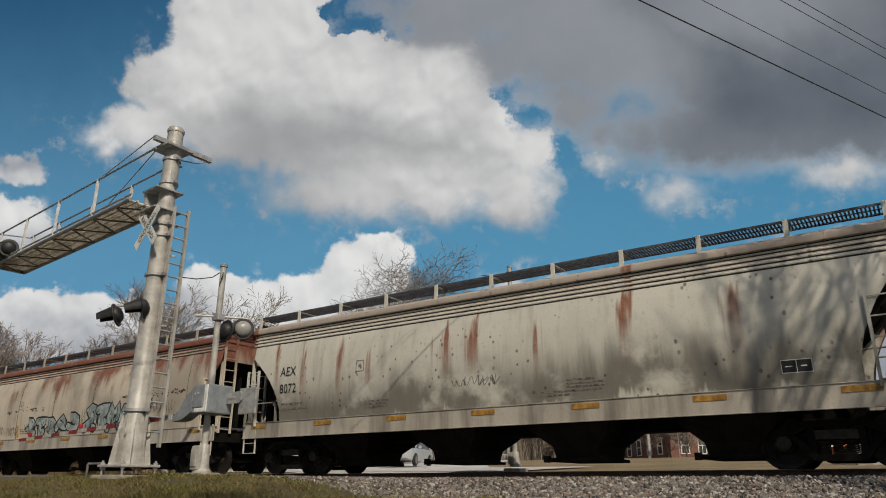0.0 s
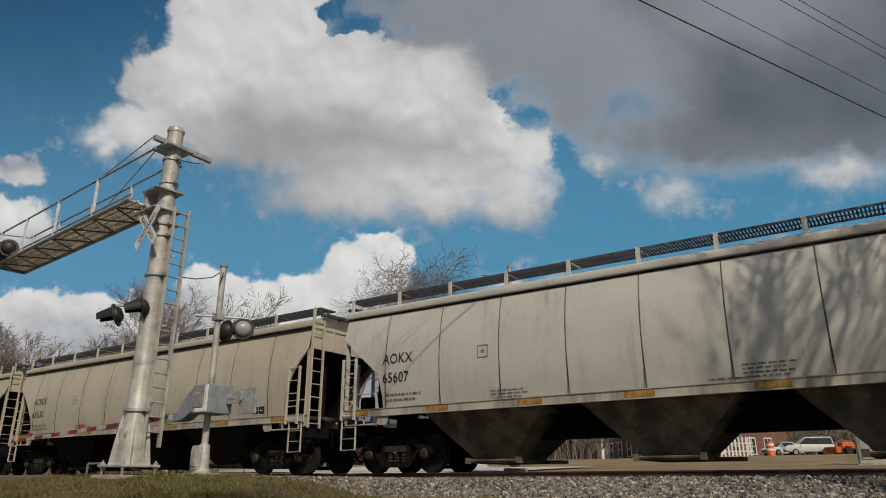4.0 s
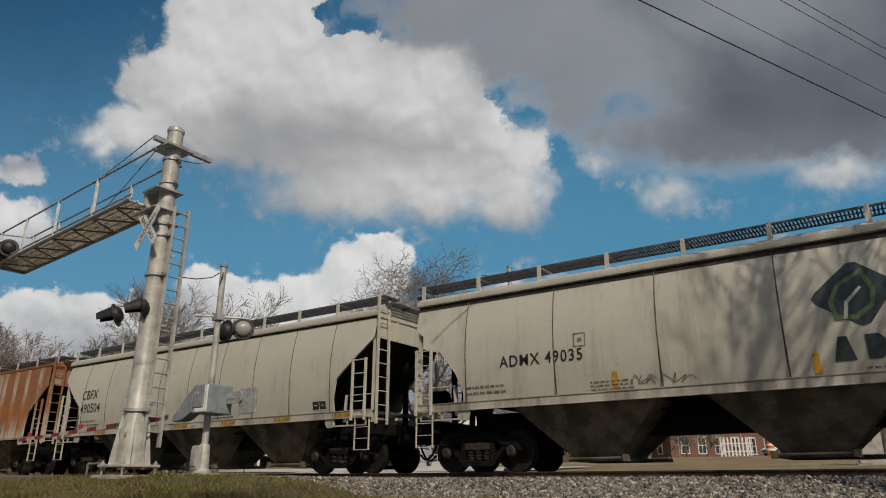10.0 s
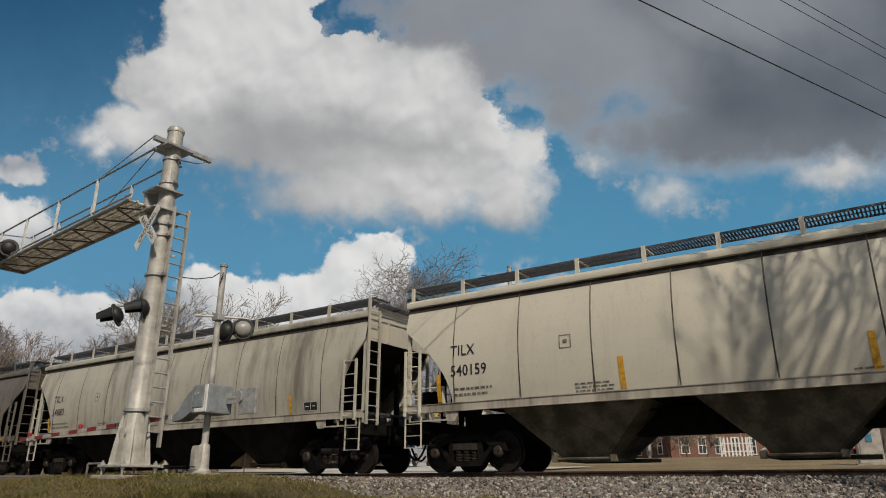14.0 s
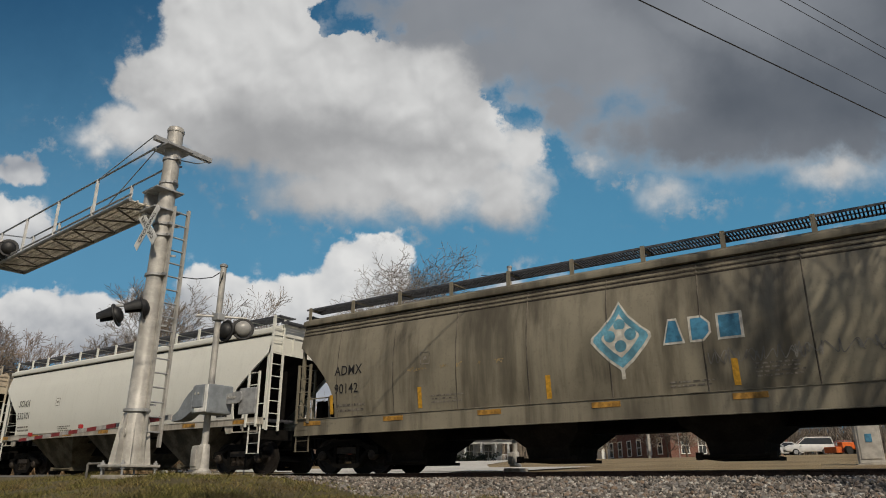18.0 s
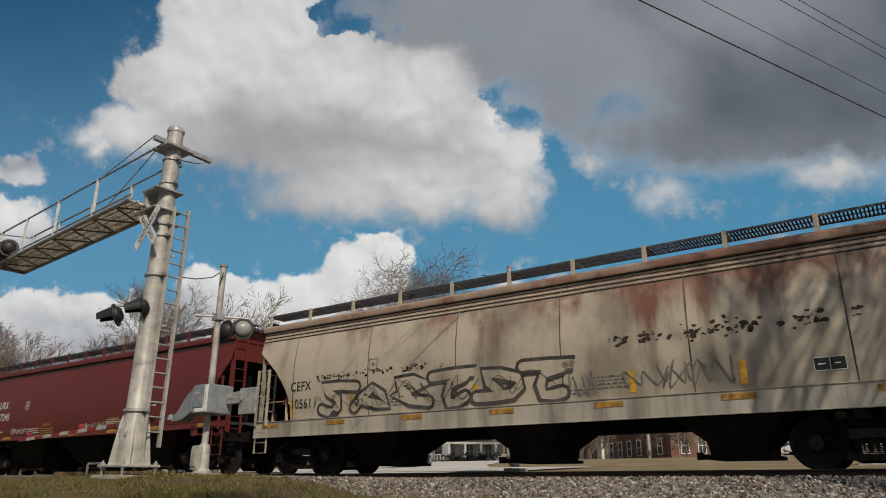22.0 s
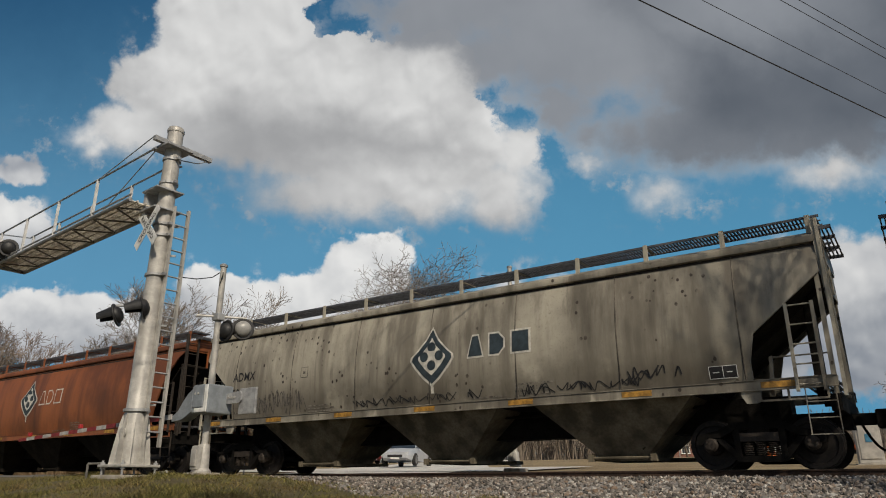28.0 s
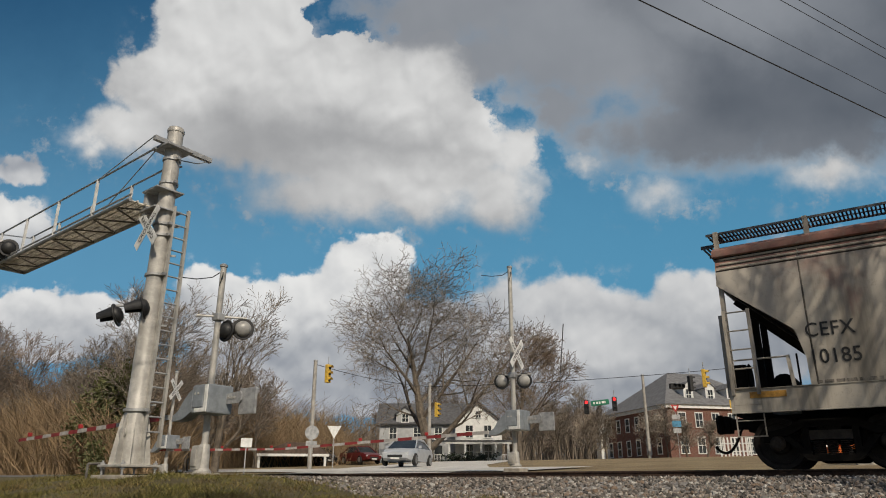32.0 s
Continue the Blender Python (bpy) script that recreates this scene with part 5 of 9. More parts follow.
    # H
    p = car_paint("wagon_paint_frost", (0.265, 0.30, 0.275), dirty=0.3, rust=0.05, seed=8)
    brim = car_paint("wagon_paint_tan_brim", (0.27, 0.20, 0.14), dirty=0.6, rust=0.25, seed=8.5)
    add_car(141.46, hopper_car("frosty grey hopper wagon with a sooty eave", 17.07, p, mark_size=0.44, roof_paint=brim, marks="FURX 855307", sill_paint=p, bay=BAY_TAN, seams=7, board=(0.78, 4.52)))
    # I
    p = car_paint("wagon_paint_dusty_beige", (0.42, 0.375, 0.295), dirty=0.5, rust=0.12, low_grime=0.5, soot=0.3, seed=9)
    c, hl, pr = add_car(160.06, hopper_car("dusty beige hopper wagon with faded sprayed scrawls", 18.6, p, cut="round", marks="TILX 55098", yellow=0))
    stripes(c, (-8.0, -4.85, -1.75, 1.4, 4.5, 7.2), pr, 1.5, 2.05)
    tag_on(c, pr, -6.5, -5.4, 1.6, 1.95, 31, INK_BLACK, 0.035, 0.3), arches(c, pr, -0.9, 1.6, 1.6, 2.5, 33)
    # J
    p = car_paint("wagon_paint_oat", (0.49, 0.45, 0.365), dirty=0.33, rust=0.06, low_grime=0.35, seed=10)
    c, hl, pr = add_car(178.48, hopper_car("oat-coloured hopper wagon with dark runs and black scrawls", 18.43, p, cut="round", marks="TILX 55444", yellow=0))
    stripes(c, (-7.0, -4.0, 1.0, 6.2), pr, 1.5, 2.1)
    tag_on(c, pr, -5.8, -3.2, 1.5, 1.85, 41), tag_on(c, pr, -0.2, 2.0, 1.55, 2.0, 42, None, 0.04, 0.5), tag_on(c, pr, 2.6, 5.2, 1.5, 2.2, 43, None, 0.05, 0.6)
    # K
    p = car_paint("wagon_paint_stone", (0.47, 0.45, 0.39), dirty=0.3, rust=0.05, seed=11)
    c, hl, pr = add_car(196.76, hopper_car("stone-grey hopper wagon with a dark folded-leaf emblem", 18.28, p, cut="round", marks="ADMX 49035", one_line=(-6.0, 2.27, 0.36), yellow=0, seams=7, bay=BAY_TAN))
    leaf = [(-0.34, -0.42), (-0.40, -0.05), (-0.22, 0.26), (0.20, 0.50), (0.36, 0.10), (0.30, -0.22), (0.02, -0.42)]
    for nm, mat, pts, k, proud in (("emblem_field", LOGO_SLATE, [(-0.66, 0.02), (-0.58, 0.14), (-0.02, 0.62), (0.12, 0.63), (0.62, 0.22), (0.66, 0.08), (0.20, -0.52), (0.06, -0.55), (-0.60, -0.10)], 1.0, 0.008), ("emblem_leaf", LOGO_GREEN, leaf, 1.0, 0.012), ("emblem_heart", LOGO_SLATE, leaf, 0.78, 0.016), ("emblem_vein", LOGO_CREAM, [(-0.20, -0.40), (-0.14, -0.10), (0.12, 0.16), (0.16, 0.13), (-0.08, -0.12), (-0.13, -0.40)], 1.0, 0.020)):
        bm = bmesh.new()
        bm.faces.new([bm.verts.new((1.2 + k * x, -half_width(pr, 2.9 + k * z) - proud, 2.9 + k * z)) for x, z in pts])
        bmesh.ops.triangulate(bm, faces=list(bm.faces))
        drape(bm, pr, proud)
        part(nm, bm, mat, c)
    block_letters(c, 0.75, 1.78, 0.42, pr, LOGO_SLATE)
    stripes(c, (-3.35, 0.4, 4.9), pr, 1.45, 1.95)
    tag_on(c, pr, -2.95, -1.6, 1.55, 1.85, 51, INK_FADED, 0.03, 0.35), tag_on(c, pr, 5.2, 6.4, 1.45, 2.1, 52, None, 0.05, 0.5)
    # L
    p = car_paint("wagon_paint_limestone", (0.47, 0.45, 0.385), dirty=0.25, rust=0.04, seed=12)
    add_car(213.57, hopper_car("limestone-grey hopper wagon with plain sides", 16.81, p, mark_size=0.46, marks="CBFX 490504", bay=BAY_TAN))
    # M
    p = car_paint("wagon_paint_rusted_ribs", (0.42, 0.37, 0.30), dirty=0.35, rust=0.3, seed=13, rust_color=(0.21, 0.068, 0.014), panel_rust=1.05, rust_band=(1.4, 2.4, 4.9, 4.8))
    rp = car_paint("wagon_paint_rusted_rib_caps", (0.30, 0.265, 0.22), dirty=0.4, rust=0.4, seed=13.3, rust_color=(0.22, 0.07, 0.014), panel_rust=1.2, rust_band=(1.2, 1.8, 4.9, 4.8))
    c, hl, pr = add_car(231.7, hopper_car("heavily rusted ribbed hopper wagon, orange and brown", 18.13, p, style="ribbed", seams=17, marks="ADMX 7016", sill_paint=p, ladders="end", yellow=0, bay=BAY_TAN, rib_paint=rp, roof_paint=rp))
    # N
    p = car_paint("wagon_paint_sooty_olive", (0.36, 0.315, 0.22), dirt=(0.07, 0.052, 0.03), dirty=0.6, soot=0.5, rust_runs=0.2, rust=0.12, seed=14)
    pale = car_paint("wagon_paint_patch", (0.40, 0.39, 0.34), dirty=0.4, rust=0.1, seed=14.5)
    c, hl, pr = add_car(251.27, hopper_car("sooty olive-brown hopper wagon with a blue diamond emblem", 19.57, p, cut="round", marks="ADMX 90095", deep=True, sill_paint=p, ladders="end", seams=0, eave_lines=3, ink=INK_BLACK))
    diamond(c, 0.15, 2.72, 1.7, pr, LOGO_CREAM, LOGO_SKY, LOGO_CREAM), block_letters(c, 1.25, 2.47, 0.55, pr, LOGO_BLUE, LOGO_CREAM)
    for x0, x1 in ((-hl + 0.05, -hl + 4.2), (hl - 4.6, hl - 1.2)):
        bm = bmesh.new()
        box(bm, x0, -1.625, 0.98, x1, -1.612, 1.52)
        part("sill_plate", bm, pale, c, "newer pale repair plate on the sill")
    # O, P
    p = car_paint("wagon_paint_ivory", (0.56, 0.53, 0.45), dirty=0.14, rust=0.02, seed=15)
    c, hl, pr = add_car(269.84, hopper_car("ivory hopper wagon with upright amber strips", 18.57, p, cut="round", marks="TILX 540159", bay=BAY_TAN, yellow=0))
    stripes(c, (-7.6, -3.0, 1.5, 5.8), pr, 1.45, 2.25)
    p = car_paint("wagon_paint_streaked_grey", (0.45, 0.43, 0.37), dirty=0.5, rust=0.06, seed=16)
    c, hl, pr = add_car(288.3, hopper_car("grey hopper wagon with close dark runs", 18.46, p, cut="round", marks="TILX 54880", yellow=0))
    stripes(c, (-7.4, 5.8), pr, 1.45, 2.1)
    # Q, R
    p = car_paint("wagon_paint_umber", (0.15, 0.135, 0.115), dirt=(0.05, 0.042, 0.035), dirty=0.6, rust=0.15, seed=17)
    c, hl, pr = add_car(308.63, hopper_car("umber-brown sooty hopper wagon", 20.33, p, cut="diag", marks="AQYX 848083", sill_paint=p))
    p = car_paint("wagon_paint_parchment", (0.48, 0.45, 0.375), dirty=0.22, rust=0.03, seed=18)
    add_car(326.45, hopper_car("parchment-coloured hopper wagon, smooth sided", 17.82, p, marks="CBFX 354748", bay=BAY_TAN, ink=INK_BLACK, seams=6))
    # S
    p = car_paint("wagon_paint_charcoal_olive", (0.24, 0.215, 0.16), dirt=(0.06, 0.05, 0.035), dirty=0.65, rust=0.06, seed=19, soot=0.4)
    c, hl, pr = add_car(346.21, hopper_car("dark olive hopper wagon with a pale blue diamond emblem", 19.77, p, cut="round", marks="ADMX 90142", deep=True, sill_paint=p, ladders="end", eave_lines=3, mark_z=2.5))
    diamond(c, 0.28, 2.68, 1.5, pr, LOGO_CREAM, LOGO_SKY, LOGO_CREAM), block_letters(c, 1.2, 2.42, 0.43, pr, LOGO_BLUE, LOGO_CREAM)
    stripes(c, (-7.95, -5.0, -1.5, 2.4, 7.0), pr, 1.5, 2.0)
    flakes(c, pr, -5.3, -2.6, 2.45, 12, STEM_TAN_PAINT, 0.035)
    tag_on(c, pr, 2.0, 5.8, 1.9, 2.2, 61, SPRAY_GREY, 0.035, 0.3)
    # T
    p = car_paint("wagon_paint_chalk", (0.66, 0.66, 0.61), dirty=0.10, rust=0.01, seed=20)
    add_car(363.63, hopper_car("chalk-white hopper wagon, clean and smooth", 17.42, p, marks="SOXX 532101", bay=BAY_TAN, seams=0, board_gap=1.2))
    # U
    p = car_paint("wagon_paint_buff", (0.49, 0.43, 0.335), dirty=0.38, rust=0.12, rust_runs=0.3, roof_rust=0.12, seed=21)
    c, hl, pr = add_car(382.09, hopper_car("buff hopper wagon with a grey painted number panel", 18.46, p, eave_lines=4, seams=6, bay=BAY_TAN))
    bm = bmesh.new()
    side_bars(bm, -6.53, 2.2, 1.42, 0.85, pr, 0.007)
    part("number_panel", bm, PANEL_GREY, c, "overpainted grey number panel")
    bm = bmesh.new()
    side_bars(bm, -6.4, 2.26, 1.14, 0.3, pr, 0.009)
    part("number_ground", bm, SPRAY_PALE, c, "pale ground of the new number")
    mark(c, "GACX", -6.42, 2.69, 0.34, pr, INK_BLACK), mark(c, "14559", -6.36, 2.28, 0.32, pr, INK_BLACK)
    flakes(c, pr, -4.95, -3.6, 2.45, 13)
    mark(c, "DO NOT HAMMER ON CAR", -1.83, 2.6, 0.155, pr, INK_RED, 1.15, 0.83)
    bm = bmesh.new()
    fine_print(bm, -1.4, 1.9, 1.25, 2, pr, 0.05)
    fine_print(bm, -6.35, 1.95, 0.9, 2, pr, 0.07, 0.13)
    tagged(part("notice", bm, INK_FADED, c, "small stencilled notice"), kind="stuff")
    # V
    p = car_paint("wagon_paint_slate_grey", (0.235, 0.245, 0.25), dirt=(0.09, 0.09, 0.085), dirty=0.4, rust=0.03, seed=22)
    c, hl, pr = add_car(402.34, hopper_car("slate-grey hopper wagon with two pale patches", 20.25, p, cut="round", marks="ADMX 90002", deep=True, yellow=0, sill_paint=p, ladders="end", eave_lines=3))
    for x in (-4.55, 3.65):
        bm = bmesh.new()
        zs = [2.2 + 0.25 * k for k in range(7)]
        rows = [[bm.verts.new((x + 0.03 * k + d, -half_width(pr, z) - 0.007, z)) for d in (0.0, 0.26)] for k, z in enumerate(zs)]
        for a, b in zip(rows, rows[1:]):
            bm.faces.new((a[0], a[1], b[1], b[0]))
        part("pale_patch", bm, SPRAY_PALE, c, "pale filled strip")
    stripes(c, (-8.2, -6.2, -2.2, -0.6, 3.8, 7.6), pr, 1.5, 1.85)
    # W
    p = car_paint("wagon_paint_rusty_buff", (0.48, 0.42, 0.335), dirty=0.36, rust=0.12, top_rust=0.8, roof_rust=0.5, soot=0.5, seed=23.6, rust_color=(0.15, 0.045, 0.028))
    c, hl, pr = add_car(420.52, hopper_car("buff hopper wagon, rusty eave, grey sprayed lettering", 18.18, p, cut="round", marks="CEFX 10561", deep=True, eave_lines=3, seams=6, mark_z=2.2, sill_paint=PALE_SILL))
    piece(c, -6.1, 1.4, 1.33, 2.35, pr, 81, p, SPRAY_CHARCOAL, 6, 0.2, 0.085, 2)
    tag_on(c, pr, 1.5, 5.0, 1.5, 2.1, 83, SPRAY_GREY, 0.05, 0.6)
    flakes(c, pr, -6.0, -2.2, 2.5, 3), flakes(c, pr, 2.5, 5.7, 2.6, 4, None, 0.09), flakes(c, pr, 6.0, 7.1, 2.6, 5, None, 0.09)
    stripes(c, (-7.0, -4.75, -2.75, -0.9, 0.75, 2.85, 5.0), pr, 1.5, 1.95)
    # X
    p = car_paint("wagon_paint_oxide_red", (0.125, 0.022, 0.018), dirt=(0.05, 0.018, 0.015), dirty=0.25, rust=0.02, seed=24)
    c, hl, pr = add_car(438.61, hopper_car("dark oxide-red hopper wagon with white lettering", 18.09, p, cut="round", mark_x=1.9, mark_size=0.42, marks="FURX 847240", sill_paint=p, ink=INK_WHITE, seams=0, eave_lines=1, board_gap=1.3))
    warning(c, pr, -2.6, 1.85, INK_YELLOW), warning(c, pr, 2.0, 1.85, INK_YELLOW)
    tag_on(c, pr, -hl + 3.2, -hl + 4.6, 1.45, 1.8, 91, INK_WHITE, 0.03, 0.4), tag_on(c, pr, 0.4, 2.2, 1.55, 1.8, 92, INK_WHITE, 0.025, 0.25), tag_on(c, pr, -hl + 0.3, -hl + 0.9, 2.3, 3.1, 93, INK_WHITE, 0.02, 0.5)
    # Y
    p = car_paint("wagon_paint_khaki", (0.39, 0.335, 0.235), dirty=0.48, rust=0.15, seed=25, chips=0.7, soot=0.3)
    c, hl, pr = add_car(456.88, hopper_car("khaki stained hopper wagon with a dark sprayed balloon lettering", 18.27, p, cut="round", marks="AEX 9018", deep=True, ink=INK_FADED, eave_lines=3, seams=6, mark_z=2.5))
    piece(c, -1.1, 2.1, 1.33, 2.45, pr, 5, SPRAY_CHARCOAL, SPRAY_PALE, 4, 0.3, 0.035, 5)
    tag_on(c, pr, -0.9, 2.0, 1.5, 2.3, 55, SPRAY_GREY, 0.02, 0.7)
    flakes(c, pr, -5.6, -4.0, 2.0, 14, None, 0.03), flakes(c, pr, -3.4, -1.3, 2.0, 15, None, 0.035), flakes(c, pr, -3.2, -1.4, 1.85, 16, None, 0.03)
    # Z
    p = car_paint("wagon_paint_rose_rust", (0.40, 0.365, 0.315), dirty=0.45, rust=0.12, top_rust=0.85, roof_rust=0.95, soot=0.55, seed=26, rust_color=(0.17, 0.05, 0.042))
    c, hl, pr = add_car(475.09, hopper_car("weathered hopper wagon with a rosy rusted top and pale scrawls", 18.21, p, cut="round", marks="CEFX 10443", deep=True, ink=INK_FADED, eave_lines=2, mark_z=2.3, sill_paint=PALE_SILL))
    piece(c, -0.3, 2.2, 1.33, 2.0, pr, 101, p, SPRAY_PALE, 4, 0.13, 0.035, 2), piece(c, 3.1, 6.5, 1.33, 2.1, pr, 102, SPRAY_CHARCOAL, SPRAY_PALE, 5, 0.2, 0.045, 3)
    flakes(c, pr, -5.2, -2.0, 2.7, 6, None, 0.04), flakes(c, pr, 2.4, 5.4, 2.85, 7, None, 0.045), flakes(c, pr, 2.4, 5.4, 2.6, 8, None, 0.03)
    # AA
    p = car_paint("wagon_paint_drab", (0.42, 0.385, 0.30), dirty=0.35, rust=0.1, seed=27)
    add_car(493.95, hopper_car("drab beige hopper wagon with faint runs", 18.86, p, cut="diag", marks="AEX 12080", deep=True, ink=INK_FADED))
    # AB
    p = car_paint("wagon_paint_ochre_ribs", (0.38, 0.345, 0.275), dirty=0.4, rust=0.2, seed=28, rust_color=(0.21, 0.10, 0.026), panel_rust=1.15, rust_band=(1.8, 2.6, 4.6, 4.3))
    rp = car_paint("wagon_paint_ochre_rib_caps", (0.36, 0.32, 0.25), dirty=0.4, rust=0.35, seed=28.4, rust_color=(0.21, 0.095, 0.022), panel_rust=1.4, rust_band=(1.4, 2.2, 4.9, 4.8))
    c, hl, pr = add_car(512.96, hopper_car("ribbed hopper wagon, cream paint rusting to ochre", 19.0, p, style="ribbed", seams=17, marks="ADMX 52657", sill_paint=p, ladders="end", yellow=0, bay=BAY_TAN, rib_paint=rp, roof_paint=rp))
    # AC
    p = car_paint("wagon_paint_ash", (0.40, 0.37, 0.30), dirty=0.75, rust=0.1, low_grime=0.6, soot=0.4, seed=29, chips=1.0)
    c, hl, pr = add_car(531.84, hopper_car("ash-grey streaked hopper wagon with a slate diamond emblem", 18.88, p, marks="ADMX 52291", ladders="end", seams=7, ink=INK_BLACK, sill_paint=p, bay=BAY_TAN))
    diamond(c, 0.08, 2.72, 1.5, pr, LOGO_CREAM, LOGO_SLATE, LOGO_CREAM), block_letters(c, 1.15, 2.6, 0.48, pr, LOGO_SLATE, LOGO_CREAM)
    tag_on(c, pr, -hl + 2.4, -hl + 4.6, 1.4, 2.3, 111, INK_FADED, 0.06, 0.3), tag_on(c, pr, -2.5, 1.5, 1.45, 1.8, 112, None, 0.04, 0.4), tag_on(c, pr, 2.5, 5.4, 1.45, 1.75, 113, None, 0.045, 0.35), tag_on(c, pr, 5.0, 6.2, 1.75, 2.0, 114, None, 0.05, 0.35)
    # AD
    p = car_paint("wagon_paint_burnt_orange", (0.27, 0.085, 0.027), dirt=(0.10, 0.036, 0.018), dirty=0.6, rust=0.1, soot=0.55, seed=30)
    c, hl, pr = add_car(550.92, hopper_car("burnt-orange hopper wagon with a faded diamond emblem", 19.09, p, cut="wide", ladder_paint=SPRING, marks="ADMX 52131", sill_paint=p, mark_z=2.4, ladders="end", seams=0, ink=INK_BLACK, eave_lines=1))
    diamond(c, -0.88, 2.95, 1.5, pr, LOGO_CREAM, LOGO_SLATE, LOGO_CREAM), block_letters(c, 0.0, 2.7, 0.46, pr, p, LOGO_CREAM)
    # AE
    p = car_paint("wagon_paint_pale_ribs", (0.44, 0.425, 0.375), dirty=0.35, rust=0.12, seed=31, rust_color=(0.23, 0.098, 0.026), panel_rust=1.05, rust_band=(1.9, 2.9, 4.7, 3.9))
    rp = car_paint("wagon_paint_pale_rib_caps", (0.33, 0.30, 0.255), dirty=0.5, rust=0.4, seed=31.4, rust_color=(0.20, 0.062, 0.02), panel_rust=1.15, rust_band=(1.5, 2.3, 4.9, 4.8))
    c, hl, pr = add_car(569.93, hopper_car("pale ribbed hopper wagon stained with orange rust", 19.01, p, style="ribbed", seams=17, marks="ADMX 71064", sill_paint=p, ladders="end", yellow=0, bay=BAY_TAN, rib_paint=rp, roof_paint=rp, mark_z=2.55))
    # AF
    p = car_paint("wagon_paint_faded_rose", (0.42, 0.38, 0.325), dirty=0.42, rust=0.12, top_rust=0.7, roof_rust=0.8, soot=0.6, seed=32, rust_color=(0.16, 0.048, 0.038))
    c, hl, pr = add_car(587.97, hopper_car("last hopper wagon, rosy grey with a red sprayed mural", 18.04, p, marks="CEFX 10185", deep=True, eave_lines=3, seams=6, mark_z=2.25, sill_paint=PALE_SILL))
    piece(c, -4.6, 0.15, 1.33, 2.35, pr, 8, SPRAY_RED, SPRAY_GREY, 5, 0.26, 0.05, 3)
    tag_on(c, pr, 0.3, 5.0, 1.5, 2.1, 121, INK_FADED, 0.05, 0.5)
    flakes(c, pr, 2.3, 4.0, 2.6, 9), flakes(c, pr, 4.4, 6.0, 2.5, 10, None, 0.04)


def travel(t):
    """Metres that the train has run since the start: it slows a little on the way."""
    u = t / 32.0
    return 617.14 * u - 96.97 * u ** 2 + 112.31 * u ** 3 - 47.53 * u ** 4


build_train()
# ---- crossing signals ----
GALV = plain("galvanised_pole", (0.43, 0.415, 0.385), 0.5, 0.12, 0.16, 4, 0.1)
# deck colour raised to stand in for light coming through the grating
DECK = plain("lightened_walkway_grating", (0.62, 0.58, 0.51), 0.7, 0.0, 0.15, 5, 0.1)
POST_PALE = plain("bright_galvanised_post", (0.62, 0.62, 0.61), 0.5, 0.0, 0.12, 5, 0.0)
GALV_DULL = plain("weathered_aluminium", (0.38, 0.385, 0.39), 0.55, 0.3, 0.2, 5, 0.1)
STEEL_STAINED = plain("stained_steel", (0.16, 0.15, 0.135), 0.65, 0.2, 0.25, 5, 0.1)
BLACK_PAINT = plain("matt_black_paint", (0.02, 0.02, 0.021), 0.55, 0.0, 0.2, 8, 0.05)
BOX_GREY = plain("grey_machine_paint", (0.25, 0.275, 0.30), 0.5, 0.1, 0.12, 6, 0.08)
CONCRETE = plain("pale_concrete", (0.36, 0.33, 0.28), 0.9, 0.0, 0.2, 4, 0.4)
SIGN_WHITE = plain("sign_white", (0.72, 0.72, 0.70), 0.5, 0.0, 0.1, 5, 0.0)
ARM_WHITE = plain("dull_white_tape", (0.42, 0.40, 0.38), 0.6, 0.0, 0.2, 5, 0.0)
ARM_RED = plain("dull_red_tape", (0.22, 0.025, 0.025), 0.6, 0.0, 0.2, 5, 0.0)
SIGN_RED = plain("sign_red", (0.42, 0.03, 0.03), 0.5, 0.0, 0.15, 5, 0.0)
LENS = plain("grey_lamp_dome", (0.33, 0.325, 0.31), 0.35, 0.0, 0.1, 5, 0.0)


def signal_lamp(parent, at, name="flashing_light", hood=True, dome=None):
    """A flasher: round black backing, domed grey back or hooded lens, along local y."""
    bm = bmesh.new()
    lathe(bm, [(0.245, -0.02), (0.255, 0.0), (0.245, 0.02), (0.1, 0.022)], True, 28)
    lamp = part(name, bm, BLACK_PAINT, parent, "", True)
    lamp.matrix_basis = at
    bm = bmesh.new()
    lathe(bm, [(0.19, -0.015), (0.18, -0.05), (0.16, -0.085), (0.115, -0.12), (0.05, -0.14)], True, 24)
    part("housing", bm, dome or LENS, lamp, "domed grey lamp housing", True)
    if hood:
        bm = bmesh.new()
        n = 14
        for k in range(n):
            a0, a1 = math.pi * (-0.12 + 1.24 * k / n), math.pi * (-0.12 + 1.24 * (k + 1) / n)
            pts = [(r * math.cos(a), y, r * math.sin(a) + 0.02) for a in (a0, a1) for y, r in ((0.018, 0.19), (0.36, 0.13))]
            inn = [(r * math.cos(a), y, r * math.sin(a) + 0.02) for a in (a0, a1) for y, r in ((0.018, 0.175), (0.36, 0.115))]
            v, w = [bm.verts.new(q) for q in pts], [bm.verts.new(q) for q in inn]
            bm.faces.new((v[0], v[1], v[3], v[2]))
            bm.faces.new((w[0], w[2], w[3], w[1]))
            bm.faces.new((v[1], w[1], w[3], v[3]))
        bmesh.ops.remove_doubles(bm, verts=bm.verts, dist=0.0005)
        part("hood", bm, BLACK_PAINT, lamp, "black visor")
    return lamp


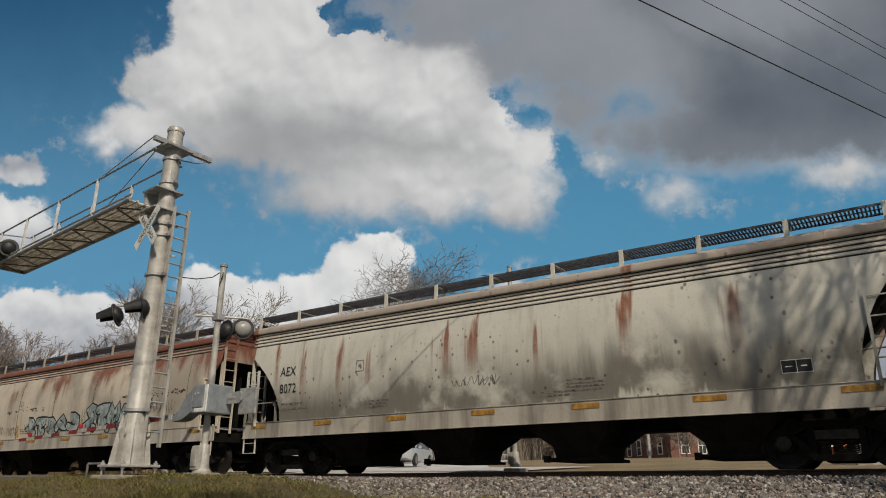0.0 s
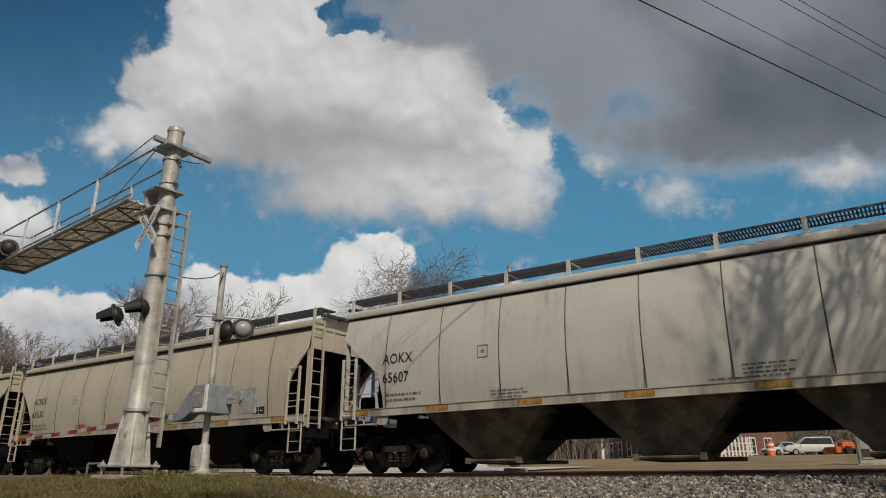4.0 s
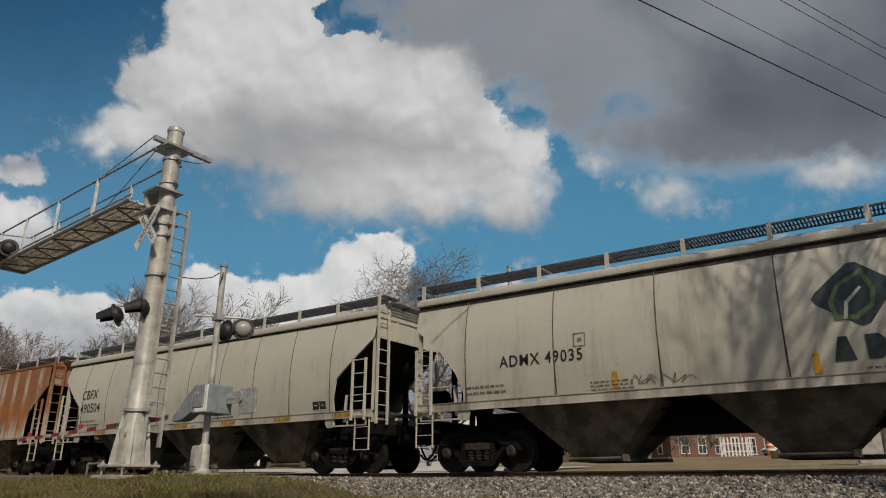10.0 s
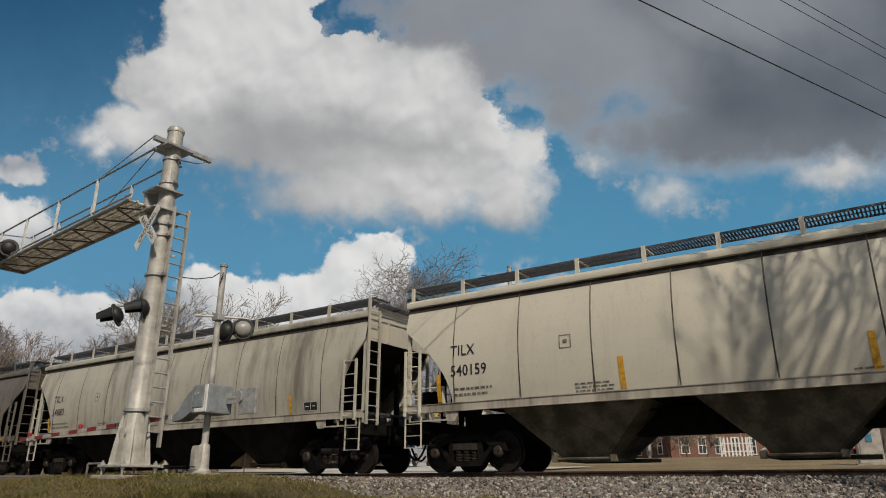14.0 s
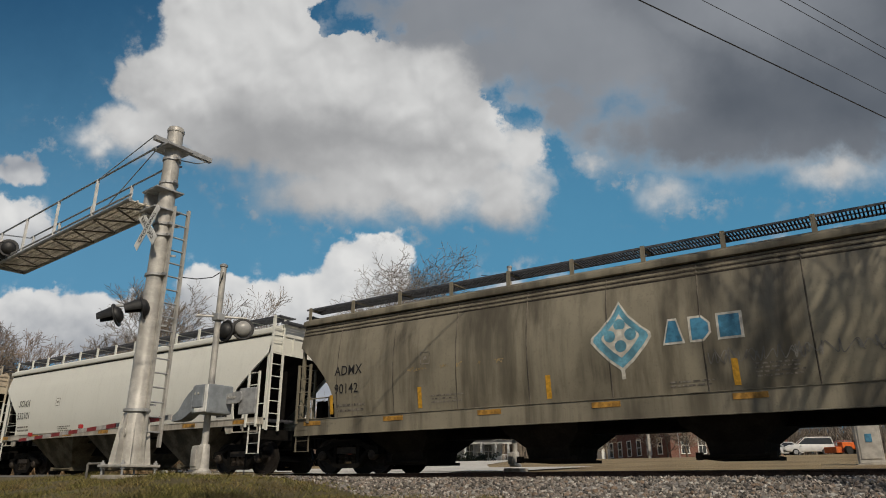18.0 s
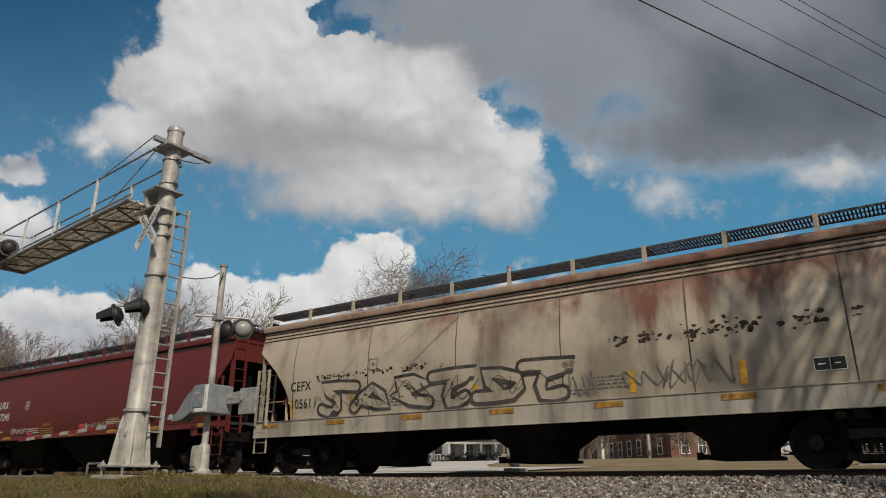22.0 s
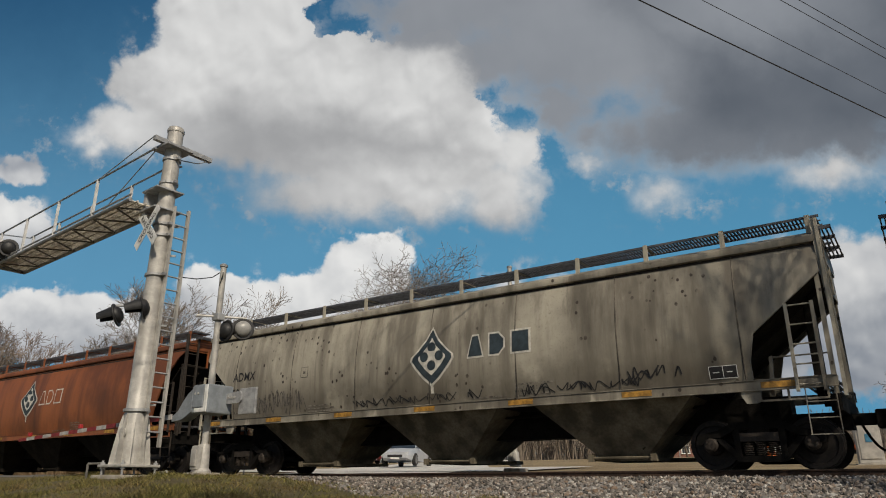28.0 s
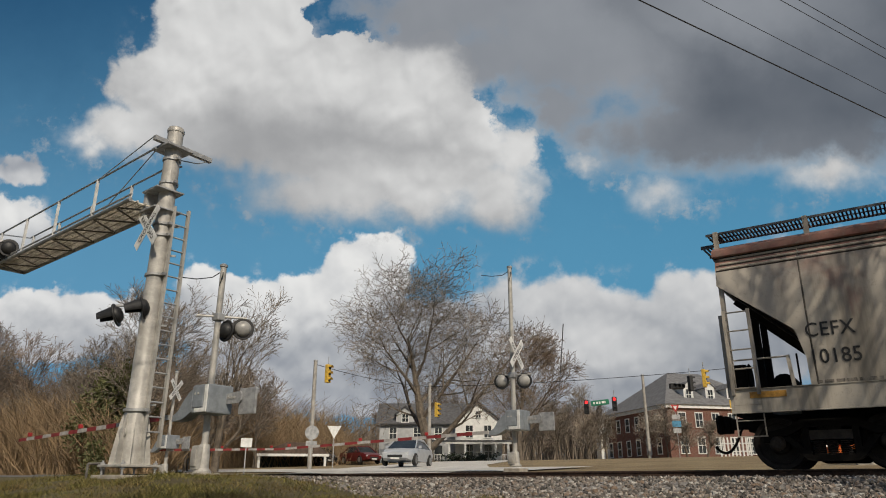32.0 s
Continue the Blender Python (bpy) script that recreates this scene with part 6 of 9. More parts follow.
def crossbuck(parent, at, size=1.22):
    """Two crossed white blades with black lettering."""
    for k, (ang, words) in enumerate(((45, "RAIL ROAD"), (-45, "CROSSING"))):
        bm = bmesh.new()
        box(bm, -size / 2, -0.004, -0.115, size / 2, 0.004, 0.115)
        b = part("crossbuck_blade", bm, SIGN_WHITE, parent)
        b.matrix_basis = at @ pose(0, -0.012 * k, 0, 0, ang, 0)
        me = font_mesh(words, 0.17, INK_BLACK)
        wd = max(v.co.x for v in me.vertices)
        for v in me.vertices:
            v.co = (v.co.x - wd / 2, -0.009, v.co.y - 0.06)
        part("lettering", me, None, b)


def striped_arm(parent, a, b, w=0.095, n=16):
    """A gate arm: alternate red and white lengths, each a part."""
    a, b = Vector(a), Vector(b)
    for k in range(n):
        bm = bmesh.new()
        p, q = a.lerp(b, k / n), a.lerp(b, (k + 1) / n)
        bar(bm, p, q, 0.03, w * (1.15 - 0.35 * k / n))
        part("arm_section", bm, ARM_RED if k % 2 else ARM_WHITE, parent, "red reflective band" if k % 2 else "white reflective band")


def cantilever():
    m = thing("cantilever_signal", pose(-13.66, 8.52, 0), "tall galvanised cantilever signal mast with a railed walkway arm", "signal mast")
    bm = bmesh.new()
    lathe(bm, [(0.235, 0.08), (0.225, 1.2), (0.215, 1.22), (0.195, 4.0), (0.18, 7.5), (0.18, 7.72)], False, 24)
    mast = part("mast", bm, GALV, m, "", True)
    bm = bmesh.new()
    lathe(bm, [(0.195, 7.68), (0.2, 7.74), (0.17, 7.80), (0.06, 7.83)], False, 20)
    part("cap", bm, GALV, mast, "", True)
    for z, r in ((1.18, 0.27), (4.12, 0.235), (5.05, 0.225), (5.32, 0.225), (6.35, 0.215), (6.95, 0.21)):
        bm = bmesh.new()
        lathe(bm, [(r - 0.03, z - 0.03), (r, z - 0.028), (r, z + 0.028), (r - 0.03, z + 0.03)], False, 20)
        box(bm, r - 0.03, -0.04, z - 0.03, r + 0.09, 0.04, z + 0.03)
        part("clamp_band", bm, GALV_DULL, mast, "", True)
    # flared stiffeners over a bolted base plate
    for k in range(8):
        bm = bmesh.new()
        prism(bm, [(0.2, 0.10), (0.40, 0.10), (0.385, 0.22), (0.29, 0.92), (0.24, 1.12), (0.2, 1.12)], -0.012, 0.012)
        g = part("stiffener", bm, GALV, m)
        g.matrix_basis = pose(0, 0, 0, 0, 0, 45 * k + 12)
    bm = bmesh.new()
    bevelled_box(bm, -0.43, -0.43, 0.05, 0.43, 0.43, 0.10, 0.012)
    part("base_plate", bm, GALV, m)
    for x in (-0.36, 0.36):
        for y in (-0.36, 0.36):
            bm = bmesh.new()
            tube(bm, (x, y, -0.14), (x, y, 0.18), 0.022, n=8)
            tube(bm, (x, y, 0.10), (x, y, 0.14), 0.045, n=6)
            tube(bm, (x, y, 0.01), (x, y, 0.05), 0.045, n=6)
            part("anchor_bolt", bm, GALV_DULL, m)
    bm = bmesh.new()
    tube(bm, (0, -0.235, 0.72), (0, -0.262, 0.72), 0.11, n=16)
    part("hand_hole_cover", bm, GALV, mast)
    # the arm: a lattice walkway, from the mast towards the road
    d = Vector((-0.9966, 0.082, 0)).normalized()
    s = Vector((0.082, 0.9966, 0)).normalized()
    off, reach, zb, hw = s * -0.36, 8.1, 5.75, 0.42
    arm = new("walkway_arm", bpy.data.meshes.new("walkway_arm"))
    bm = bmesh.new()
    for y in (-hw, hw):
        tube(bm, off + d * 0.1 + s * y + Vector((0, 0, zb)), off + d * reach + s * y + Vector((0, 0, zb)), 0.05, n=10)
        tube(bm, off + d * 0.1 + s * y + Vector((0, 0, zb + 0.12)), off + d * reach + s * y + Vector((0, 0, zb + 0.12)), 0.025, n=8)
    tube(bm, off + d * reach + s * -hw + Vector((0, 0, zb)), off + d * reach + s * hw + Vector((0, 0, zb)), 0.05, n=10)
    bm.to_mesh(arm.data)
    bm.free()
    arm.data.materials.append(GALV_DULL)
    arm.parent = m
    n = 14
    for k in range(n):
        a, b = 0.2 + (reach - 0.2) * k / n, 0.2 + (reach - 0.2) * (k + 1) / n
        bm = bmesh.new()
        y = -hw if k % 2 else hw
        tube(bm, off + d * a + s * y + Vector((0, 0, zb - 0.03)), off + d * b + s * -y + Vector((0, 0, zb - 0.03)), 0.021, n=6)
        part("lattice_bar", bm, STEEL_STAINED, arm)
    bm = bmesh.new()
    x = 0.3
    while x < reach:
        bar(bm, off + d * x + s * -hw + Vector((0, 0, zb + 0.05)), off + d * x + s * hw + Vector((0, 0, zb + 0.05)), 0.03, 0.03)
        x += 0.055
    for y in (-0.2, 0.0, 0.2):
        bar(bm, off + d * 0.2 + s * y + Vector((0, 0, zb + 0.05)), off + d * reach + s * y + Vector((0, 0, zb + 0.05)), 0.03, 0.034)
    part("walkway_grating", bm, DECK, arm)
    # handrails on both edges
    for y, z in ((-hw, 6.75), (hw, 6.88)):
        rail = bmesh.new()
        a = off + s * y
        tube(rail, a + d * (-0.72 if y < 0 else 0.45) + Vector((0, 0, z)), a + d * reach + Vector((0, 0, z)), 0.024, n=8)
        if y > 0:
            tube(rail, a + d * 0.45 + Vector((0, 0, z)), a + d * 0.0 + s * 0.2 + Vector((0, 0, z + 0.02)), 0.024, n=8)
        part("handrail", rail, BOX_GREY, arm)
        for x in (1.95, 4.1, 6.1, 7.9):
            bm = bmesh.new()
            q = a + d * x
            bar(bm, q + Vector((0, 0, zb)), q + Vector((0, 0, z)), 0.065, 0.03)
            part("rail_post", bm, POST_PALE, arm)
    bm = bmesh.new()
    tube(bm, off + d * reach + s * -hw + Vector((0, 0, 6.75)), off + d * reach + s * hw + Vector((0, 0, 6.86)), 0.02, n=6)
    part("end_rail", bm, BOX_GREY, arm)
    # root brackets, top cross-arm and stays
    for z in (5.62, 6.1):
        bm = bmesh.new()
        prism(bm, [(-0.40, 0), (0.27, 0), (0.27, 0.035), (-0.40, 0.035)], -0.40, 0.27)
        b = part("root_plate", bm, GALV_DULL, m)
        b.matrix_basis = pose(0, 0, z, 0, 0, math.degrees(math.atan2(d.y, d.x)) - 180)
    bm = bmesh.new()
    prism(bm, [(-0.40, 5.6), (-0.30, 5.6), (-0.30, 6.1), (-0.40, 6.1)], -0.34, 0.26)
    b = part("root_frame", bm, GALV_DULL, m)
    b.matrix_basis = pose(0, 0, 0, 0, 0, math.degrees(math.atan2(d.y, d.x)) - 180)
    c = Vector((0.02, 1.0, 0))
    bm = bmesh.new()
    bar(bm, c * -0.55 + Vector((0.05, 0, 7.33)), c * 1.0 + Vector((0.05, 0, 7.33)), 0.11, 0.11)
    part("cross_arm", bm, GALV_DULL, m)
    bm = bmesh.new()
    prism(bm, [(-0.36, 7.2), (0.3, 7.2), (0.3, 7.25), (-0.36, 7.25)], -0.34, 0.34)
    part("gusset", bm, GALV_DULL, m)
    for a, b in ((c * -0.55 + Vector((0.05, 0, 7.36)), off + d * 2.2 + s * -hw + Vector((0, 0, 6.72))), (c * -0.3 + Vector((0, 0, 7.3)), off + d * 5.4 + s * hw + Vector((0, 0, zb))), (c * 1.0 + Vector((0.05, 0, 7.33)), Vector((0.1, 0.62, 7.1))), (Vector((0.1, 0.62, 7.1)), Vector((0.1, 0.15, 7.0)))):
        bm = bmesh.new()
        tube(bm, a, b, 0.014, n=5)
        part("stay_rod", bm, BOX_GREY, m)
    # climbing ladder on the far side
    lad = Vector((0.275, 0.246, 0))
    ladder = new("ladder", bpy.data.meshes.new("ladder"))
    u = Vector((0.06, 1.0, 0)) * 0.18
    bm = bmesh.new()
    for q in (-1, 1):
        bar(bm, lad + u * q + Vector((0, 0, 0.45)), lad + u * q + Vector((0, 0, 5.75)), 0.055, 0.085)
    bm.to_mesh(ladder.data)
    bm.free()
    ladder.data.materials.append(GALV)
    ladder.parent = m
    for k in range(17):
        bm = bmesh.new()
        z = 0.75 + 0.305 * k
        tube(bm, lad - u + Vector((0, 0, z)), lad + u + Vector((0, 0, z)), 0.02, n=6)
        part("rung", bm, GALV_DULL, ladder)
    for z in (1.3, 3.0, 4.6, 5.3):
        bm = bmesh.new()
        bar(bm, Vector((0.1, 0.08, z)), lad + Vector((0, 0, z)), 0.04, 0.04)
        part("ladder_bracket", bm, GALV_DULL, m)
    # crossbuck and the lower pair of flashers
    crossbuck(m, pose(-0.04, -0.34, 5.18, 0, 0, -5), 1.15)
    bm = bmesh.new()
    tube(bm, (0.0, 0.0, 3.45), (-0.24, -0.68, 3.33), 0.03, n=8)
    part("light_arm", bm, GALV_DULL, m)
    signal_lamp(m, pose(0.06, -0.24, 3.34, -16, 0, 146), dome=BLACK_PAINT)
    signal_lamp(m, pose(-0.22, -0.65, 3.13, -18, 0, 132), dome=BLACK_PAINT)
    # lamps at the end of the walkway
    for q, turn in ((6.9, 20), (7.25, 200), (7.6, 20)):
        signal_lamp(m, Matrix.Translation(off + d * q + s * -0.5 + Vector((0, 0, 6.05))) @ pose(0, 0, 0, 0, 0, turn + 40), dome=BLACK_PAINT)
    f = thing("mast_footing", pose(-13.66, 8.52, 0), "square pale concrete footing under the signal mast", "footing")
    bm = bmesh.new()
    bevelled_box(bm, -0.52, -0.50, -0.45, 0.52, 0.50, -0.10, 0.03)
    part("footing_block", bm, CONCRETE, f)
    g = thing("footing_rail", pose(-13.66, 8.52, 0), "low pipe guard beside the mast footing", "guard rail")
    bm = bmesh.new()
    for a, b in (((-0.80, -0.42, -0.3), (-0.80, -0.42, 0.12)), ((-0.80, -0.42, 0.12), (-0.56, -0.20, 0.13)), ((-0.56, -0.20, 0.13), (-0.56, -0.20, -0.3))):
        tube(bm, a, b, 0.025, n=8)
    part("pipe", bm, STEEL_STAINED, g)


def gate_post(name, at, height, label, box_side=1, lamps=True, arm=None, cross=None, lamp_z=None, lamp_turn=0, wire_stub=True, lamp_at=((-0.37, 0, 0), (0.37, 0, 0))):
    """A crossing gate: post, junction base, mechanism box, counterweight, lamps and lowered arm."""
    g = thing(name, at, label, "crossing gate", "gates at the crossing")
    name_first = at.translation.y < TRACK_Y
    bm = bmesh.new()
    low = -0.15 if name_first else 0.0
    tube(bm, (0, 0, 0.1 + low), (0, 0, height), 0.075, 0.07, 16)
    part("post", bm, GALV, g, "", True)
    bm = bmesh.new()
    lathe(bm, [(0.09, height - 0.02), (0.095, height + 0.03), (0.05, height + 0.06)], False, 14)
    part("post_cap", bm, GALV_DULL, g, "", True)
    bm = bmesh.new()
    lathe(bm, [(0.19, 0.1 + low), (0.19, 0.14 + low), (0.14, 0.2 + low), (0.12, 0.5), (0.10, 0.55)], False, 16)
    bevelled_box(bm, -0.17, -0.21, 0.16 + low, 0.08, -0.02, 0.52, 0.05)
    bevelled_box(bm, -0.13, -0.235, 0.24 + low, 0.04, -0.20, 0.44, 0.012)
    part("junction_base", bm, GALV, g, "cast junction base", True)
    bm = bmesh.new()
    bevelled_box(bm, -0.29, -0.27, -0.45, 0.29, 0.27, 0.11 + low if name_first else 0.05, 0.03)
    part("foundation", bm, CONCRETE, g, "concrete foundation")
    mech = bmesh.new()
    bevelled_box(mech, -0.12, -0.36, 1.18, 0.42, 0.30, 1.80, 0.035)
    mb = part("mechanism_box", mech, BOX_GREY, g)
    bm = bmesh.new()
    bevelled_box(bm, -0.11, -0.385, 1.30, 0.27, -0.355, 1.76, 0.02)
    part("door", bm, BOX_GREY, mb)
    bm = bmesh.new()
    bevelled_box(bm, 0.30, -0.385, 1.2, 0.40, -0.35, 1.78, 0.015)
    bevelled_box(bm, 0.0, -0.385, 1.2, 0.32, -0.35, 1.29, 0.015)
    part("white_edge", bm, SIGN_WHITE, mb, "bare bright edge")
    for x in (0.0, 0.11):
        bm = bmesh.new()
        tube(bm, (x, -0.40, 1.6), (x, -0.38, 1.6), 0.025, n=8)
        part("latch", bm, GALV, mb)
    bm = bmesh.new()
    prism(bm, [(-0.08, 1.70), (-0.08, 1.22), (-0.26, 1.12), (-0.40, 1.06), (-0.72, 1.04), (-0.72, 1.15), (-0.52, 1.26), (-0.38, 1.46), (-0.22, 1.62)], -0.40, -0.12)
    part("arm_bracket", bm, BOX_GREY, g, "flared arm support")
    bm = bmesh.new()
    prism(bm, [(0.42, 1.62), (0.85, 1.66), (0.9, 1.60), (0.9, 1.46), (0.85, 1.40), (0.42, 1.40)], 0.12, 0.16)
    part("counterweight_arm", bm, GALV_DULL, g)
    bm = bmesh.new()
    bevelled_box(bm, 0.78, 0.18, 1.16, 1.3, 0.24, 1.72, 0.01)
    part("counterweight", bm, GALV_DULL, g, "flat grey counterweight")
    for k in range(3):
        bm = bmesh.new()
        tube(bm, (0.5 + 0.1 * k, 0.10, 1.53), (0.5 + 0.1 * k, 0.18, 1.53), 0.03, n=8)
        part("bolt", bm, GALV, g)
    if lamps:
        z = lamp_z
        bm = bmesh.new()
        bevelled_box(bm, -0.12, -0.1, z + 0.10, 0.12, 0.1, z + 0.28, 0.03)
        part("lamp_junction", bm, GALV_DULL, g)
        u = Vector((math.cos(radians(lamp_turn)), math.sin(radians(lamp_turn)), 0))
        bm = bmesh.new()
        tube(bm, u * -0.48 + Vector((0, 0, z + 0.2)), u * 0.62 + Vector((0, 0, z + 0.2)), 0.025, n=8)
        part("lamp_crossarm", bm, GALV, g)
        for q, dz, swing in lamp_at:
            signal_lamp(g, Matrix.Translation(u * q + Vector((0, 0, z + dz))) @ pose(0, 0, 0, 0, 0, lamp_turn + swing), dome=BLACK_PAINT if swing < -20 else None)
    if cross:
        crossbuck(g, cross)
    if arm:
        striped_arm(g, (-0.7, -0.42, 1.14), arm)
        for q in (0.25, 0.55, 0.92):
            bm = bmesh.new()
            a = Vector((-0.7, -0.42, 1.14)).lerp(Vector(arm), q)
            bevelled_box(bm, a.x - 0.05, a.y - 0.04, a.z + 0.06, a.x + 0.05, a.y + 0.04, a.z + 0.16, 0.01)
            part("arm_light", bm, SIGN_RED, g, "small red arm light")
    if wire_stub:
        bm = bmesh.new()
        pts = [Vector((-0.80, -0.55, height - 0.27)), Vector((-0.5, -0.34, height - 0.31)), Vector((-0.2, -0.14, height - 0.27)), Vector((0, 0, height - 0.10)), Vector((0.1, -0.08, height - 0.25)), Vector((0.0, -0.07, height - 0.5))]
        for a, b in zip(pts, pts[1:]):
            tube(bm, a, b, 0.012, n=5)
        part("service_drop", bm, BLACK_PAINT, g, "slack black service cable")
    return g


cantilever()
gate_post("crossing_gate", pose(-13.17, 9.93, 0), 4.62, "galvanised crossing gate with lowered striped arm beside the mast", lamps=True, lamp_z=3.2, lamp_turn=53, arm=(-7.6, -0.35, 0.86), lamp_at=((0.20, -0.12, -52), (0.57, -0.05, 2)))
gate_post("crossing_gate", pose(-10.95, 19.88, 0.15), 6.6, "tall galvanised crossing gate beyond the track with striped arm lowered", lamps=True, lamp_z=2.75, lamp_turn=20, arm=(-10.4, -0.5, 0.85), cross=pose(0.22, -0.1, 3.62, 0, 0, 92))
gate_post("crossing_gate", pose(-29.2, 20.0, 0.05), 4.7, "far crossing gate with a crossbuck over the road", lamps=False, arm=(5.0, 2.4, 1.15), cross=pose(0.25, -0.1, 3.85, 0, 0, 112), wire_stub=False)
# ---- trees ----
BARK = plain("grey_brown_bark", (0.135, 0.11, 0.085), 0.9, 0.0, 0.3, 3, 0.5)
TWIG = plain("bare_twigs", (0.215, 0.18, 0.145), 0.9, 0.0, 0.25, 0.5, 0.0)
TWIG_RED = plain("reddish_bare_twigs", (0.22, 0.165, 0.125), 0.9, 0.0, 0.25, 0.5, 0.0)
STEM_TAN = plain("tan_brush_stems", (0.27, 0.19, 0.11), 0.95, 0.0, 0.3, 0.7, 0.0)
PALE_TWIG = plain("pale_bare_twigs", (0.32, 0.27, 0.22), 0.9, 0.0, 0.25, 0.5, 0.0)
EVERGREEN = plain("dull_evergreen_leaves", (0.12, 0.125, 0.048), 0.8, 0.0, 0.35, 1.5, 0.0)


def segments_mesh(name, segs, mat):
    """Tapered three- to six-sided pieces in one mesh."""
    vs, fs = [], []
    for a, b, r0, r1, n in segs:
        d = (b - a)
        if d.length < 1e-5:
            continue
        u = d.orthogonal().normalized()
        w = d.normalized().cross(u)
        k = len(vs)
        for p, r in ((a, r0), (b, r1)):
            for i in range(n):
                t = 2 * math.pi * i / n
                vs.append(p + (u * math.cos(t) + w * math.sin(t)) * r)
        for i in range(n):
            fs.append((k + i, k + (i + 1) % n, k + n + (i + 1) % n, k + n + i))
    me = bpy.data.meshes.new(name)
    me.from_pydata([tuple(v) for v in vs], [], fs)
    me.materials.append(mat)
    return me


KIDS = (9, 6, 5, 4, 3, 2)


def grow_tree(seed, height, spread, levels=5, trunk=0.3, min_r=0.008, stem=0.25, thin=1.0, droop=0.0, reach=1.0):
    """A bare deciduous tree: trunk and limbs in one list, fine twigs in another.
    spread: how far limbs lean out; stem: bare share of the trunk; thin: share of the twigs kept."""
    rng = random.Random(seed)
    wood, twigs = [], []
    sizes = (0.80, 0.50, 0.27, 0.155, 0.09, 0.055)

    def grow(p, d, length, r, level):
        n = 7 if level == 0 else (5 if level == 1 else 3)
        steps = 5 if level == 0 else (4 if level < 3 else 2)
        nodes, q, dd = [(p, d, r)], p, d
        for k in range(steps):
            bend = Vector((rng.gauss(0, 1), rng.gauss(0, 1), rng.gauss(0, 0.5))) * (0.07 if level == 0 else 0.16)
            lift = Vector((0, 0, 0.10 if level in (1, 2) else 0.03 - droop))
            dd = (dd + bend + lift).normalized()
            nxt = q + dd * (length / steps)
            r2 = max(min_r, r * (1 - 0.82 * (k + 1) / steps))
            (wood if level < 3 else twigs).append((q, nxt, max(min_r, nodes[-1][2]), r2, n))
            nodes.append((nxt, dd, r2))
            q = nxt
        if level >= levels:
            return
        kids = KIDS[level] if level < 2 else max(2, round(KIDS[level] * thin))
        for k in range(kids):
            low = stem if level == 0 else 0.22
            u = low + (1 - low) * (k + rng.random()) / kids
            i = min(steps - 1, int(u * steps))
            w = u * steps - i
            at = nodes[i][0].lerp(nodes[i + 1][0], w)
            ax = nodes[i + 1][1]
            side = ax.orthogonal().normalized()
            side.rotate(Matrix.Rotation(2.4 * k + rng.uniform(-0.7, 0.7), 3, ax))
            lean = spread * rng.uniform(0.75, 1.2) * (1.15 - 0.5 * u if level == 0 else 0.8)
            way = (ax + side * lean).normalized()
            rr = nodes[i][2] * (1 - w) + nodes[i + 1][2] * w
            grow(at, way, height * reach * sizes[level + 1] * rng.uniform(0.7, 1.15) * (1.1 - 0.45 * u), max(min_r, rr * 0.62), level + 1)

    grow(Vector((0, 0, -0.2)), Vector((0, 0, 1)), height * sizes[0], trunk, 0)
    k = height / max(b.z for _, b, *_ in wood + twigs)
    return [(p * k, q * k, a, b, n) for p, q, a, b, n in wood], [(p * k, q * k, a, b, n) for p, q, a, b, n in twigs]


def make_tree(name, seed, height, spread, at, label, category="tree", group="", twig=None, **kw):
    wood, twigs = grow_tree(seed, height, spread, **kw)
    t = thing(name, at, label, category, group)
    part("trunk", segments_mesh("trunk", wood, BARK), None, t)
    part("crown", segments_mesh("crown", twigs, twig or TWIG), None, t, "fine bare twigs")
    return t


# the great tree before the house, and its neighbour
make_tree("shade_tree", 5, 22.4, 1.55, pose(-42.0, 58.5, 1.6), "great bare spreading shade tree in front of the white house", trunk=0.62, min_r=0.017, stem=0.10, reach=1.30, thin=1.3, droop=-0.01)
make_tree("shade_tree", 9, 15.0, 1.0, pose(-36.0, 66.5, 2.0), "bare reddish shade tree beside the great one", trunk=0.30, min_r=0.019, twig=TWIG_RED, stem=0.2, reach=1.2)
# tree behind the camera's shoulder, whose shadow falls on the wagons
make_tree("roadside_tree", 14, 17.0, 0.34, pose(6.4, 2.0, -0.5, -30), "bare roadside tree leaning towards the track, its shadow on the train", trunk=0.24, min_r=0.014, stem=0.58, thin=0.5)
make_tree("roadside_tree", 17, 12.0, 1.2, pose(1.2, -2.2, -0.6), "bare roadside tree casting its shadow on the mound", trunk=0.3, min_r=0.012, stem=0.4)

# woods along the far side of the road
woods = [make_tree("woodland_tree", 20 + k, 10.0 + 0.8 * k, 0.62 + 0.06 * k, pose(-200, 400 + 20 * k, 0), "bare grey-brown woodland tree", group="trees of the wood", trunk=0.15, min_r=0.016, thin=0.75, twig=(TWIG, TWIG_RED, TWIG)[k % 3], stem=0.2) for k in range(5)]


def woods_spots():
    rng = random.Random(77)
    spots = []
    for k in range(156):
        az = radians(rng.uniform(36, 70)) if k < 46 else radians(rng.uniform(54, 71)) if k > 69 else radians(rng.uniform(16, 40))
        dist = rng.uniform(42, 78) if k < 46 else rng.uniform(70, 105) if k > 69 else rng.uniform(105, 150)
        if dist * math.cos(az) < 24:
            dist = 24 / math.cos(az)
        spots.append((-dist * math.sin(az), dist * math.cos(az), rng.uniform(0, 360), rng.uniform(0.72, 1.05) * ((0.60 if az > radians(52) else 0.8) if k < 46 else 1.05)))
    return spots


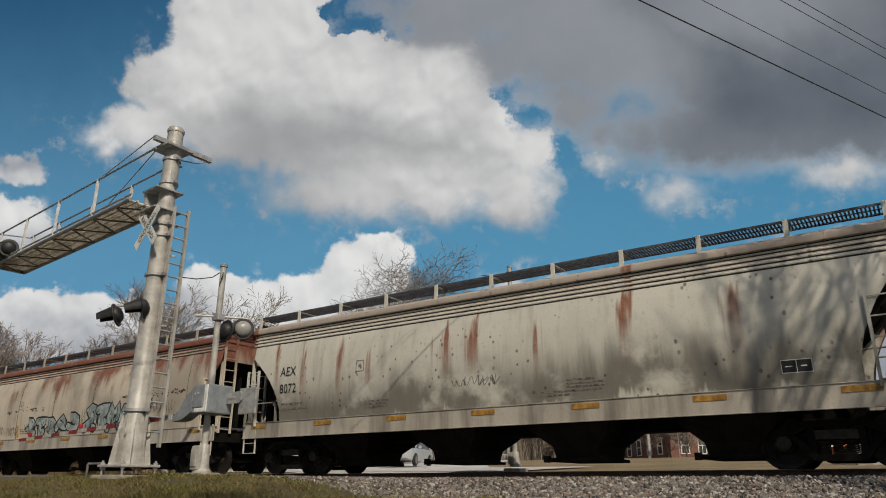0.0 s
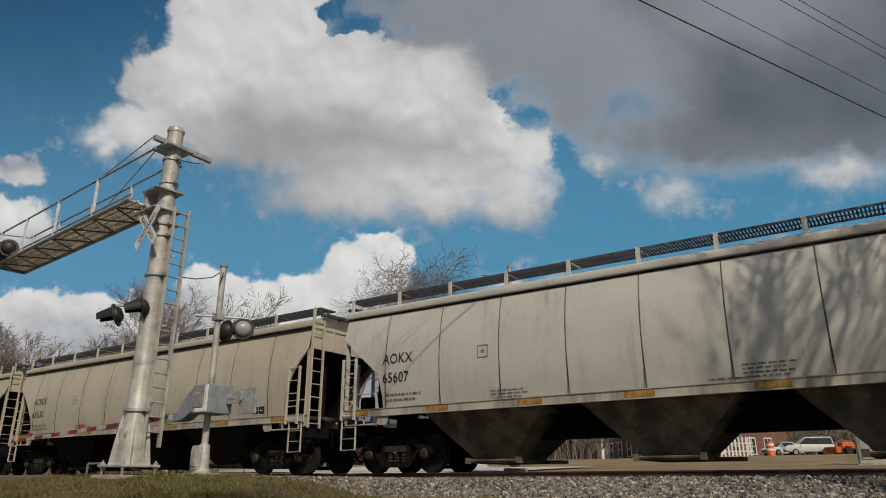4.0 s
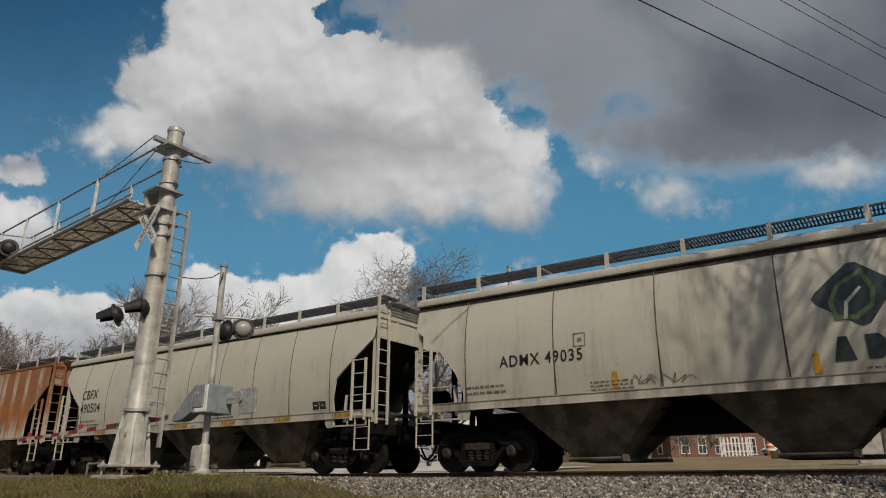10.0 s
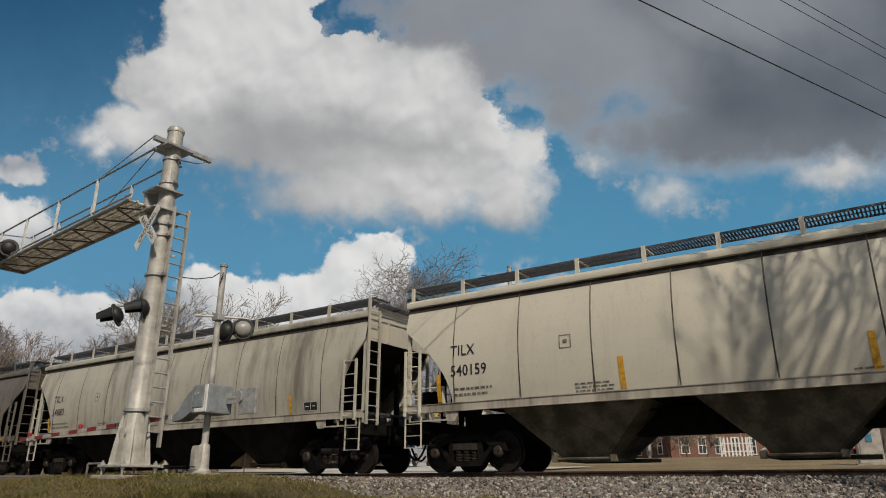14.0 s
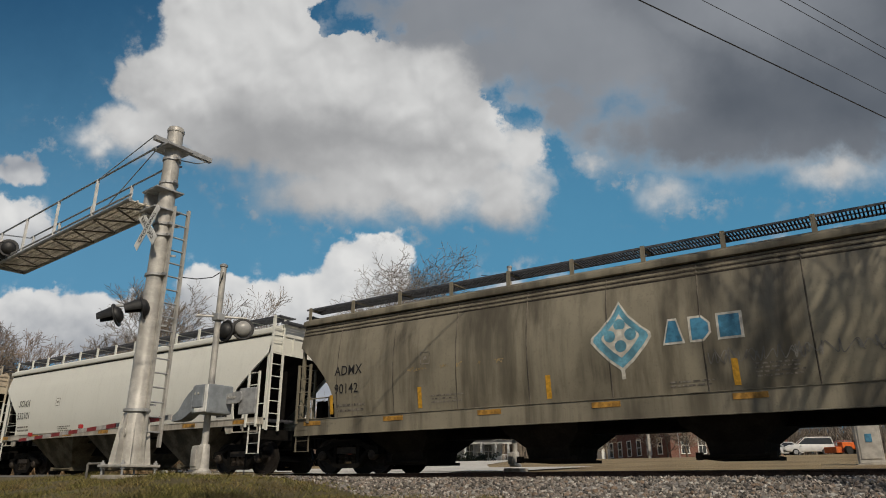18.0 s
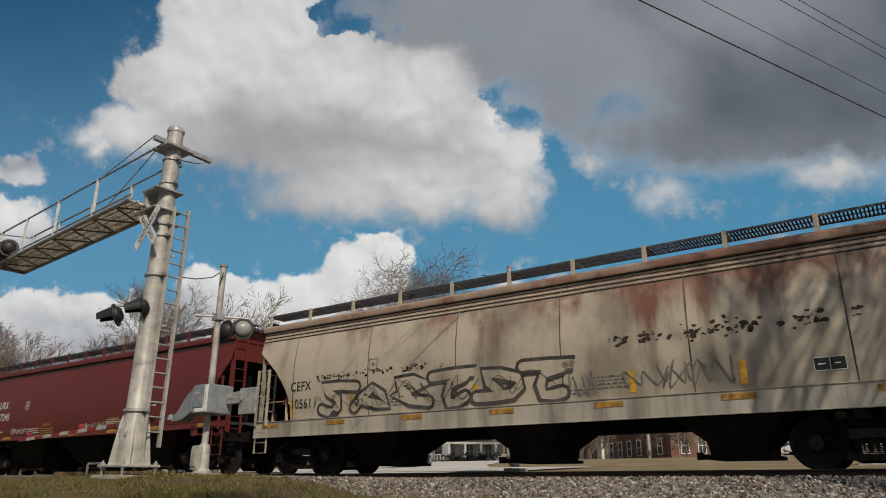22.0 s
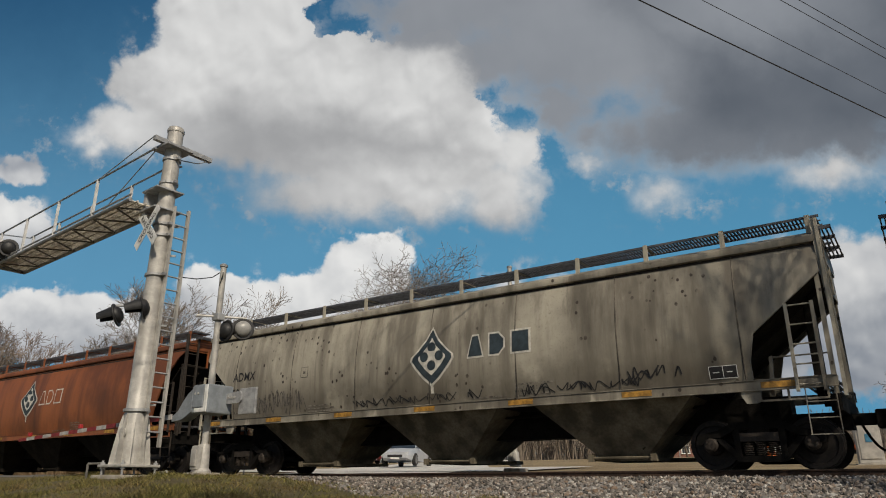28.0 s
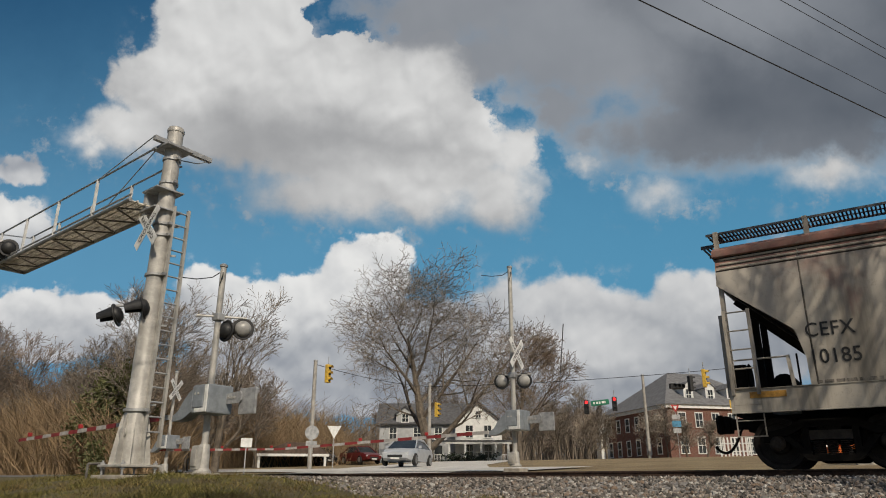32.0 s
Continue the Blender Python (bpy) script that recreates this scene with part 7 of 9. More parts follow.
def plant_woods():
    for k, (x, y, turn, size) in enumerate(woods_spots()):
        if -60 < x < -24 and 24 < y < 62 and abs(math.atan2(-x, y) - radians(40)) < radians(7):
            continue
        src = woods[k % 5]
        at = pose(x, y, ground_z(x, y), 0, 0, turn)
        if k < 5:
            src.matrix_basis = at
            src.scale = (size, size, size)
        else:
            copy_thing(src, at @ Matrix.Identity(4)).scale = (size, size, size)
    # clear of the road: the tree behind the gate post
    make_tree("roadside_tree", 31, 10.6, 0.7, pose(-32.9, 25.6, 0.4), "bare roadside tree with long rising limbs", trunk=0.24, min_r=0.010, stem=0.12, thin=0.7)
    make_tree("roadside_tree", 34, 10.5, 0.8, pose(-32.5, 21.2, 0.1), "slim bare roadside tree behind the signal mast", trunk=0.16, min_r=0.010, stem=0.2)
    make_tree("roadside_tree", 36, 13.0, 1.0, pose(6.5, 62.0, 2.2), "bare tree beyond the street", trunk=0.25, min_r=0.018)
    make_tree("roadside_tree", 39, 12.0, 1.0, pose(0.5, 72.0, 2.4), "bare tree beyond the parked cars", trunk=0.25, min_r=0.02)
    make_tree("roadside_tree", 37, 7.5, 1.0, pose(-36.0, 76.0, 2.3), "small bare tree by the brick building", trunk=0.16, min_r=0.018, thin=0.7)
    make_tree("roadside_tree", 38, 6.0, 1.1, pose(-29.5, 74.0, 2.2), "small bare tree by the brick building", trunk=0.14, min_r=0.018, thin=0.7)


plant_woods()
for k, (x, y, h) in enumerate(((-33.5, 79.0, 6.5), (-27.0, 80.0, 5.5), (-24.0, 77.5, 6.0), (-21.5, 76.0, 4.6), (-31.0, 72.5, 5.0), (-18.2, 71.0, 3.6), (-36.5, 71.5, 5.5))):
    make_tree("ornamental_tree", 50 + k, h, 1.1, pose(x, y, ground_z(x, y)), "small pale bare ornamental tree before the brick building", group="small trees before the brick building", trunk=0.12, min_r=0.014, stem=0.15, thin=0.8, twig=PALE_TWIG)


def brush():
    """Tangled stems at the wood's edge."""
    rng = random.Random(5)
    segs = []
    for k in range(22000):
        az, dist = radians(rng.uniform(55.5, 70)), rng.uniform(36, 75)
        if k % 3 == 0:
            az, dist = radians(rng.uniform(40, 57)), rng.uniform(62, 95)
        x, y = -dist * math.sin(az), dist * math.cos(az)
        if y < 20.5:
            continue
        z = ground_z(x, y)
        h = rng.uniform(1.5, 6.0) * smooth(39, 46, math.degrees(az)) * dist / 48.0 * (0.75 + 0.35 * noise.noise((x * 0.15, y * 0.15, 0)))
        lean = Vector((rng.gauss(0, 0.42), rng.gauss(0, 0.42), 1))
        a = Vector((x, y, z - 0.1))
        b = a + lean * h * 0.6
        c = b + (lean + Vector((rng.gauss(0, 0.5), rng.gauss(0, 0.5), -0.1))) * h * 0.4
        segs += [(a, b, 0.022, 0.016, 3), (b, c, 0.016, 0.008, 3)]
        e = b + (Vector((rng.gauss(0, 0.6), rng.gauss(0, 0.6), 0.8))) * h * 0.35
        segs.append((b, e, 0.013, 0.007, 3))
    ob = new("brush", segments_mesh("brush", segs, STEM_TAN))
    tagged(ob, "tangled tan brush along the edge of the wood", "brush", kind="stuff")


brush()


def far_woods():
    """The distant bare wood that closes the view."""
    rng = random.Random(8)
    segs = []
    for _ in range(7000):
        az, dist = radians(rng.uniform(-4, 72)), rng.uniform(112, 190)
        x, y = -dist * math.sin(az), dist * math.cos(az)
        z = ground_z(x, y)
        h = rng.uniform(4, 10) * (1.0 if az > radians(24) else 0.75)
        a = Vector((x, y, z - 0.3))
        lean = Vector((rng.gauss(0, 0.15), rng.gauss(0, 0.15), 1))
        b = a + lean * h * 0.55
        segs.append((a, b, 0.12, 0.08, 3))
        for _ in range(3):
            c = b + Vector((rng.gauss(0, 0.45), rng.gauss(0, 0.45), 1)) * h * rng.uniform(0.25, 0.45)
            segs.append((a.lerp(b, rng.uniform(0.5, 1.0)), c, 0.07, 0.03, 3))
    tagged(new("far_woods", segments_mesh("far_woods", segs, TWIG)), "distant bare woods closing the view", "woods", kind="stuff")


far_woods()


def leaf_mass(name, at, size, count, seed, mat, label, category):
    """A bush as a cloud of small leaves round a few stems."""
    rng = random.Random(seed)
    t = thing(name, at, label, category)
    stems = [(Vector((0, 0, -0.1)), Vector((rng.gauss(0, 0.4) * size[0], rng.gauss(0, 0.4) * size[1], size[2] * rng.uniform(0.7, 1.4))), 0.05, 0.015, 4) for _ in range(9)]
    part("stem", segments_mesh("stem", stems, BARK), None, t)
    vs, fs = [], []
    clumps = [(rng.gauss(0, 0.45), rng.gauss(0, 0.45), rng.uniform(0.2, 1.7)) for _ in range(22)]
    for _ in range(count):
        c = rng.choice(clumps)
        p = Vector(((c[0] + rng.gauss(0, 0.16)) * size[0], (c[1] + rng.gauss(0, 0.16)) * size[1], max(0.05, (c[2] + rng.gauss(0, 0.16)) * size[2])))
        u = Vector((rng.gauss(0, 1), rng.gauss(0, 1), rng.gauss(0, 1))).normalized() * rng.uniform(0.07, 0.16)
        w = u.orthogonal().normalized() * 0.05
        k = len(vs)
        vs += [tuple(p - u), tuple(p + w), tuple(p + u), tuple(p - w)]
        fs.append((k, k + 1, k + 2, k + 3))
    me = bpy.data.meshes.new("foliage")
    me.from_pydata(vs, [], fs)
    me.materials.append(mat)
    part("foliage", me, None, t)
    return t


leaf_mass("evergreen_tree", pose(-36.6, 21.6, 0.1), (2.0, 1.7, 2.9), 8000, 3, EVERGREEN, "dull green evergreen among bare brush", "tree")
leaf_mass("evergreen_shrub", pose(-35.5, 22.0, 0.1), (1.5, 1.4, 2.2), 2500, 4, EVERGREEN, "dark evergreen shrub behind the mast", "shrub")

# ---- roads ----
# near road surface, coloured dark to stand for the black shadow on it
NEAR_ROAD_DARK = plain("near_road_painted_shadow", (0.12, 0.115, 0.108), 0.9, 0.0, 0.25, 2, 0.4)
PAVING = plain("sunlit_concrete_paving", (0.58, 0.56, 0.52), 0.9, 0.0, 0.15, 1.2, 0.3)


def strip(name, pts, width, mat, lift, label, kind_name):
    bm = bmesh.new()
    prev = None
    dense = []
    for a, b in zip(pts, pts[1:]):
        for k in range(8):
            dense.append(Vector(a).lerp(Vector(b), k / 8))
    dense.append(Vector(pts[-1]))
    for i, p in enumerate(dense):
        d = (dense[min(i + 1, len(dense) - 1)] - dense[max(i - 1, 0)]).normalized()
        s = Vector((d.y, -d.x))
        row = []
        for k in (-1, -0.5, 0, 0.5, 1):
            q = p + s * width / 2 * k
            z = 0.0 if abs(q.y - TRACK_Y) < 3.2 else max(ground_z(q.x, q.y), 0.0 if abs(q.y - TRACK_Y) < 6 else -9)
            row.append(bm.verts.new((q.x, q.y, z + lift - (0.02 if abs(q.y - TRACK_Y) < 3.2 else 0))))
        if prev:
            for k in range(4):
                bm.faces.new((prev[k], row[k], row[k + 1], prev[k + 1]))
        prev = row
    tagged(part(name, bm, mat, None, "", True), label, kind_name, kind="structure")


strip("road", [(-18.4, 14.5), (-18.0, 19), (-20.5, 26), (-25.5, 34), (-33, 50), (-48, 84)], 8.5, PAVING, 0.03, "sun-bleached road crossing the track", "road")
strip("road", [(-34, -30), (-29, 0), (-23.5, 9.5), (-18.4, 14.5)], 8.5, NEAR_ROAD_DARK, -0.04, "near side of the road at the crossing, coloured dark for shadow", "road")
strip("road", [(-70, 36), (-30, 27.5), (-15, 24.4), (-11.5, 24.0)], 5.5, PAVING, 0.05, "pale side street behind the track", "road")


# ---- poles, signs and traffic lights ----
WOOD_POLE = plain("grey_pole", (0.36, 0.34, 0.31), 0.8, 0.0, 0.15, 3, 0.2)
SIGNAL_YELLOW = plain("signal_yellow", (0.62, 0.40, 0.06), 0.5, 0.0, 0.15, 6, 0.0)
SIGN_GREEN = plain("sign_green", (0.01, 0.16, 0.09), 0.5, 0.0, 0.1, 6, 0.0)


def glow(name, color, strength):
    m, nt, bsdf = material(name)
    bsdf.inputs["Base Color"].default_value = (*color, 1)
    bsdf.inputs["Emission Color"].default_value = (*color, 1)
    bsdf.inputs["Emission Strength"].default_value = strength
    return m


RED_GLOW = glow("lit_red_lens", (0.9, 0.03, 0.03), 1.6)
DARK_LENS = plain("unlit_lens", (0.03, 0.03, 0.03), 0.3, 0.0, 0.1, 6, 0.0)


def pole(at, h, r, label):
    p = thing("utility_pole", at, label, "pole", "poles by the crossroads")
    bm = bmesh.new()
    tube(bm, (0, 0, -0.3), (0, 0, h), r, r * 0.75, 12)
    part("shaft", bm, WOOD_POLE, p, "", True)
    bm = bmesh.new()
    tube(bm, (0, 0, h - 0.05), (0, 0, h + 0.05), r * 0.9, n=12)
    part("pole_cap", bm, GALV_DULL, p)


def traffic_light(at, label, body_mat, red=False, h=1.05):
    t = thing("traffic_light", at, label, "traffic light", "traffic lights at the crossroads")
    bm = bmesh.new()
    bevelled_box(bm, -0.18, -0.12, -h / 2, 0.18, 0.12, h / 2, 0.04)
    part("housing", bm, body_mat, t)
    for k in range(3):
        z = h / 2 - h * (k + 0.5) / 3
        bm = bmesh.new()
        tube(bm, (0, -0.125, z), (0, -0.14, z), 0.12, n=14)
        part("lens", bm, RED_GLOW if red and k == 0 else DARK_LENS, t, "lit red lens" if red and k == 0 else "")
        bm = bmesh.new()
        for j in range(8):
            a0, a1 = math.pi * j / 8, math.pi * (j + 1) / 8
            bm.faces.new([bm.verts.new((0.14 * math.cos(a), y, z + 0.14 * math.sin(a))) for a, y in ((a0, -0.12), (a0, -0.32), (a1, -0.32), (a1, -0.12))])
        part("visor", bm, body_mat, t)
    bm = bmesh.new()
    tube(bm, (0, 0, h / 2), (0, 0, h / 2 + 0.5), 0.025, n=6)
    part("hanger", bm, GALV_DULL, t)


FACE = 34.6
pole(pose(-31.85, 31.8, 0.5), 6.7, 0.15, "slim pale pole beside the road")
pole(pose(-19.1, 56.9, 1.7), 6.6, 0.14, "slim pale pole on the grass bank")
pole(pose(-32.1, 44.7, 1.2), 6.0, 0.16, "pale pole before the house")
traffic_light(pose(-31.0, 32.1, 6.35, 0, 0, FACE + 60), "yellow traffic light turned aside on its wire", SIGNAL_YELLOW, h=1.15)
traffic_light(pose(-31.6, 45.0, 5.2, 0, 0, FACE + 60), "yellow traffic light before the house", SIGNAL_YELLOW, h=1.1)
traffic_light(pose(-21.55, 50.6, 5.3, 0, 0, FACE - 8), "traffic light showing red beside a street sign", BLACK_PAINT, True)
traffic_light(pose(-19.6, 51.4, 5.5, 0, 0, FACE - 8), "traffic light showing red beside a street sign", BLACK_PAINT, True)
traffic_light(pose(-13.0, 48.4, 6.2, 0, 0, FACE + 100), "dark traffic light seen from its side", BLACK_PAINT)
traffic_light(pose(-13.9, 48.2, 6.05, 0, 90, FACE + 20), "dark traffic light hung level", BLACK_PAINT)
traffic_light(pose(-12.1, 48.6, 6.5, 0, 0, FACE + 60), "yellow-backed traffic light on the span wire", SIGNAL_YELLOW, h=1.2)
sn = thing("street_sign", pose(-20.6, 51.0, 5.62, 0, -6, FACE - 8), "green street-name sign hung between two traffic lights", "street sign")
bm = bmesh.new()
bevelled_box(bm, -0.68, -0.02, -0.2, 0.68, 0.02, 0.2, 0.015)
part("sign_plate", bm, SIGN_GREEN, sn)
for k in range(5):
    bm = bmesh.new()
    w = (0.10, 0.16, 0.12, 0.18, 0.08)[k]
    x = -0.5 + 0.21 * k
    box(bm, x, -0.026, -0.07, x + w, -0.021, 0.09)
    part("word_bar", bm, SIGN_WHITE, sn)


def poly_tube(bm, pts, r, n=5):
    """One continuous round cable through points."""
    prev = None
    for i, p in enumerate(pts):
        d = (pts[min(i + 1, len(pts) - 1)] - pts[max(i - 1, 0)]).normalized()
        u = d.cross(Vector((0, 0, 1))).normalized()
        w = u.cross(d)
        ring = [bm.verts.new(p + (u * math.cos(2 * math.pi * k / n) + w * math.sin(2 * math.pi * k / n)) * r) for k in range(n)]
        if prev:
            for k in range(n):
                bm.faces.new((prev[k], prev[(k + 1) % n], ring[(k + 1) % n], ring[k]))
        prev = ring


def cable(name, pts, r, sag, label, n=24):
    """A slack cable through points, each span hanging by sag."""
    c = thing(name, Matrix(), label, "cable", "overhead cables")
    for a, b in zip(pts, pts[1:]):
        a, b = Vector(a), Vector(b)
        bm = bmesh.new()
        q = [a.lerp(b, k / n) - Vector((0, 0, sag * 4 * (k / n) * (1 - k / n))) for k in range(n + 1)]
        poly_tube(bm, q, r)
        part("span", bm, BLACK_PAINT, c)


cable("span_wire", [(-10.5, 23.0, 5.3), (-23.5, 50.0, 6.3)], 0.02, 0.05, "thin black span wire towards the crossroads")
cable("span_wire", [(-31.9, 31.8, 7.0), (-32.1, 44.7, 7.0), (-8.0, 49.5, 7.2)], 0.02, 0.25, "thin black span wire carrying traffic lights")
# the power line that crosses over the track: direction from the shadow that it throws on the wagons
LINE = Vector((0.413, 0.911, 0.0))
for at, r, text in (((0.49, 20.28, 9.05), 0.015, "black overhead power line above the track"), ((0.66, 21.8, 10.5), 0.009, "thin overhead line above the track"), ((0.78, 19.76, 10.5), 0.009, "thin overhead line above the track"), ((0.81, 19.28, 10.5), 0.009, "thin overhead line above the track")):
    cable("power_line", [Vector(at) - LINE * 42, Vector(at) + LINE * 45], r, 0.0, text)


def post_sign(name, at, label, plates, h):
    s = thing(name, at, label, "sign")
    bm = bmesh.new()
    bar(bm, (0, 0, -0.2), (0, 0, h), 0.06, 0.04)
    part("sign_post", bm, GALV_DULL, s)
    for pts, mat, y, nm in plates:
        bm = bmesh.new()
        prism(bm, pts, y - 0.006, y)
        part(nm, bm, mat, s)


def disc(r, z, n=20):
    return [(r * math.cos(2 * math.pi * k / n), z + r * math.sin(2 * math.pi * k / n)) for k in range(n)]


post_sign("round_sign", pose(-28.2, 28.2, 0.45, 0, 0, 40), "bare grey back of a round warning sign", [(disc(0.38, 1.95), GALV_DULL, -0.03, "sign_back"), ([(-0.3, 1.25), (0.3, 1.25), (0.3, 1.5), (-0.3, 1.5)], GALV_DULL, -0.03, "lower_plate")], 2.2)
post_sign("yield_sign", pose(-27.2, 28.9, 0.45, 0, 0, 40), "pale back of a three-cornered sign", [([(-0.38, 2.3), (0.38, 2.3), (0.0, 1.62)], SIGN_WHITE, -0.03, "sign_back")], 2.3)
post_sign("yield_sign", pose(-16.0, 54.5, 1.55, 0, 0, 34), "red and white yield sign over small plates", [([(-0.34, 3.95), (0.34, 3.95), (0.0, 3.35)], SIGN_RED, -0.045, "yield_plate"), ([(-0.16, 3.85), (0.16, 3.85), (0.0, 3.56)], SIGN_WHITE, -0.055, "yield_centre"), ([(-0.3, 2.85), (0.3, 2.85), (0.3, 3.2), (-0.3, 3.2)], GALV_DULL, -0.035, "route_plate"), ([(-0.34, 2.3), (0.34, 2.3), (0.34, 2.75), (-0.34, 2.75)], LOGO_BLUE, -0.035, "route_plate"), ([(-0.3, 1.85), (0.3, 1.85), (0.3, 2.2), (-0.3, 2.2)], GALV_DULL, -0.035, "route_plate")], 4.0)
post_sign("warning_sign", pose(-11.2, 53.0, 1.5, 0, 0, 34), "amber warning board on a thin post", [([(-0.5, 3.35), (0.5, 3.35), (0.5, 3.9), (-0.5, 3.9)], SIGNAL_YELLOW, -0.03, "sign_plate"), ([(-0.42, 3.0), (0.42, 3.0), (0.42, 3.25), (-0.42, 3.25)], SIGNAL_YELLOW, -0.03, "lower_plate")], 3.9)
post_sign("small_sign", pose(-22.2, 18.67, -0.02, 0, 0, 50), "small blank white sign on two posts", [([(-0.21, 1.1), (0.21, 1.1), (0.21, 1.44), (-0.21, 1.44)], SIGN_WHITE, -0.03, "sign_plate")], 1.42)


def carport():
    c = thing("carport", pose(-43.5, 41.5, 0.75, 0, 0, 44), "low carport with a white fascia and a brown roof", "carport")
    for x in (-2.7, 2.6):
        bm = bmesh.new()
        box(bm, x - 0.1, -0.1, -0.3, x + 0.1, 0.1, 1.15)
        part("carport_post", bm, SIGN_WHITE, c)
    bm = bmesh.new()
    box(bm, -2.9, -0.15, 1.1, 2.9, 0.0, 1.3)
    part("fascia", bm, SIGN_WHITE, c)
    bm = bmesh.new()
    prism(bm, [(-2.9, 1.3), (2.9, 1.3), (1.6, 2.2), (-0.6, 2.2)], 0.0, 4.0)
    part("carport_roof", bm, plain("brown_shingles", (0.10, 0.07, 0.055), 0.9, 0, 0.25, 3, 0.3), c)
    bm = bmesh.new()
    box(bm, -2.8, 3.0, -0.3, 2.8, 3.2, 1.3)
    part("back_wall", bm, BLACK_PAINT, c, "dark back wall")


carport()
# ---- the white house, the brick building, vehicles ----
WHITE_SIDING = plain("white_siding", (0.70, 0.70, 0.68), 0.7, 0.0, 0.06, 2, 0.05)
# the white siding greyed, so that its shade is in the colour
SHADED_SIDING = plain("shaded_white_siding", (0.42, 0.43, 0.44), 0.7, 0.0, 0.08, 2, 0.05)
SHINGLE = plain("dark_shingles", (0.10, 0.10, 0.105), 0.9, 0.0, 0.25, 3, 0.3)
SLATE_ROOF = plain("grey_slate_roof", (0.165, 0.165, 0.17), 0.85, 0.0, 0.2, 2, 0.3)
GLASS_DARK = plain("dark_window_glass", (0.035, 0.04, 0.045), 0.12, 0.0, 0.2, 1, 0.0)
HEDGE = plain("dark_hedge", (0.022, 0.032, 0.016), 0.85, 0.0, 0.4, 4, 0.3)


def brick_material():
    m, nt, bsdf = material("red_brick")
    b = nd(nt, "ShaderNodeTexBrick")
    v = nd(nt, "ShaderNodeTexCoord")
    sep, com = nd(nt, "ShaderNodeSeparateXYZ"), nd(nt, "ShaderNodeCombineXYZ")
    wire(nt, v.outputs["Object"], sep.inputs[0])
    wire(nt, math_node(nt, "ADD", sep.outputs[0], sep.outputs[1]), com.inputs[0])
    wire(nt, sep.outputs[2], com.inputs[1])
    wire(nt, com.outputs[0], b.inputs["Vector"])
    for k, c in (("Color1", (0.17, 0.075, 0.052, 1)), ("Color2", (0.12, 0.05, 0.038, 1)), ("Mortar", (0.22, 0.18, 0.15, 1))):
        b.inputs[k].default_value = c
    b.inputs["Scale"].default_value, b.inputs["Mortar Size"].default_value = 4.0, 0.012
    wire(nt, b.outputs[0], bsdf.inputs["Base Color"])
    bsdf.inputs["Roughness"].default_value = 0.9
    return m


BRICK = brick_material()


def window(parent, x, z, w, h, y, shutters=False, trim=None):
    """A sash window on a wall whose face is at y: trim, two panes, sill."""
    bm = bmesh.new()
    for x0, x1, z0, z1 in ((x - w / 2 - 0.1, x - w / 2, z, z + h), (x + w / 2, x + w / 2 + 0.1, z, z + h), (x - w / 2 - 0.1, x + w / 2 + 0.1, z + h, z + h + 0.14), (x - 0.025, x + 0.025, z, z + h), (x - w / 2, x + w / 2, z + h / 2 - 0.04, z + h / 2 + 0.04)):
        box(bm, x0, y - 0.07, z0, x1, y + 0.01, z1)
    win = part("window", bm, trim or WHITE_SIDING, parent)
    bm = bmesh.new()
    box(bm, x - w / 2 - 0.15, y - 0.12, z - 0.1, x + w / 2 + 0.15, y + 0.01, z)
    part("sill", bm, trim or WHITE_SIDING, win)
    for q in (-1, 1):
        bm = bmesh.new()
        box(bm, x + min(0, q * w / 2), y - 0.03, z, x + max(0, q * w / 2), y - 0.015, z + h)
        part("pane", bm, GLASS_DARK, win)


def gable_roof(bm, x0, x1, y0, y1, z, rise, over=0.4, along="x", t=0.18):
    if along == "x":
        ym = (y0 + y1) / 2
        ends = [(x0 - over, y0 - over, z), (x0 - over, ym, z + rise), (x0 - over, y1 + over, z)], [(x1 + over, y0 - over, z), (x1 + over, ym, z + rise), (x1 + over, y1 + over, z)]
    else:
        xm = (x0 + x1) / 2
        ends = [(x0 - over, y0 - over, z), (xm, y0 - over, z + rise), (x1 + over, y0 - over, z)], [(x0 - over, y1 + over, z), (xm, y1 + over, z + rise), (x1 + over, y1 + over, z)]
    top = [[bm.verts.new(p) for p in e] for e in ends]
    bot = [[bm.verts.new((p[0], p[1], p[2] - t)) for p in e] for e in ends]
    for g in (top, bot):
        bm.faces.new((g[0][0], g[0][1], g[1][1], g[1][0]))
        bm.faces.new((g[0][1], g[0][2], g[1][2], g[1][1]))
    for k in (0, 1):
        bm.faces.new((top[k][0], top[k][1], bot[k][1], bot[k][0]))
        bm.faces.new((top[k][1], top[k][2], bot[k][2], bot[k][1]))
    for i in (0, 2):
        bm.faces.new((top[0][i], top[1][i], bot[1][i], bot[0][i]))


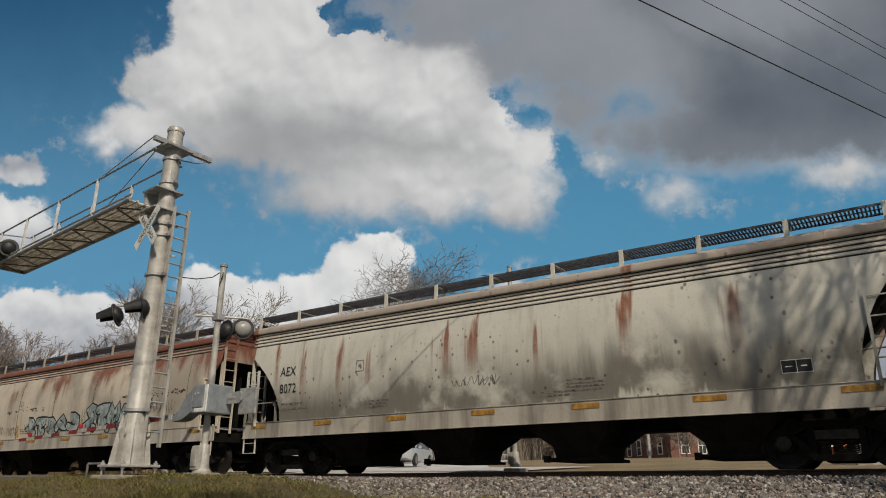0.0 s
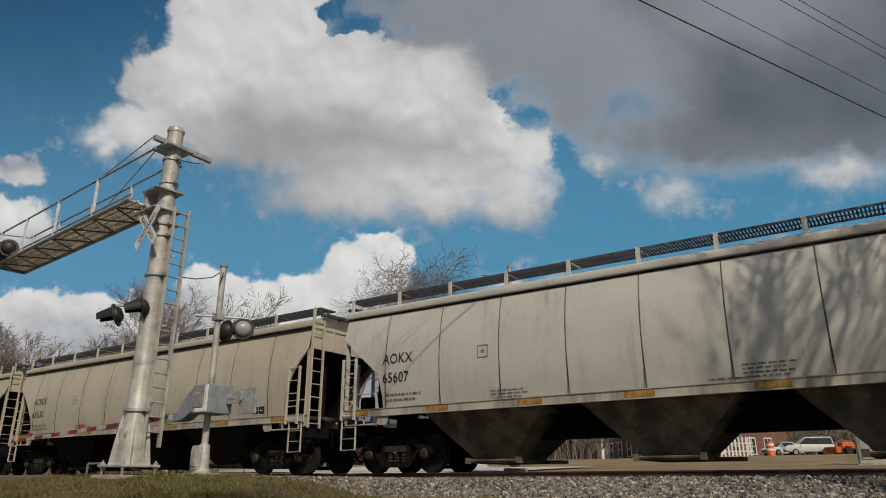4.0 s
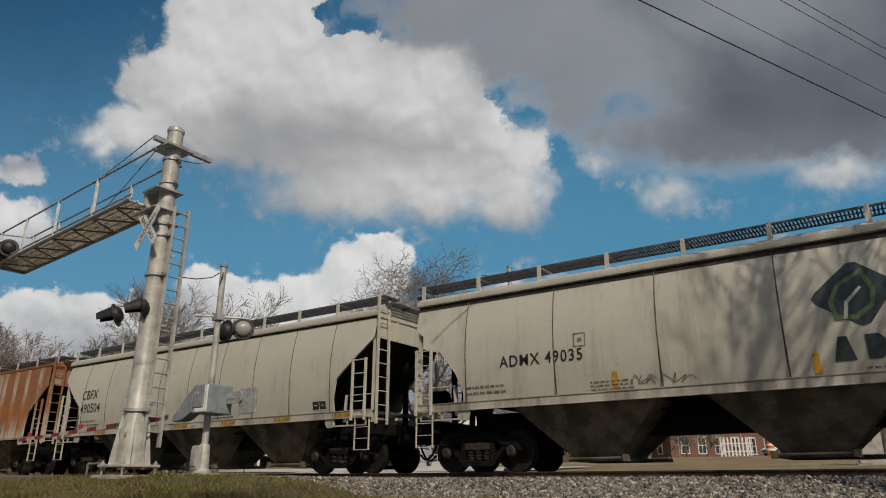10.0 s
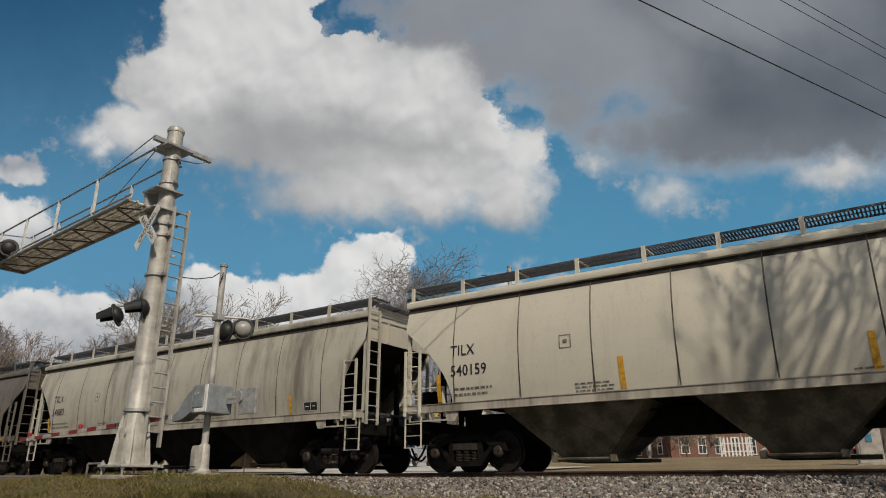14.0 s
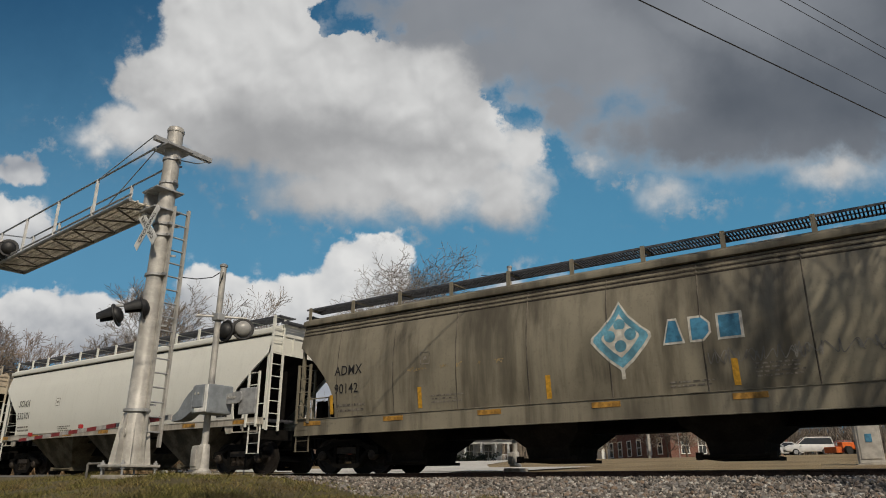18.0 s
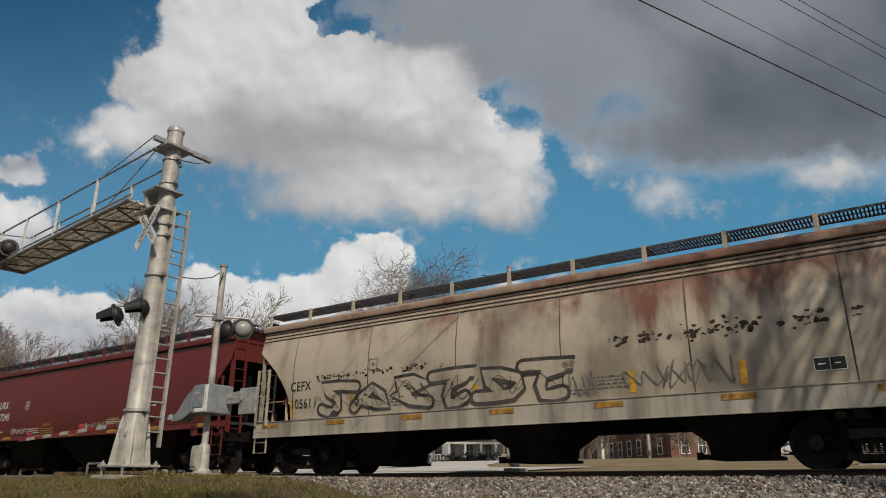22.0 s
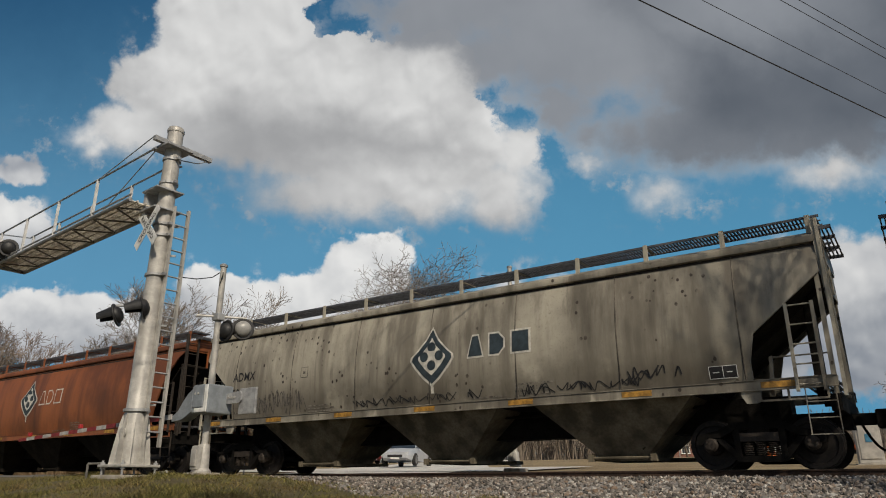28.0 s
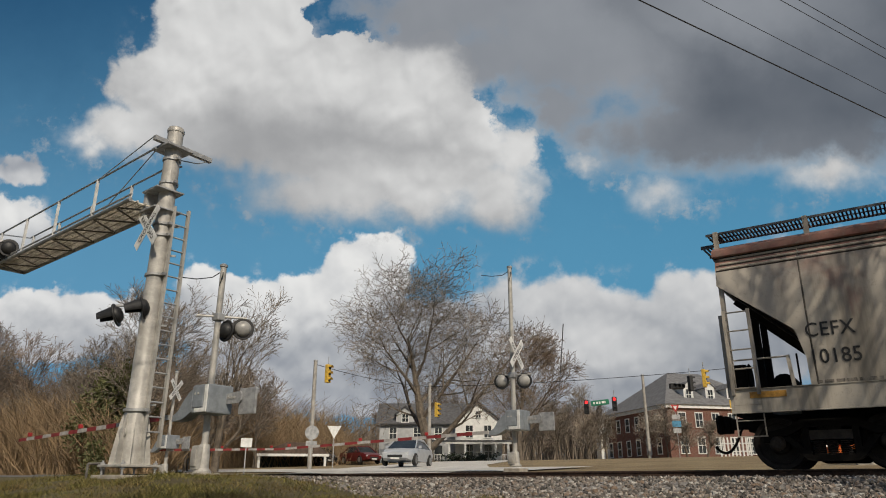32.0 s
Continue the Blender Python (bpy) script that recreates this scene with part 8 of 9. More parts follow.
def white_house():
    h = thing("house", pose(-52.5, 76.5, 2.0, 0, 0, 34.6), "white two-storey house with dark roofs and a columned porch", "house")
    # local x to the right as seen from the track, y away, front at y = 0
    bm = bmesh.new()
    box(bm, -8.6, 1.5, 0, 3.0, 9.0, 5.4)
    part("main_wall", bm, SHADED_SIDING, h, "pale siding with shade put into its grey colour")
    bm = bmesh.new()
    box(bm, 1.4, -0.6, 0, 7.4, 8.0, 5.3)
    prism(bm, [(1.4, 5.3), (7.4, 5.3), (4.4, 7.9)], -0.6, -0.35)
    part("wing_wall", bm, WHITE_SIDING, h, "bright white siding and gable")
    bm = bmesh.new()
    gable_roof(bm, 1.4, 7.4, -0.6, 8.0, 5.25, 2.75, 0.45, "y")
    part("wing_roof", bm, SHINGLE, h)
    bm = bmesh.new()
    gable_roof(bm, -8.6, 3.0, 1.5, 9.0, 5.35, 3.0, 0.5, "x")
    part("main_roof", bm, SHINGLE, h)
    for x in (-5.2,):
        bm = bmesh.new()
        box(bm, x - 1.2, 1.2, 5.3, x + 1.2, 4.5, 6.6)
        prism(bm, [(x - 1.2, 6.6), (x + 1.2, 6.6), (x, 7.6)], 1.2, 1.4)
        part("dormer", bm, SHADED_SIDING, h)
        bm = bmesh.new()
        gable_roof(bm, x - 1.2, x + 1.2, 1.2, 5.2, 6.55, 1.1, 0.25, "y")
        part("dormer_roof", bm, SHINGLE, h)
        window(h, x, 5.5, 0.8, 1.0, 1.2)
    for x in (3.2, 5.6):
        window(h, x, 3.4, 0.9, 1.5, -0.6)
    window(h, 4.4, 5.9, 0.6, 0.8, -0.6)
    for x in (-6.8, -3.6, -0.8):
        window(h, x, 3.3, 0.9, 1.5, 1.5)
    for x in (-6.8, -3.6):
        window(h, x, 0.9, 0.9, 1.6, 1.5)
    for x in (3.2, 5.6):
        window(h, x, 0.9, 0.9, 1.6, -0.6)
    bm = bmesh.new()
    box(bm, -1.5, -2.8, 0, 8.2, -0.6, 0.45)
    part("porch_floor", bm, CONCRETE, h)
    bm = bmesh.new()
    prism(bm, [(-1.9, 2.75), (8.6, 2.75), (8.6, 2.95), (-1.9, 2.95)], -3.1, -0.5)
    part("porch_roof", bm, SHINGLE, h)
    bm = bmesh.new()
    box(bm, -1.7, -3.0, 2.5, 8.4, -2.8, 2.75)
    part("porch_beam", bm, WHITE_SIDING, h)
    for x in (-1.4, 0.6, 2.6, 4.6, 6.4, 8.0):
        bm = bmesh.new()
        bevelled_box(bm, x - 0.13, -2.95, 0.45, x + 0.13, -2.7, 2.5, 0.02)
        part("porch_column", bm, WHITE_SIDING, h)
    for a, b in ((-1.4, 0.6), (6.4, 8.0)):
        bm = bmesh.new()
        box(bm, a, -2.87, 1.15, b, -2.8, 1.25)
        x = a + 0.15
        while x < b:
            box(bm, x, -2.86, 0.5, x + 0.05, -2.81, 1.15)
            x += 0.18
        part("porch_railing", bm, WHITE_SIDING, h)
    bm = bmesh.new()
    box(bm, -1.3, 1.4, 0.45, -0.3, 1.5, 2.5)
    part("door", bm, GLASS_DARK, h, "dark front door")
    for k, (x, w) in enumerate(((1.4, 1.3), (3.2, 1.6), (4.9, 1.2), (-6.5, 1.4))):
        leaf_mass("hedge", pose(-52.5, 76.5, 2.0, 0, 0, 34.6) @ pose(x, -4.0, 0), (w, 0.8, 0.75), 900, 60 + k, HEDGE, "dark clipped hedge before the porch", "hedge")


def thing_window(parent, y, z, h):
    """A window in the wall that faces -x."""
    bm = bmesh.new()
    for y0, y1, z0, z1 in ((y - 0.6, y - 0.48, z, z + h), (y + 0.48, y + 0.6, z, z + h), (y - 0.6, y + 0.6, z + h, z + h + 0.14), (y - 0.6, y + 0.6, z - 0.1, z), (y - 0.48, y + 0.48, z + h / 2 - 0.04, z + h / 2 + 0.04)):
        box(bm, -0.08, y0, z0, 0.01, y1, z1)
    win = part("window", bm, WHITE_SIDING, parent)
    bm = bmesh.new()
    box(bm, -0.03, y - 0.48, z, -0.015, y + 0.48, z + h)
    part("pane", bm, GLASS_DARK, win)
    return win


def brick_building():
    b = thing("brick_building", pose(-27.3, 89.5, 2.6, 0, 0, 48), "two-storey red-brick building with a grey hipped roof and white windows", "building")
    # front right: x 0..16 at y = 0; the left face runs back from x = 0
    bm = bmesh.new()
    box(bm, 0, 0, 0, 17, 18, 6.3)
    part("wall", bm, BRICK, b)
    bm = bmesh.new()
    box(bm, -0.3, -0.3, 6.3, 17.3, 18.3, 6.75)
    part("cornice", bm, WHITE_SIDING, b, "white cornice")
    bm = bmesh.new()
    e = [bm.verts.new(p) for p in ((-0.5, -0.5, 6.75), (17.5, -0.5, 6.75), (17.5, 18.5, 6.75), (-0.5, 18.5, 6.75))]
    r = [bm.verts.new(p) for p in ((6.0, 9.0, 12.2), (11.0, 9.0, 12.2))]
    for f in ((e[0], e[1], r[1], r[0]), (e[1], e[2], r[1]), (e[2], e[3], r[0], r[1]), (e[3], e[0], r[0])):
        bm.faces.new(f)
    bm.faces.new(e[::-1])
    part("roof", bm, SLATE_ROOF, b)
    for x in (2.0, 4.4, 6.8, 9.2, 11.6, 14.0):
        window(b, x, 4.0, 0.95, 1.7, 0)
        window(b, x, 0.8, 1.0, 1.9, 0)
    for x in (4.2, 7.4, 10.6):
        bm = bmesh.new()
        box(bm, x - 0.7, 1.4, 7.2, x + 0.7, 5.0, 9.2)
        prism(bm, [(x - 0.75, 9.2), (x + 0.75, 9.2), (x, 9.95)], 1.4, 1.6)
        part("dormer", bm, WHITE_SIDING, b)
        bm = bmesh.new()
        gable_roof(bm, x - 0.75, x + 0.75, 1.4, 6.0, 9.15, 0.8, 0.15, "y", 0.1)
        part("dormer_roof", bm, SLATE_ROOF, b)
        window(b, x, 7.5, 0.7, 1.4, 1.4)
    for y in (2.5, 5.2, 7.9, 10.6, 13.3, 16.0):
        for z, h in ((4.0, 1.7), (0.8, 1.9)):
            side = thing_window(b, y, z, h)
    bm = bmesh.new()
    bevelled_box(bm, -1.3, 16.6, 0, 0.0, 18.2, 6.0, 0.05)
    part("white_porch", bm, WHITE_SIDING, b, "tall white porch")
    f = thing("picket_fence", pose(-15.3, 64.0, ground_z(-15, 64.0), 0, 0, 12), "white picket fence on the grass bank", "fence")
    bm = bmesh.new()
    box(bm, 0, 0.0, 0.35, 2.6, 0.05, 0.45)
    box(bm, 0, 0.0, 1.0, 2.6, 0.05, 1.1)
    part("fence_rail", bm, WHITE_SIDING, f)
    for k in range(9):
        bm = bmesh.new()
        prism(bm, [(0.29 * k, 0), (0.29 * k + 0.14, 0), (0.29 * k + 0.14, 1.5), (0.29 * k + 0.07, 1.62), (0.29 * k, 1.5)], -0.04, 0.0)
        part("picket", bm, WHITE_SIDING, f)


TYRE = plain("tyre_rubber", (0.02, 0.02, 0.02), 0.85, 0.0, 0.2, 8, 0.2)
RIM = plain("alloy_rim", (0.45, 0.45, 0.46), 0.35, 0.8, 0.1, 8, 0.0)
HEADLAMP = plain("headlamp_lens", (0.65, 0.66, 0.68), 0.15, 0.0, 0.1, 5, 0.0)


def car_finish(name, color):
    m, nt, bsdf = material(name)
    v = coords(nt)
    n = noise_node(nt, v, 2.0, 4)
    wire(nt, mix(nt, ramp(nt, n, 0.3, 0.7), color, tuple(c * 0.85 for c in color)), bsdf.inputs["Base Color"])
    bsdf.inputs["Roughness"].default_value, bsdf.inputs["Metallic"].default_value = 0.28, 0.25
    return m


def motor_car(name, at, label, finish, tall=False):
    """A car facing +x: lofted body, glasshouse, wheels, lamps."""
    c = thing(name, at, label, "car")
    if tall:
        lower = ((-2.35, 0.55, 0.95, 0.82), (-2.3, 0.42, 1.1, 0.9), (-1.0, 0.38, 1.15, 0.93), (1.0, 0.38, 1.12, 0.93), (1.9, 0.4, 1.05, 0.9), (2.35, 0.5, 0.85, 0.8))
        roof = ((-2.25, 1.1, 0.86), (-2.1, 1.75, 0.74), (0.3, 1.82, 0.74), (1.15, 1.12, 0.84))
    else:
        lower = ((-2.35, 0.5, 0.85, 0.72), (-2.25, 0.32, 0.98, 0.86), (-1.0, 0.26, 0.98, 0.9), (1.0, 0.26, 0.95, 0.9), (1.9, 0.28, 0.84, 0.86), (2.35, 0.4, 0.66, 0.7))
        roof = ((-1.75, 0.96, 0.82), (-0.95, 1.42, 0.64), (0.35, 1.45, 0.64), (1.25, 0.94, 0.82))
    bm = bmesh.new()
    rows = []
    for x, z0, z1, w in lower:
        ring = [(x, -w * 0.92, z0), (x, -w, (z0 + z1) / 2), (x, -w * 0.9, z1), (x, 0, z1 + 0.04), (x, w * 0.9, z1), (x, w, (z0 + z1) / 2), (x, w * 0.92, z0), (x, 0, z0)]
        rows.append([bm.verts.new(p) for p in ring])
    for a, b in zip(rows, rows[1:]):
        for i in range(8):
            bm.faces.new((a[i], a[(i + 1) % 8], b[(i + 1) % 8], b[i]))
    bm.faces.new(rows[0])
    bm.faces.new(rows[-1][::-1])
    body = part("body", bm, finish, c, "", True)
    bm = bmesh.new()
    rows = [[bm.verts.new((x, s * w, z)) for s in (-1, -0.4, 0.4, 1)] for x, z, w in roof]
    for a, b in zip(rows, rows[1:]):
        for i in range(3):
            bm.faces.new((a[i], a[i + 1], b[i + 1], b[i]))
    for s in (0, 3):
        bm.faces.new([r[s] for r in rows])
    part("glasshouse", bm, GLASS_DARK, c, "dark tinted windows")
    (xa, za, wa), (xb, zb, wb) = roof[1], roof[2]
    bm = bmesh.new()
    bevelled_box(bm, xa - 0.05, -wa - 0.02, za - 0.03, xb + 0.05, wa + 0.02, zb + 0.03, 0.025)
    part("roof", bm, finish, c)
    for s in (-1, 1):
        for (x0, z0, w0), (x1, z1, w1) in ((roof[0], roof[1]), (roof[2], roof[3])):
            bm = bmesh.new()
            bar(bm, (x0, s * (w0 + 0.01), z0), (x1, s * (w1 + 0.01), z1), 0.06, 0.07)
            part("pillar", bm, finish, c)
        bm = bmesh.new()
        bevelled_box(bm, 0.78, min(s * 0.9, s * 1.05), 0.95, 0.95, max(s * 0.9, s * 1.05), 1.08, 0.03)
        part("mirror", bm, finish, c)
        bm = bmesh.new()
        zf = 0.62 if not tall else 0.8
        bevelled_box(bm, 2.12, min(s * 0.42, s * 0.72), zf - 0.06, 2.34, max(s * 0.42, s * 0.72), zf + 0.08, 0.03)
        part("headlight", bm, HEADLAMP, c, "clear headlight")
        for x in (-1.4, 1.42):
            bm = bmesh.new()
            y = s * 0.88
            lathe(bm, [(0.2, y - s * 0.1), (0.33, y - s * 0.1), (0.335, y), (0.33, y + s * 0.05), (0.22, y + s * 0.06)], True, 20, (x, 0, 0.335))
            wh = part("wheel", bm, TYRE, c, "", True)
            bm = bmesh.new()
            lathe(bm, [(0.21, y + s * 0.03), (0.215, y + s * 0.064), (0.05, y + s * 0.07)], True, 16, (x, 0, 0.335))
            part("rim", bm, RIM, wh, "", True)
    bm = bmesh.new()
    bevelled_box(bm, 2.2, -0.42, 0.42, 2.37, 0.42, 0.56, 0.02)
    part("grille", bm, BLACK_PAINT, c)
    bm = bmesh.new()
    bevelled_box(bm, 2.33, -0.24, 0.33, 2.385, 0.24, 0.42, 0.01)
    part("plate", bm, SIGN_WHITE, c)
    return c


def vehicles():
    silver, white, maroon = car_finish("silver_car_paint", (0.55, 0.57, 0.60)), car_finish("white_car_paint", (0.75, 0.75, 0.74)), car_finish("maroon_car_paint", (0.14, 0.015, 0.015))
    motor_car("car", pose(-24.9, 32.6, ground_z(-24.9, 32.6) + 0.05, 0, 0, -70), "silver saloon car waiting on the road", silver)
    motor_car("car", pose(-41.0, 47.0, ground_z(-41, 47) + 0.05, 0, 0, -20), "maroon car beyond the signs", maroon)
    motor_car("car", pose(-45.0, 46.0, ground_z(-45, 46) + 0.05, 0, 0, -20), "dark car beyond the signs", car_finish("black_car_paint", (0.02, 0.02, 0.022)))
    motor_car("suv", pose(-11.2, 84.0, ground_z(-11, 84) + 0.02, 0, 0, 200), "white estate car parked on the street", white, True)
    motor_car("car", pose(-8.6, 88.0, ground_z(-8, 88) + 0.02, 0, 0, 200), "dark red car parked beside a white estate car", maroon)
    motor_car("car", pose(-14.1, 86.0, ground_z(-14, 86) + 0.02, 0, 0, 235), "white saloon parked by the brick building", white)
    orange = plain("safety_orange", (0.65, 0.13, 0.02), 0.5, 0.0, 0.12, 4, 0.05)
    t = thing("compact_tractor", pose(-7.3, 84.0, ground_z(-7, 84), 0, 0, 50), "orange compact tractor on the grass", "tractor")
    bm = bmesh.new()
    bevelled_box(bm, -1.3, -0.35, 0.6, 0.2, 0.35, 1.25, 0.08)
    part("bonnet", bm, orange, t)
    bm = bmesh.new()
    bevelled_box(bm, 0.2, -0.6, 0.55, 1.3, 0.6, 0.95, 0.06)
    part("platform", bm, orange, t)
    bm = bmesh.new()
    bevelled_box(bm, 0.75, -0.25, 0.95, 1.2, 0.25, 1.5, 0.06)
    part("seat", bm, BLACK_PAINT, t)
    for x, r in ((-1.0, 0.42), (0.75, 0.62)):
        for s in (-1, 1):
            bm = bmesh.new()
            lathe(bm, [(r * 0.5, s * 0.55), (r, s * 0.5), (r, s * 0.85), (r * 0.5, s * 0.82)], True, 18, (x, 0, r))
            part("wheel", bm, TYRE, t)
    for s in (-0.55, 0.55):
        bm = bmesh.new()
        bar(bm, (1.25, s, 0.9), (1.25, s, 2.1), 0.06, 0.06)
        part("roll_bar", bm, BLACK_PAINT, t)
    bm = bmesh.new()
    bevelled_box(bm, -2.6, -0.8, 0.15, -1.9, 0.8, 0.75, 0.05)
    part("loader_bucket", bm, orange, t)
    for k, (x, y) in enumerate(((-10.1, 57.0), (-4.2, 55.8))):
        d = thing("traffic_drum", pose(x, y, ground_z(x, y)), "orange traffic drum with pale bands", "traffic drum", "traffic drums")
        bm = bmesh.new()
        lathe(bm, [(0.32, 0), (0.3, 0.05), (0.27, 0.5), (0.24, 1.0), (0.1, 1.05)], False, 16)
        part("drum", bm, orange, d, "", True)
        for z in (0.35, 0.7):
            bm = bmesh.new()
            lathe(bm, [(0.283, z), (0.285, z + 0.01), (0.275, z + 0.14), (0.27, z + 0.15)], False, 16)
            part("band", bm, SIGN_WHITE, d)
    c = thing("relay_cabinet", pose(-1.75, 25.9, 0.22, 0, 0, 10), "pale aluminium relay cabinet beside the track", "cabinet")
    bm = bmesh.new()
    bevelled_box(bm, -0.34, -0.3, 0.12, 0.34, 0.3, 1.45, 0.03)
    part("cabinet_body", bm, GALV, c)
    bm = bmesh.new()
    bevelled_box(bm, -0.28, -0.325, 0.25, 0.28, -0.295, 1.3, 0.015)
    part("door", bm, GALV, c)
    bm = bmesh.new()
    bevelled_box(bm, -0.1, -0.34, 0.75, 0.08, -0.325, 1.0, 0.005)
    part("notice", bm, LOGO_BLUE, c)
    bm = bmesh.new()
    bevelled_box(bm, -0.42, -0.38, -0.2, 0.42, 0.38, 0.12, 0.02)
    part("plinth", bm, CONCRETE, c)


white_house()
brick_building()
vehicles()


# ---- ballast stones, sleepers and grass ----
def ballast_stones():
    rng = random.Random(12)
    vs, fs = [], []
    for _ in range(16000):
        x = rng.uniform(-15.5, 2.5)
        y = rng.uniform(9.9, 14.4)
        if rng.random() > smooth(-15.5, -10.5, x + (y - 12) * 0.8 + 1.5 * noise.noise((x * 0.7, y * 0.7, 1))):
            continue
        u = TRACK_Y - y
        if u < 1.9:
            z = -0.17
        elif u < 2.9:
            z = -0.17 - 0.07 * (u - 1.9)
        elif u < 4.4:
            z = -0.24 - 0.28 * (u - 2.9) / 1.5
        else:
            z = -0.52 - 0.18 * (u - 4.4) / 1.2
        z = max(z, ground_z(x, y)) + rng.uniform(-0.01, 0.03)
        s = rng.uniform(0.022, 0.05)
        k = len(vs)
        turn = Matrix.Rotation(rng.uniform(0, 6.28), 3, Vector((rng.gauss(0, 1), rng.gauss(0, 1), rng.gauss(0, 1))).normalized())
        for p in ((1, 0, 0), (-1, 0, 0), (0, 1, 0), (0, -1, 0), (0, 0, 1), (0, 0, -1)):
            q = turn @ (Vector(p) * s * rng.uniform(0.6, 1.25))
            vs.append((x + q.x, y + q.y, z + q.z))
        for a in (0, 1):
            for b in (2, 3):
                for c in (4, 5):
                    fs.append((k + a, k + b, k + c))
    me = bpy.data.meshes.new("ballast_stones")
    me.from_pydata(vs, [], fs)
    m, nt, bsdf = material("ballast_stone")
    g = nd(nt, "ShaderNodeNewGeometry")
    v = coords(nt)
    r = nd(nt, "ShaderNodeValToRGB")
    for pos, col in ((0.0, (0.035, 0.033, 0.03, 1)), (1.0, (0.50, 0.48, 0.44, 1))):
        r.color_ramp.elements[int(pos)].color = col
    e = r.color_ramp.elements.new(0.55)
    e.color = (0.22, 0.20, 0.18, 1)
    e = r.color_ramp.elements.new(0.78)
    e.color = (0.23, 0.175, 0.135, 1)
    wire(nt, g.outputs["Random Per Island"], r.inputs[0])
    wire(nt, mix(nt, ramp(nt, noise_node(nt, v, 60, 4), 0.4, 0.7, 0, 0.5), r.outputs[0], (0.12, 0.10, 0.085)), bsdf.inputs["Base Color"])
    bsdf.inputs["Roughness"].default_value = 0.92
    me.materials.append(m)
    tagged(new("ballast_stones", me), "loose grey and brown crushed stones beside the rail", "ballast", kind="stuff")


def sleepers():
    bm = bmesh.new()
    bevelled_box(bm, -0.115, -1.3, -0.35, 0.115, 1.3, -0.172, 0.015)
    me = to_mesh("sleeper", bm, plain("creosoted_timber", (0.055, 0.043, 0.034), 0.9, 0.0, 0.3, 6, 0.4))
    first = None
    for k in range(70):
        ob = new("sleeper", me)
        ob.matrix_basis = pose(-30 + 0.53 * k, TRACK_Y, 0, 0, 0, random.Random(k).uniform(-0.8, 0.8))
        tagged(ob, "dark creosoted timber sleeper in the ballast", "sleeper", "sleepers under the rails")


def grass():
    rng = random.Random(21)
    vs, fs = [], []
    n = 0
    while n < 75000:
        az, dist = radians(rng.uniform(30, 70)), rng.uniform(4.5, 18.0)
        x, y = -dist * math.sin(az), dist * math.cos(az)
        if y > 10.6 or (y > 8.3 and x > -9 and rng.random() < 0.75):
            continue
        if -14.5 < x < -12.8 and 7.8 < y < 9.2:
            continue
        tuft = noise.noise((x * 1.3, y * 1.3, 7))
        if rng.random() > 0.6 + tuft:
            continue
        n += 1
        z = ground_z(x, y) - 0.02 + (0.05 * noise.noise((x * 0.8, y * 0.8, 0)) if 0 < y < 9 else 0)
        h = rng.uniform(0.03, 0.085) * (1 + 1.6 * max(0, tuft)) * (1.6 if rng.random() < 0.03 else 1)
        a = rng.uniform(0, 6.28)
        dx, dy = 0.009 * math.cos(a), 0.009 * math.sin(a)
        lx, ly = rng.gauss(0, 0.8) * h, rng.gauss(0, 0.8) * h
        k = len(vs)
        vs += [(x - dx, y - dy, z), (x + dx, y + dy, z), (x + lx, y + ly, z + h)]
        fs.append((k, k + 1, k + 2))
    me = bpy.data.meshes.new("grass")
    me.from_pydata(vs, [], fs)
    m, nt, bsdf = material("grass_blades")
    g = nd(nt, "ShaderNodeNewGeometry")
    patch = noise_node(nt, coords(nt), 1.8, 4, 0.65)
    green = mix(nt, g.outputs["Random Per Island"], (0.05, 0.052, 0.012), (0.25, 0.22, 0.055))
    straw = mix(nt, g.outputs["Random Per Island"], (0.05, 0.036, 0.016), (0.27, 0.20, 0.075))
    wire(nt, mix(nt, ramp(nt, patch, 0.36, 0.56), straw, green), bsdf.inputs["Base Color"])
    bsdf.inputs["Roughness"].default_value = 0.8
    me.materials.append(m)
    tagged(new("grass", me), "short dry grass with greener tufts on the mound", "grass", kind="stuff")


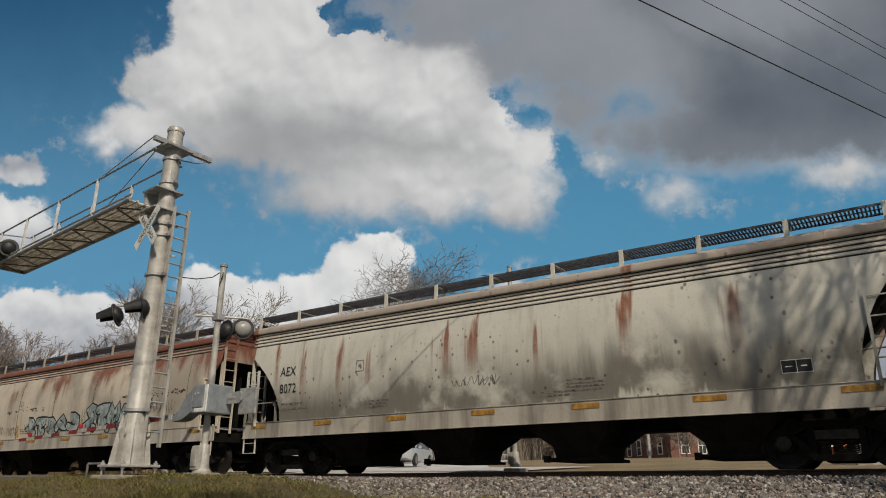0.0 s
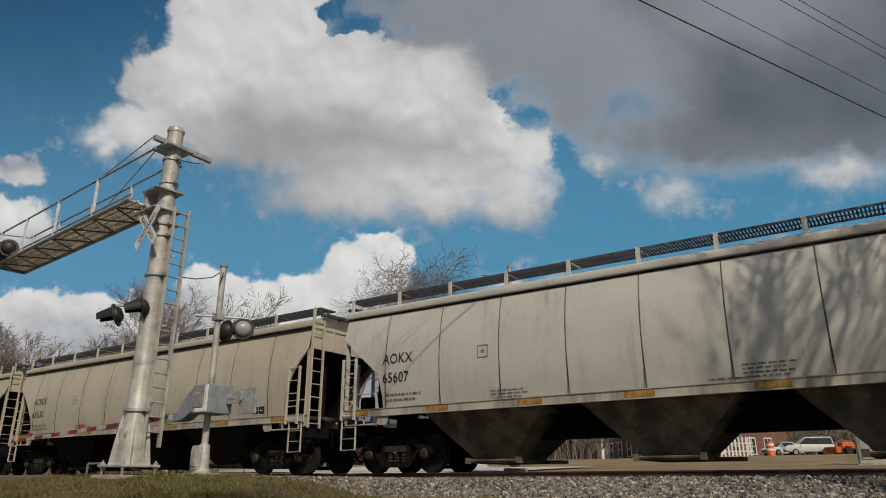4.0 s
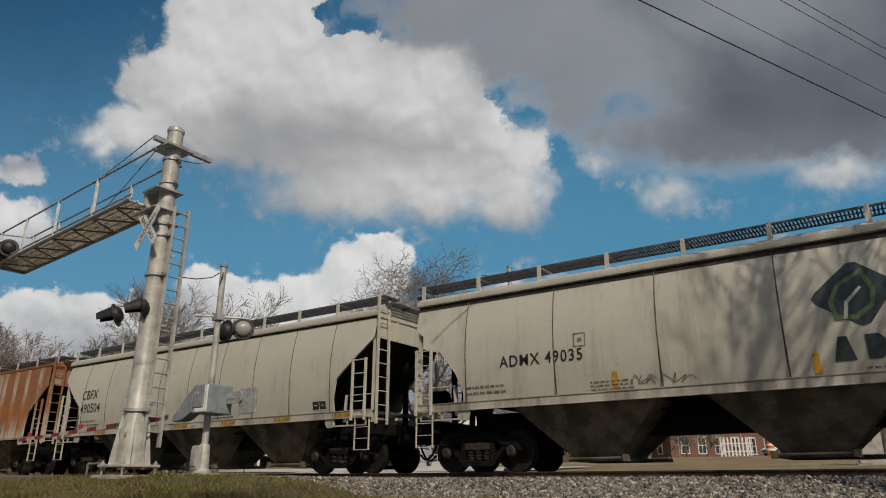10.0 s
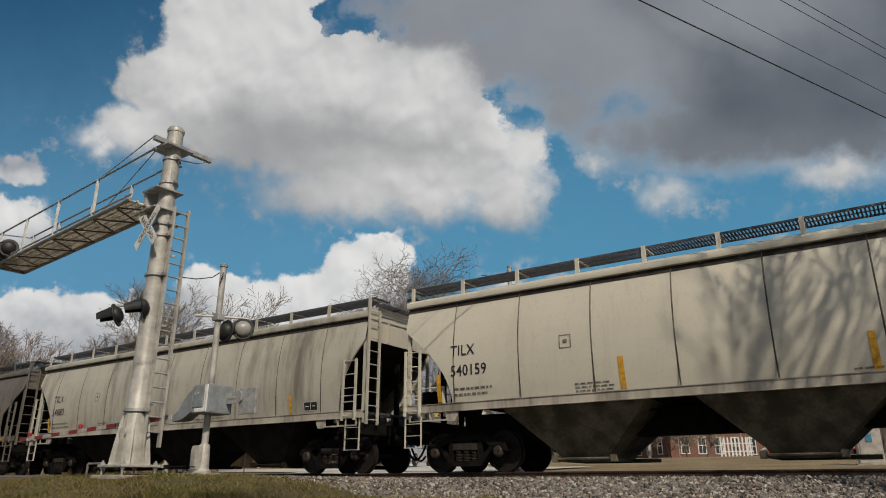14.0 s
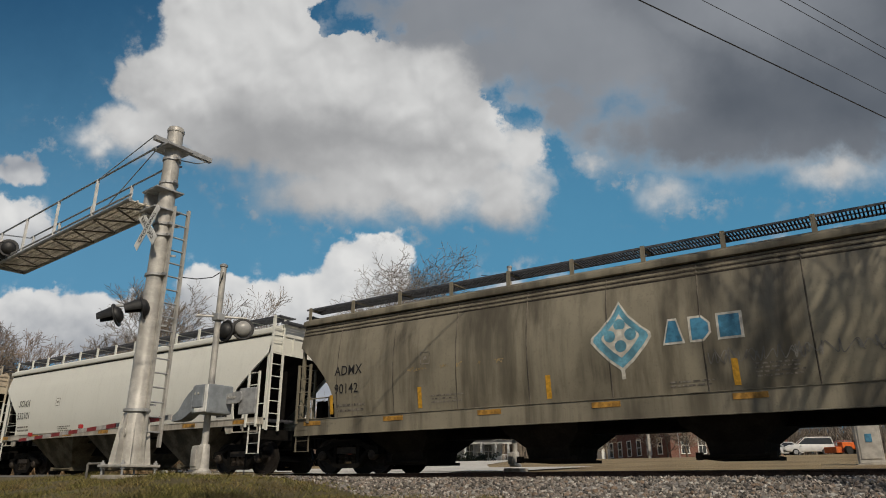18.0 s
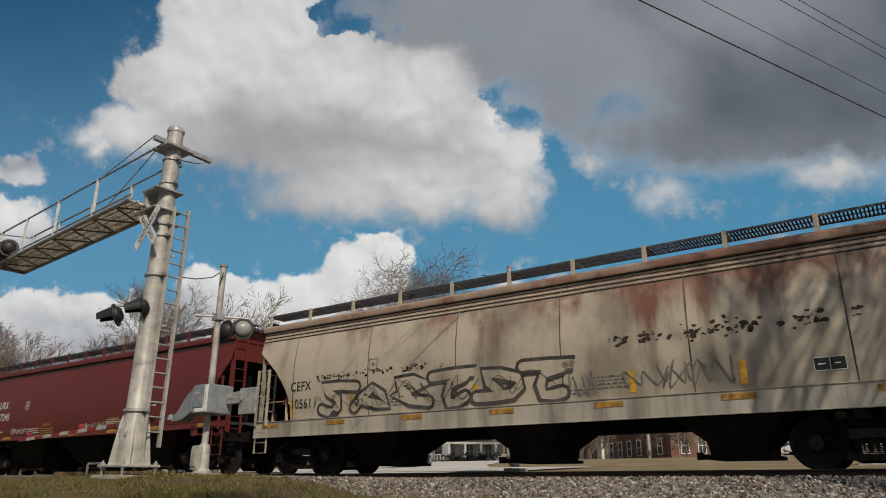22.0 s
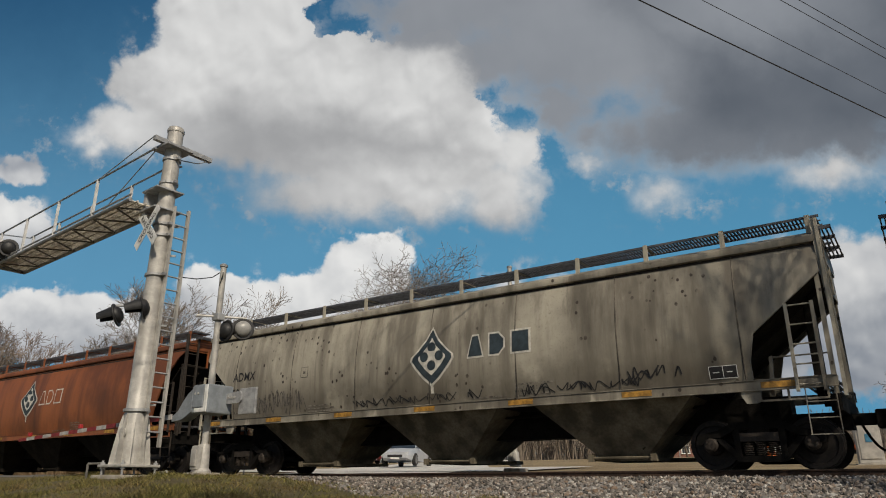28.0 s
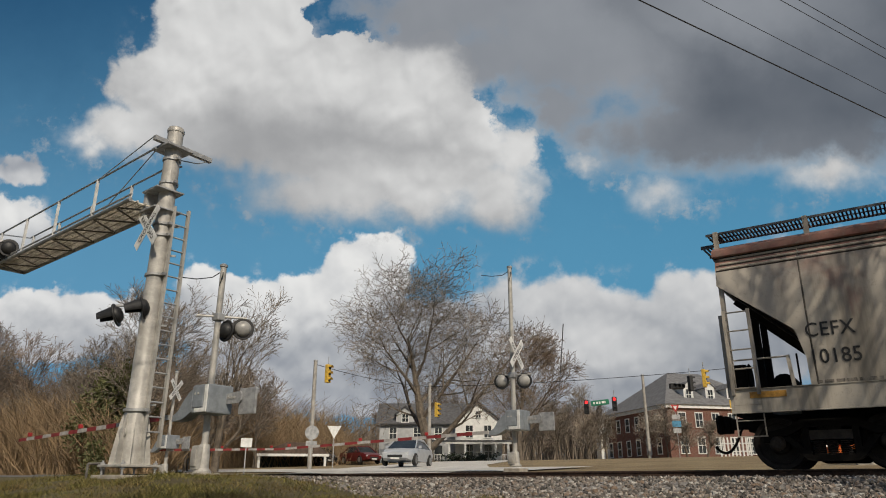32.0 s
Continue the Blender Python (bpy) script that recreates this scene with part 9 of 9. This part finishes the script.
def loose_stones():
    """The larger stones on the near edge of the ballast, each one by itself."""
    rng = random.Random(31)
    tones = [plain("ballast_stone_" + n, c, 0.9, 0.0, 0.35, 20, 0.3) for n, c in (("pale", (0.40, 0.385, 0.355)), ("grey", (0.20, 0.19, 0.175)), ("brown", (0.20, 0.145, 0.105)), ("dark", (0.07, 0.065, 0.06)))]
    meshes = []
    for k in range(8):
        bm = bmesh.new()
        bmesh.ops.create_icosphere(bm, subdivisions=1, radius=1.0)
        for v in bm.verts:
            v.co = Vector((v.co.x * 1.2, v.co.y * 0.95, v.co.z * 0.75)) * rng.uniform(0.72, 1.15)
        meshes.append(to_mesh("stone", bm, tones[k % 4]))
    bed = bpy.data.objects["ballast_bed"]
    for k in range(280):
        x, y = rng.uniform(-9.5, 0.5), rng.uniform(10.0, 13.2)
        u = TRACK_Y - y
        z = -0.24 - 0.28 * (u - 2.9) / 1.5 if 2.9 < u < 4.4 else (-0.52 - 0.18 * (u - 4.4) / 1.2 if u >= 4.4 else -0.17 - 0.07 * (u - 1.9))
        ob = part("stone", rng.choice(meshes), None, bed)
        r = rng.uniform(0.035, 0.075)
        ob.matrix_basis = pose(x, y, max(z, ground_z(x, y)) + 0.015, rng.uniform(0, 40), rng.uniform(0, 40), rng.uniform(0, 360)) @ Matrix.Diagonal((r, r, r, 1.0))


ballast_stones()
sleepers()
grass()
loose_stones()
# ---- what moves ----
def motions():
    for car, s_rear, hl in TRAIN:
        walk(car, [(float(t), pose(travel(t) - s_rear + hl, TRACK_Y, 0)) for t in range(0, 33)])
    offset = {car: (s, hl) for car, s, hl in TRAIN}
    for ws, car, x_axle, x in WHEELSETS:
        s, hl = offset[car]
        times = [k / FPS for k in range(32 * FPS + 1) if -24 < travel(k / FPS) - s + hl + x_axle < 3]
        if not times:
            continue
        start = travel(times[0])
        rows = [(t, pose(x, 0, 0.457, 0, degrees_of(travel(t) - start), 0)) for t in times]
        if times[0] > 0:
            rows.insert(0, (0.0, rows[0][1]))
        if times[-1] < 31.99:
            rows.append((32.0, rows[-1][1]))
        walk(ws, rows)
    walk(cloud_bank, [(0.0, cloud_bank.matrix_basis.copy()), (32.0, Matrix.Translation(DRIFT) @ cloud_bank.matrix_basis)])


def degrees_of(s):
    return math.degrees(s / 0.457) % 360.0


motions()
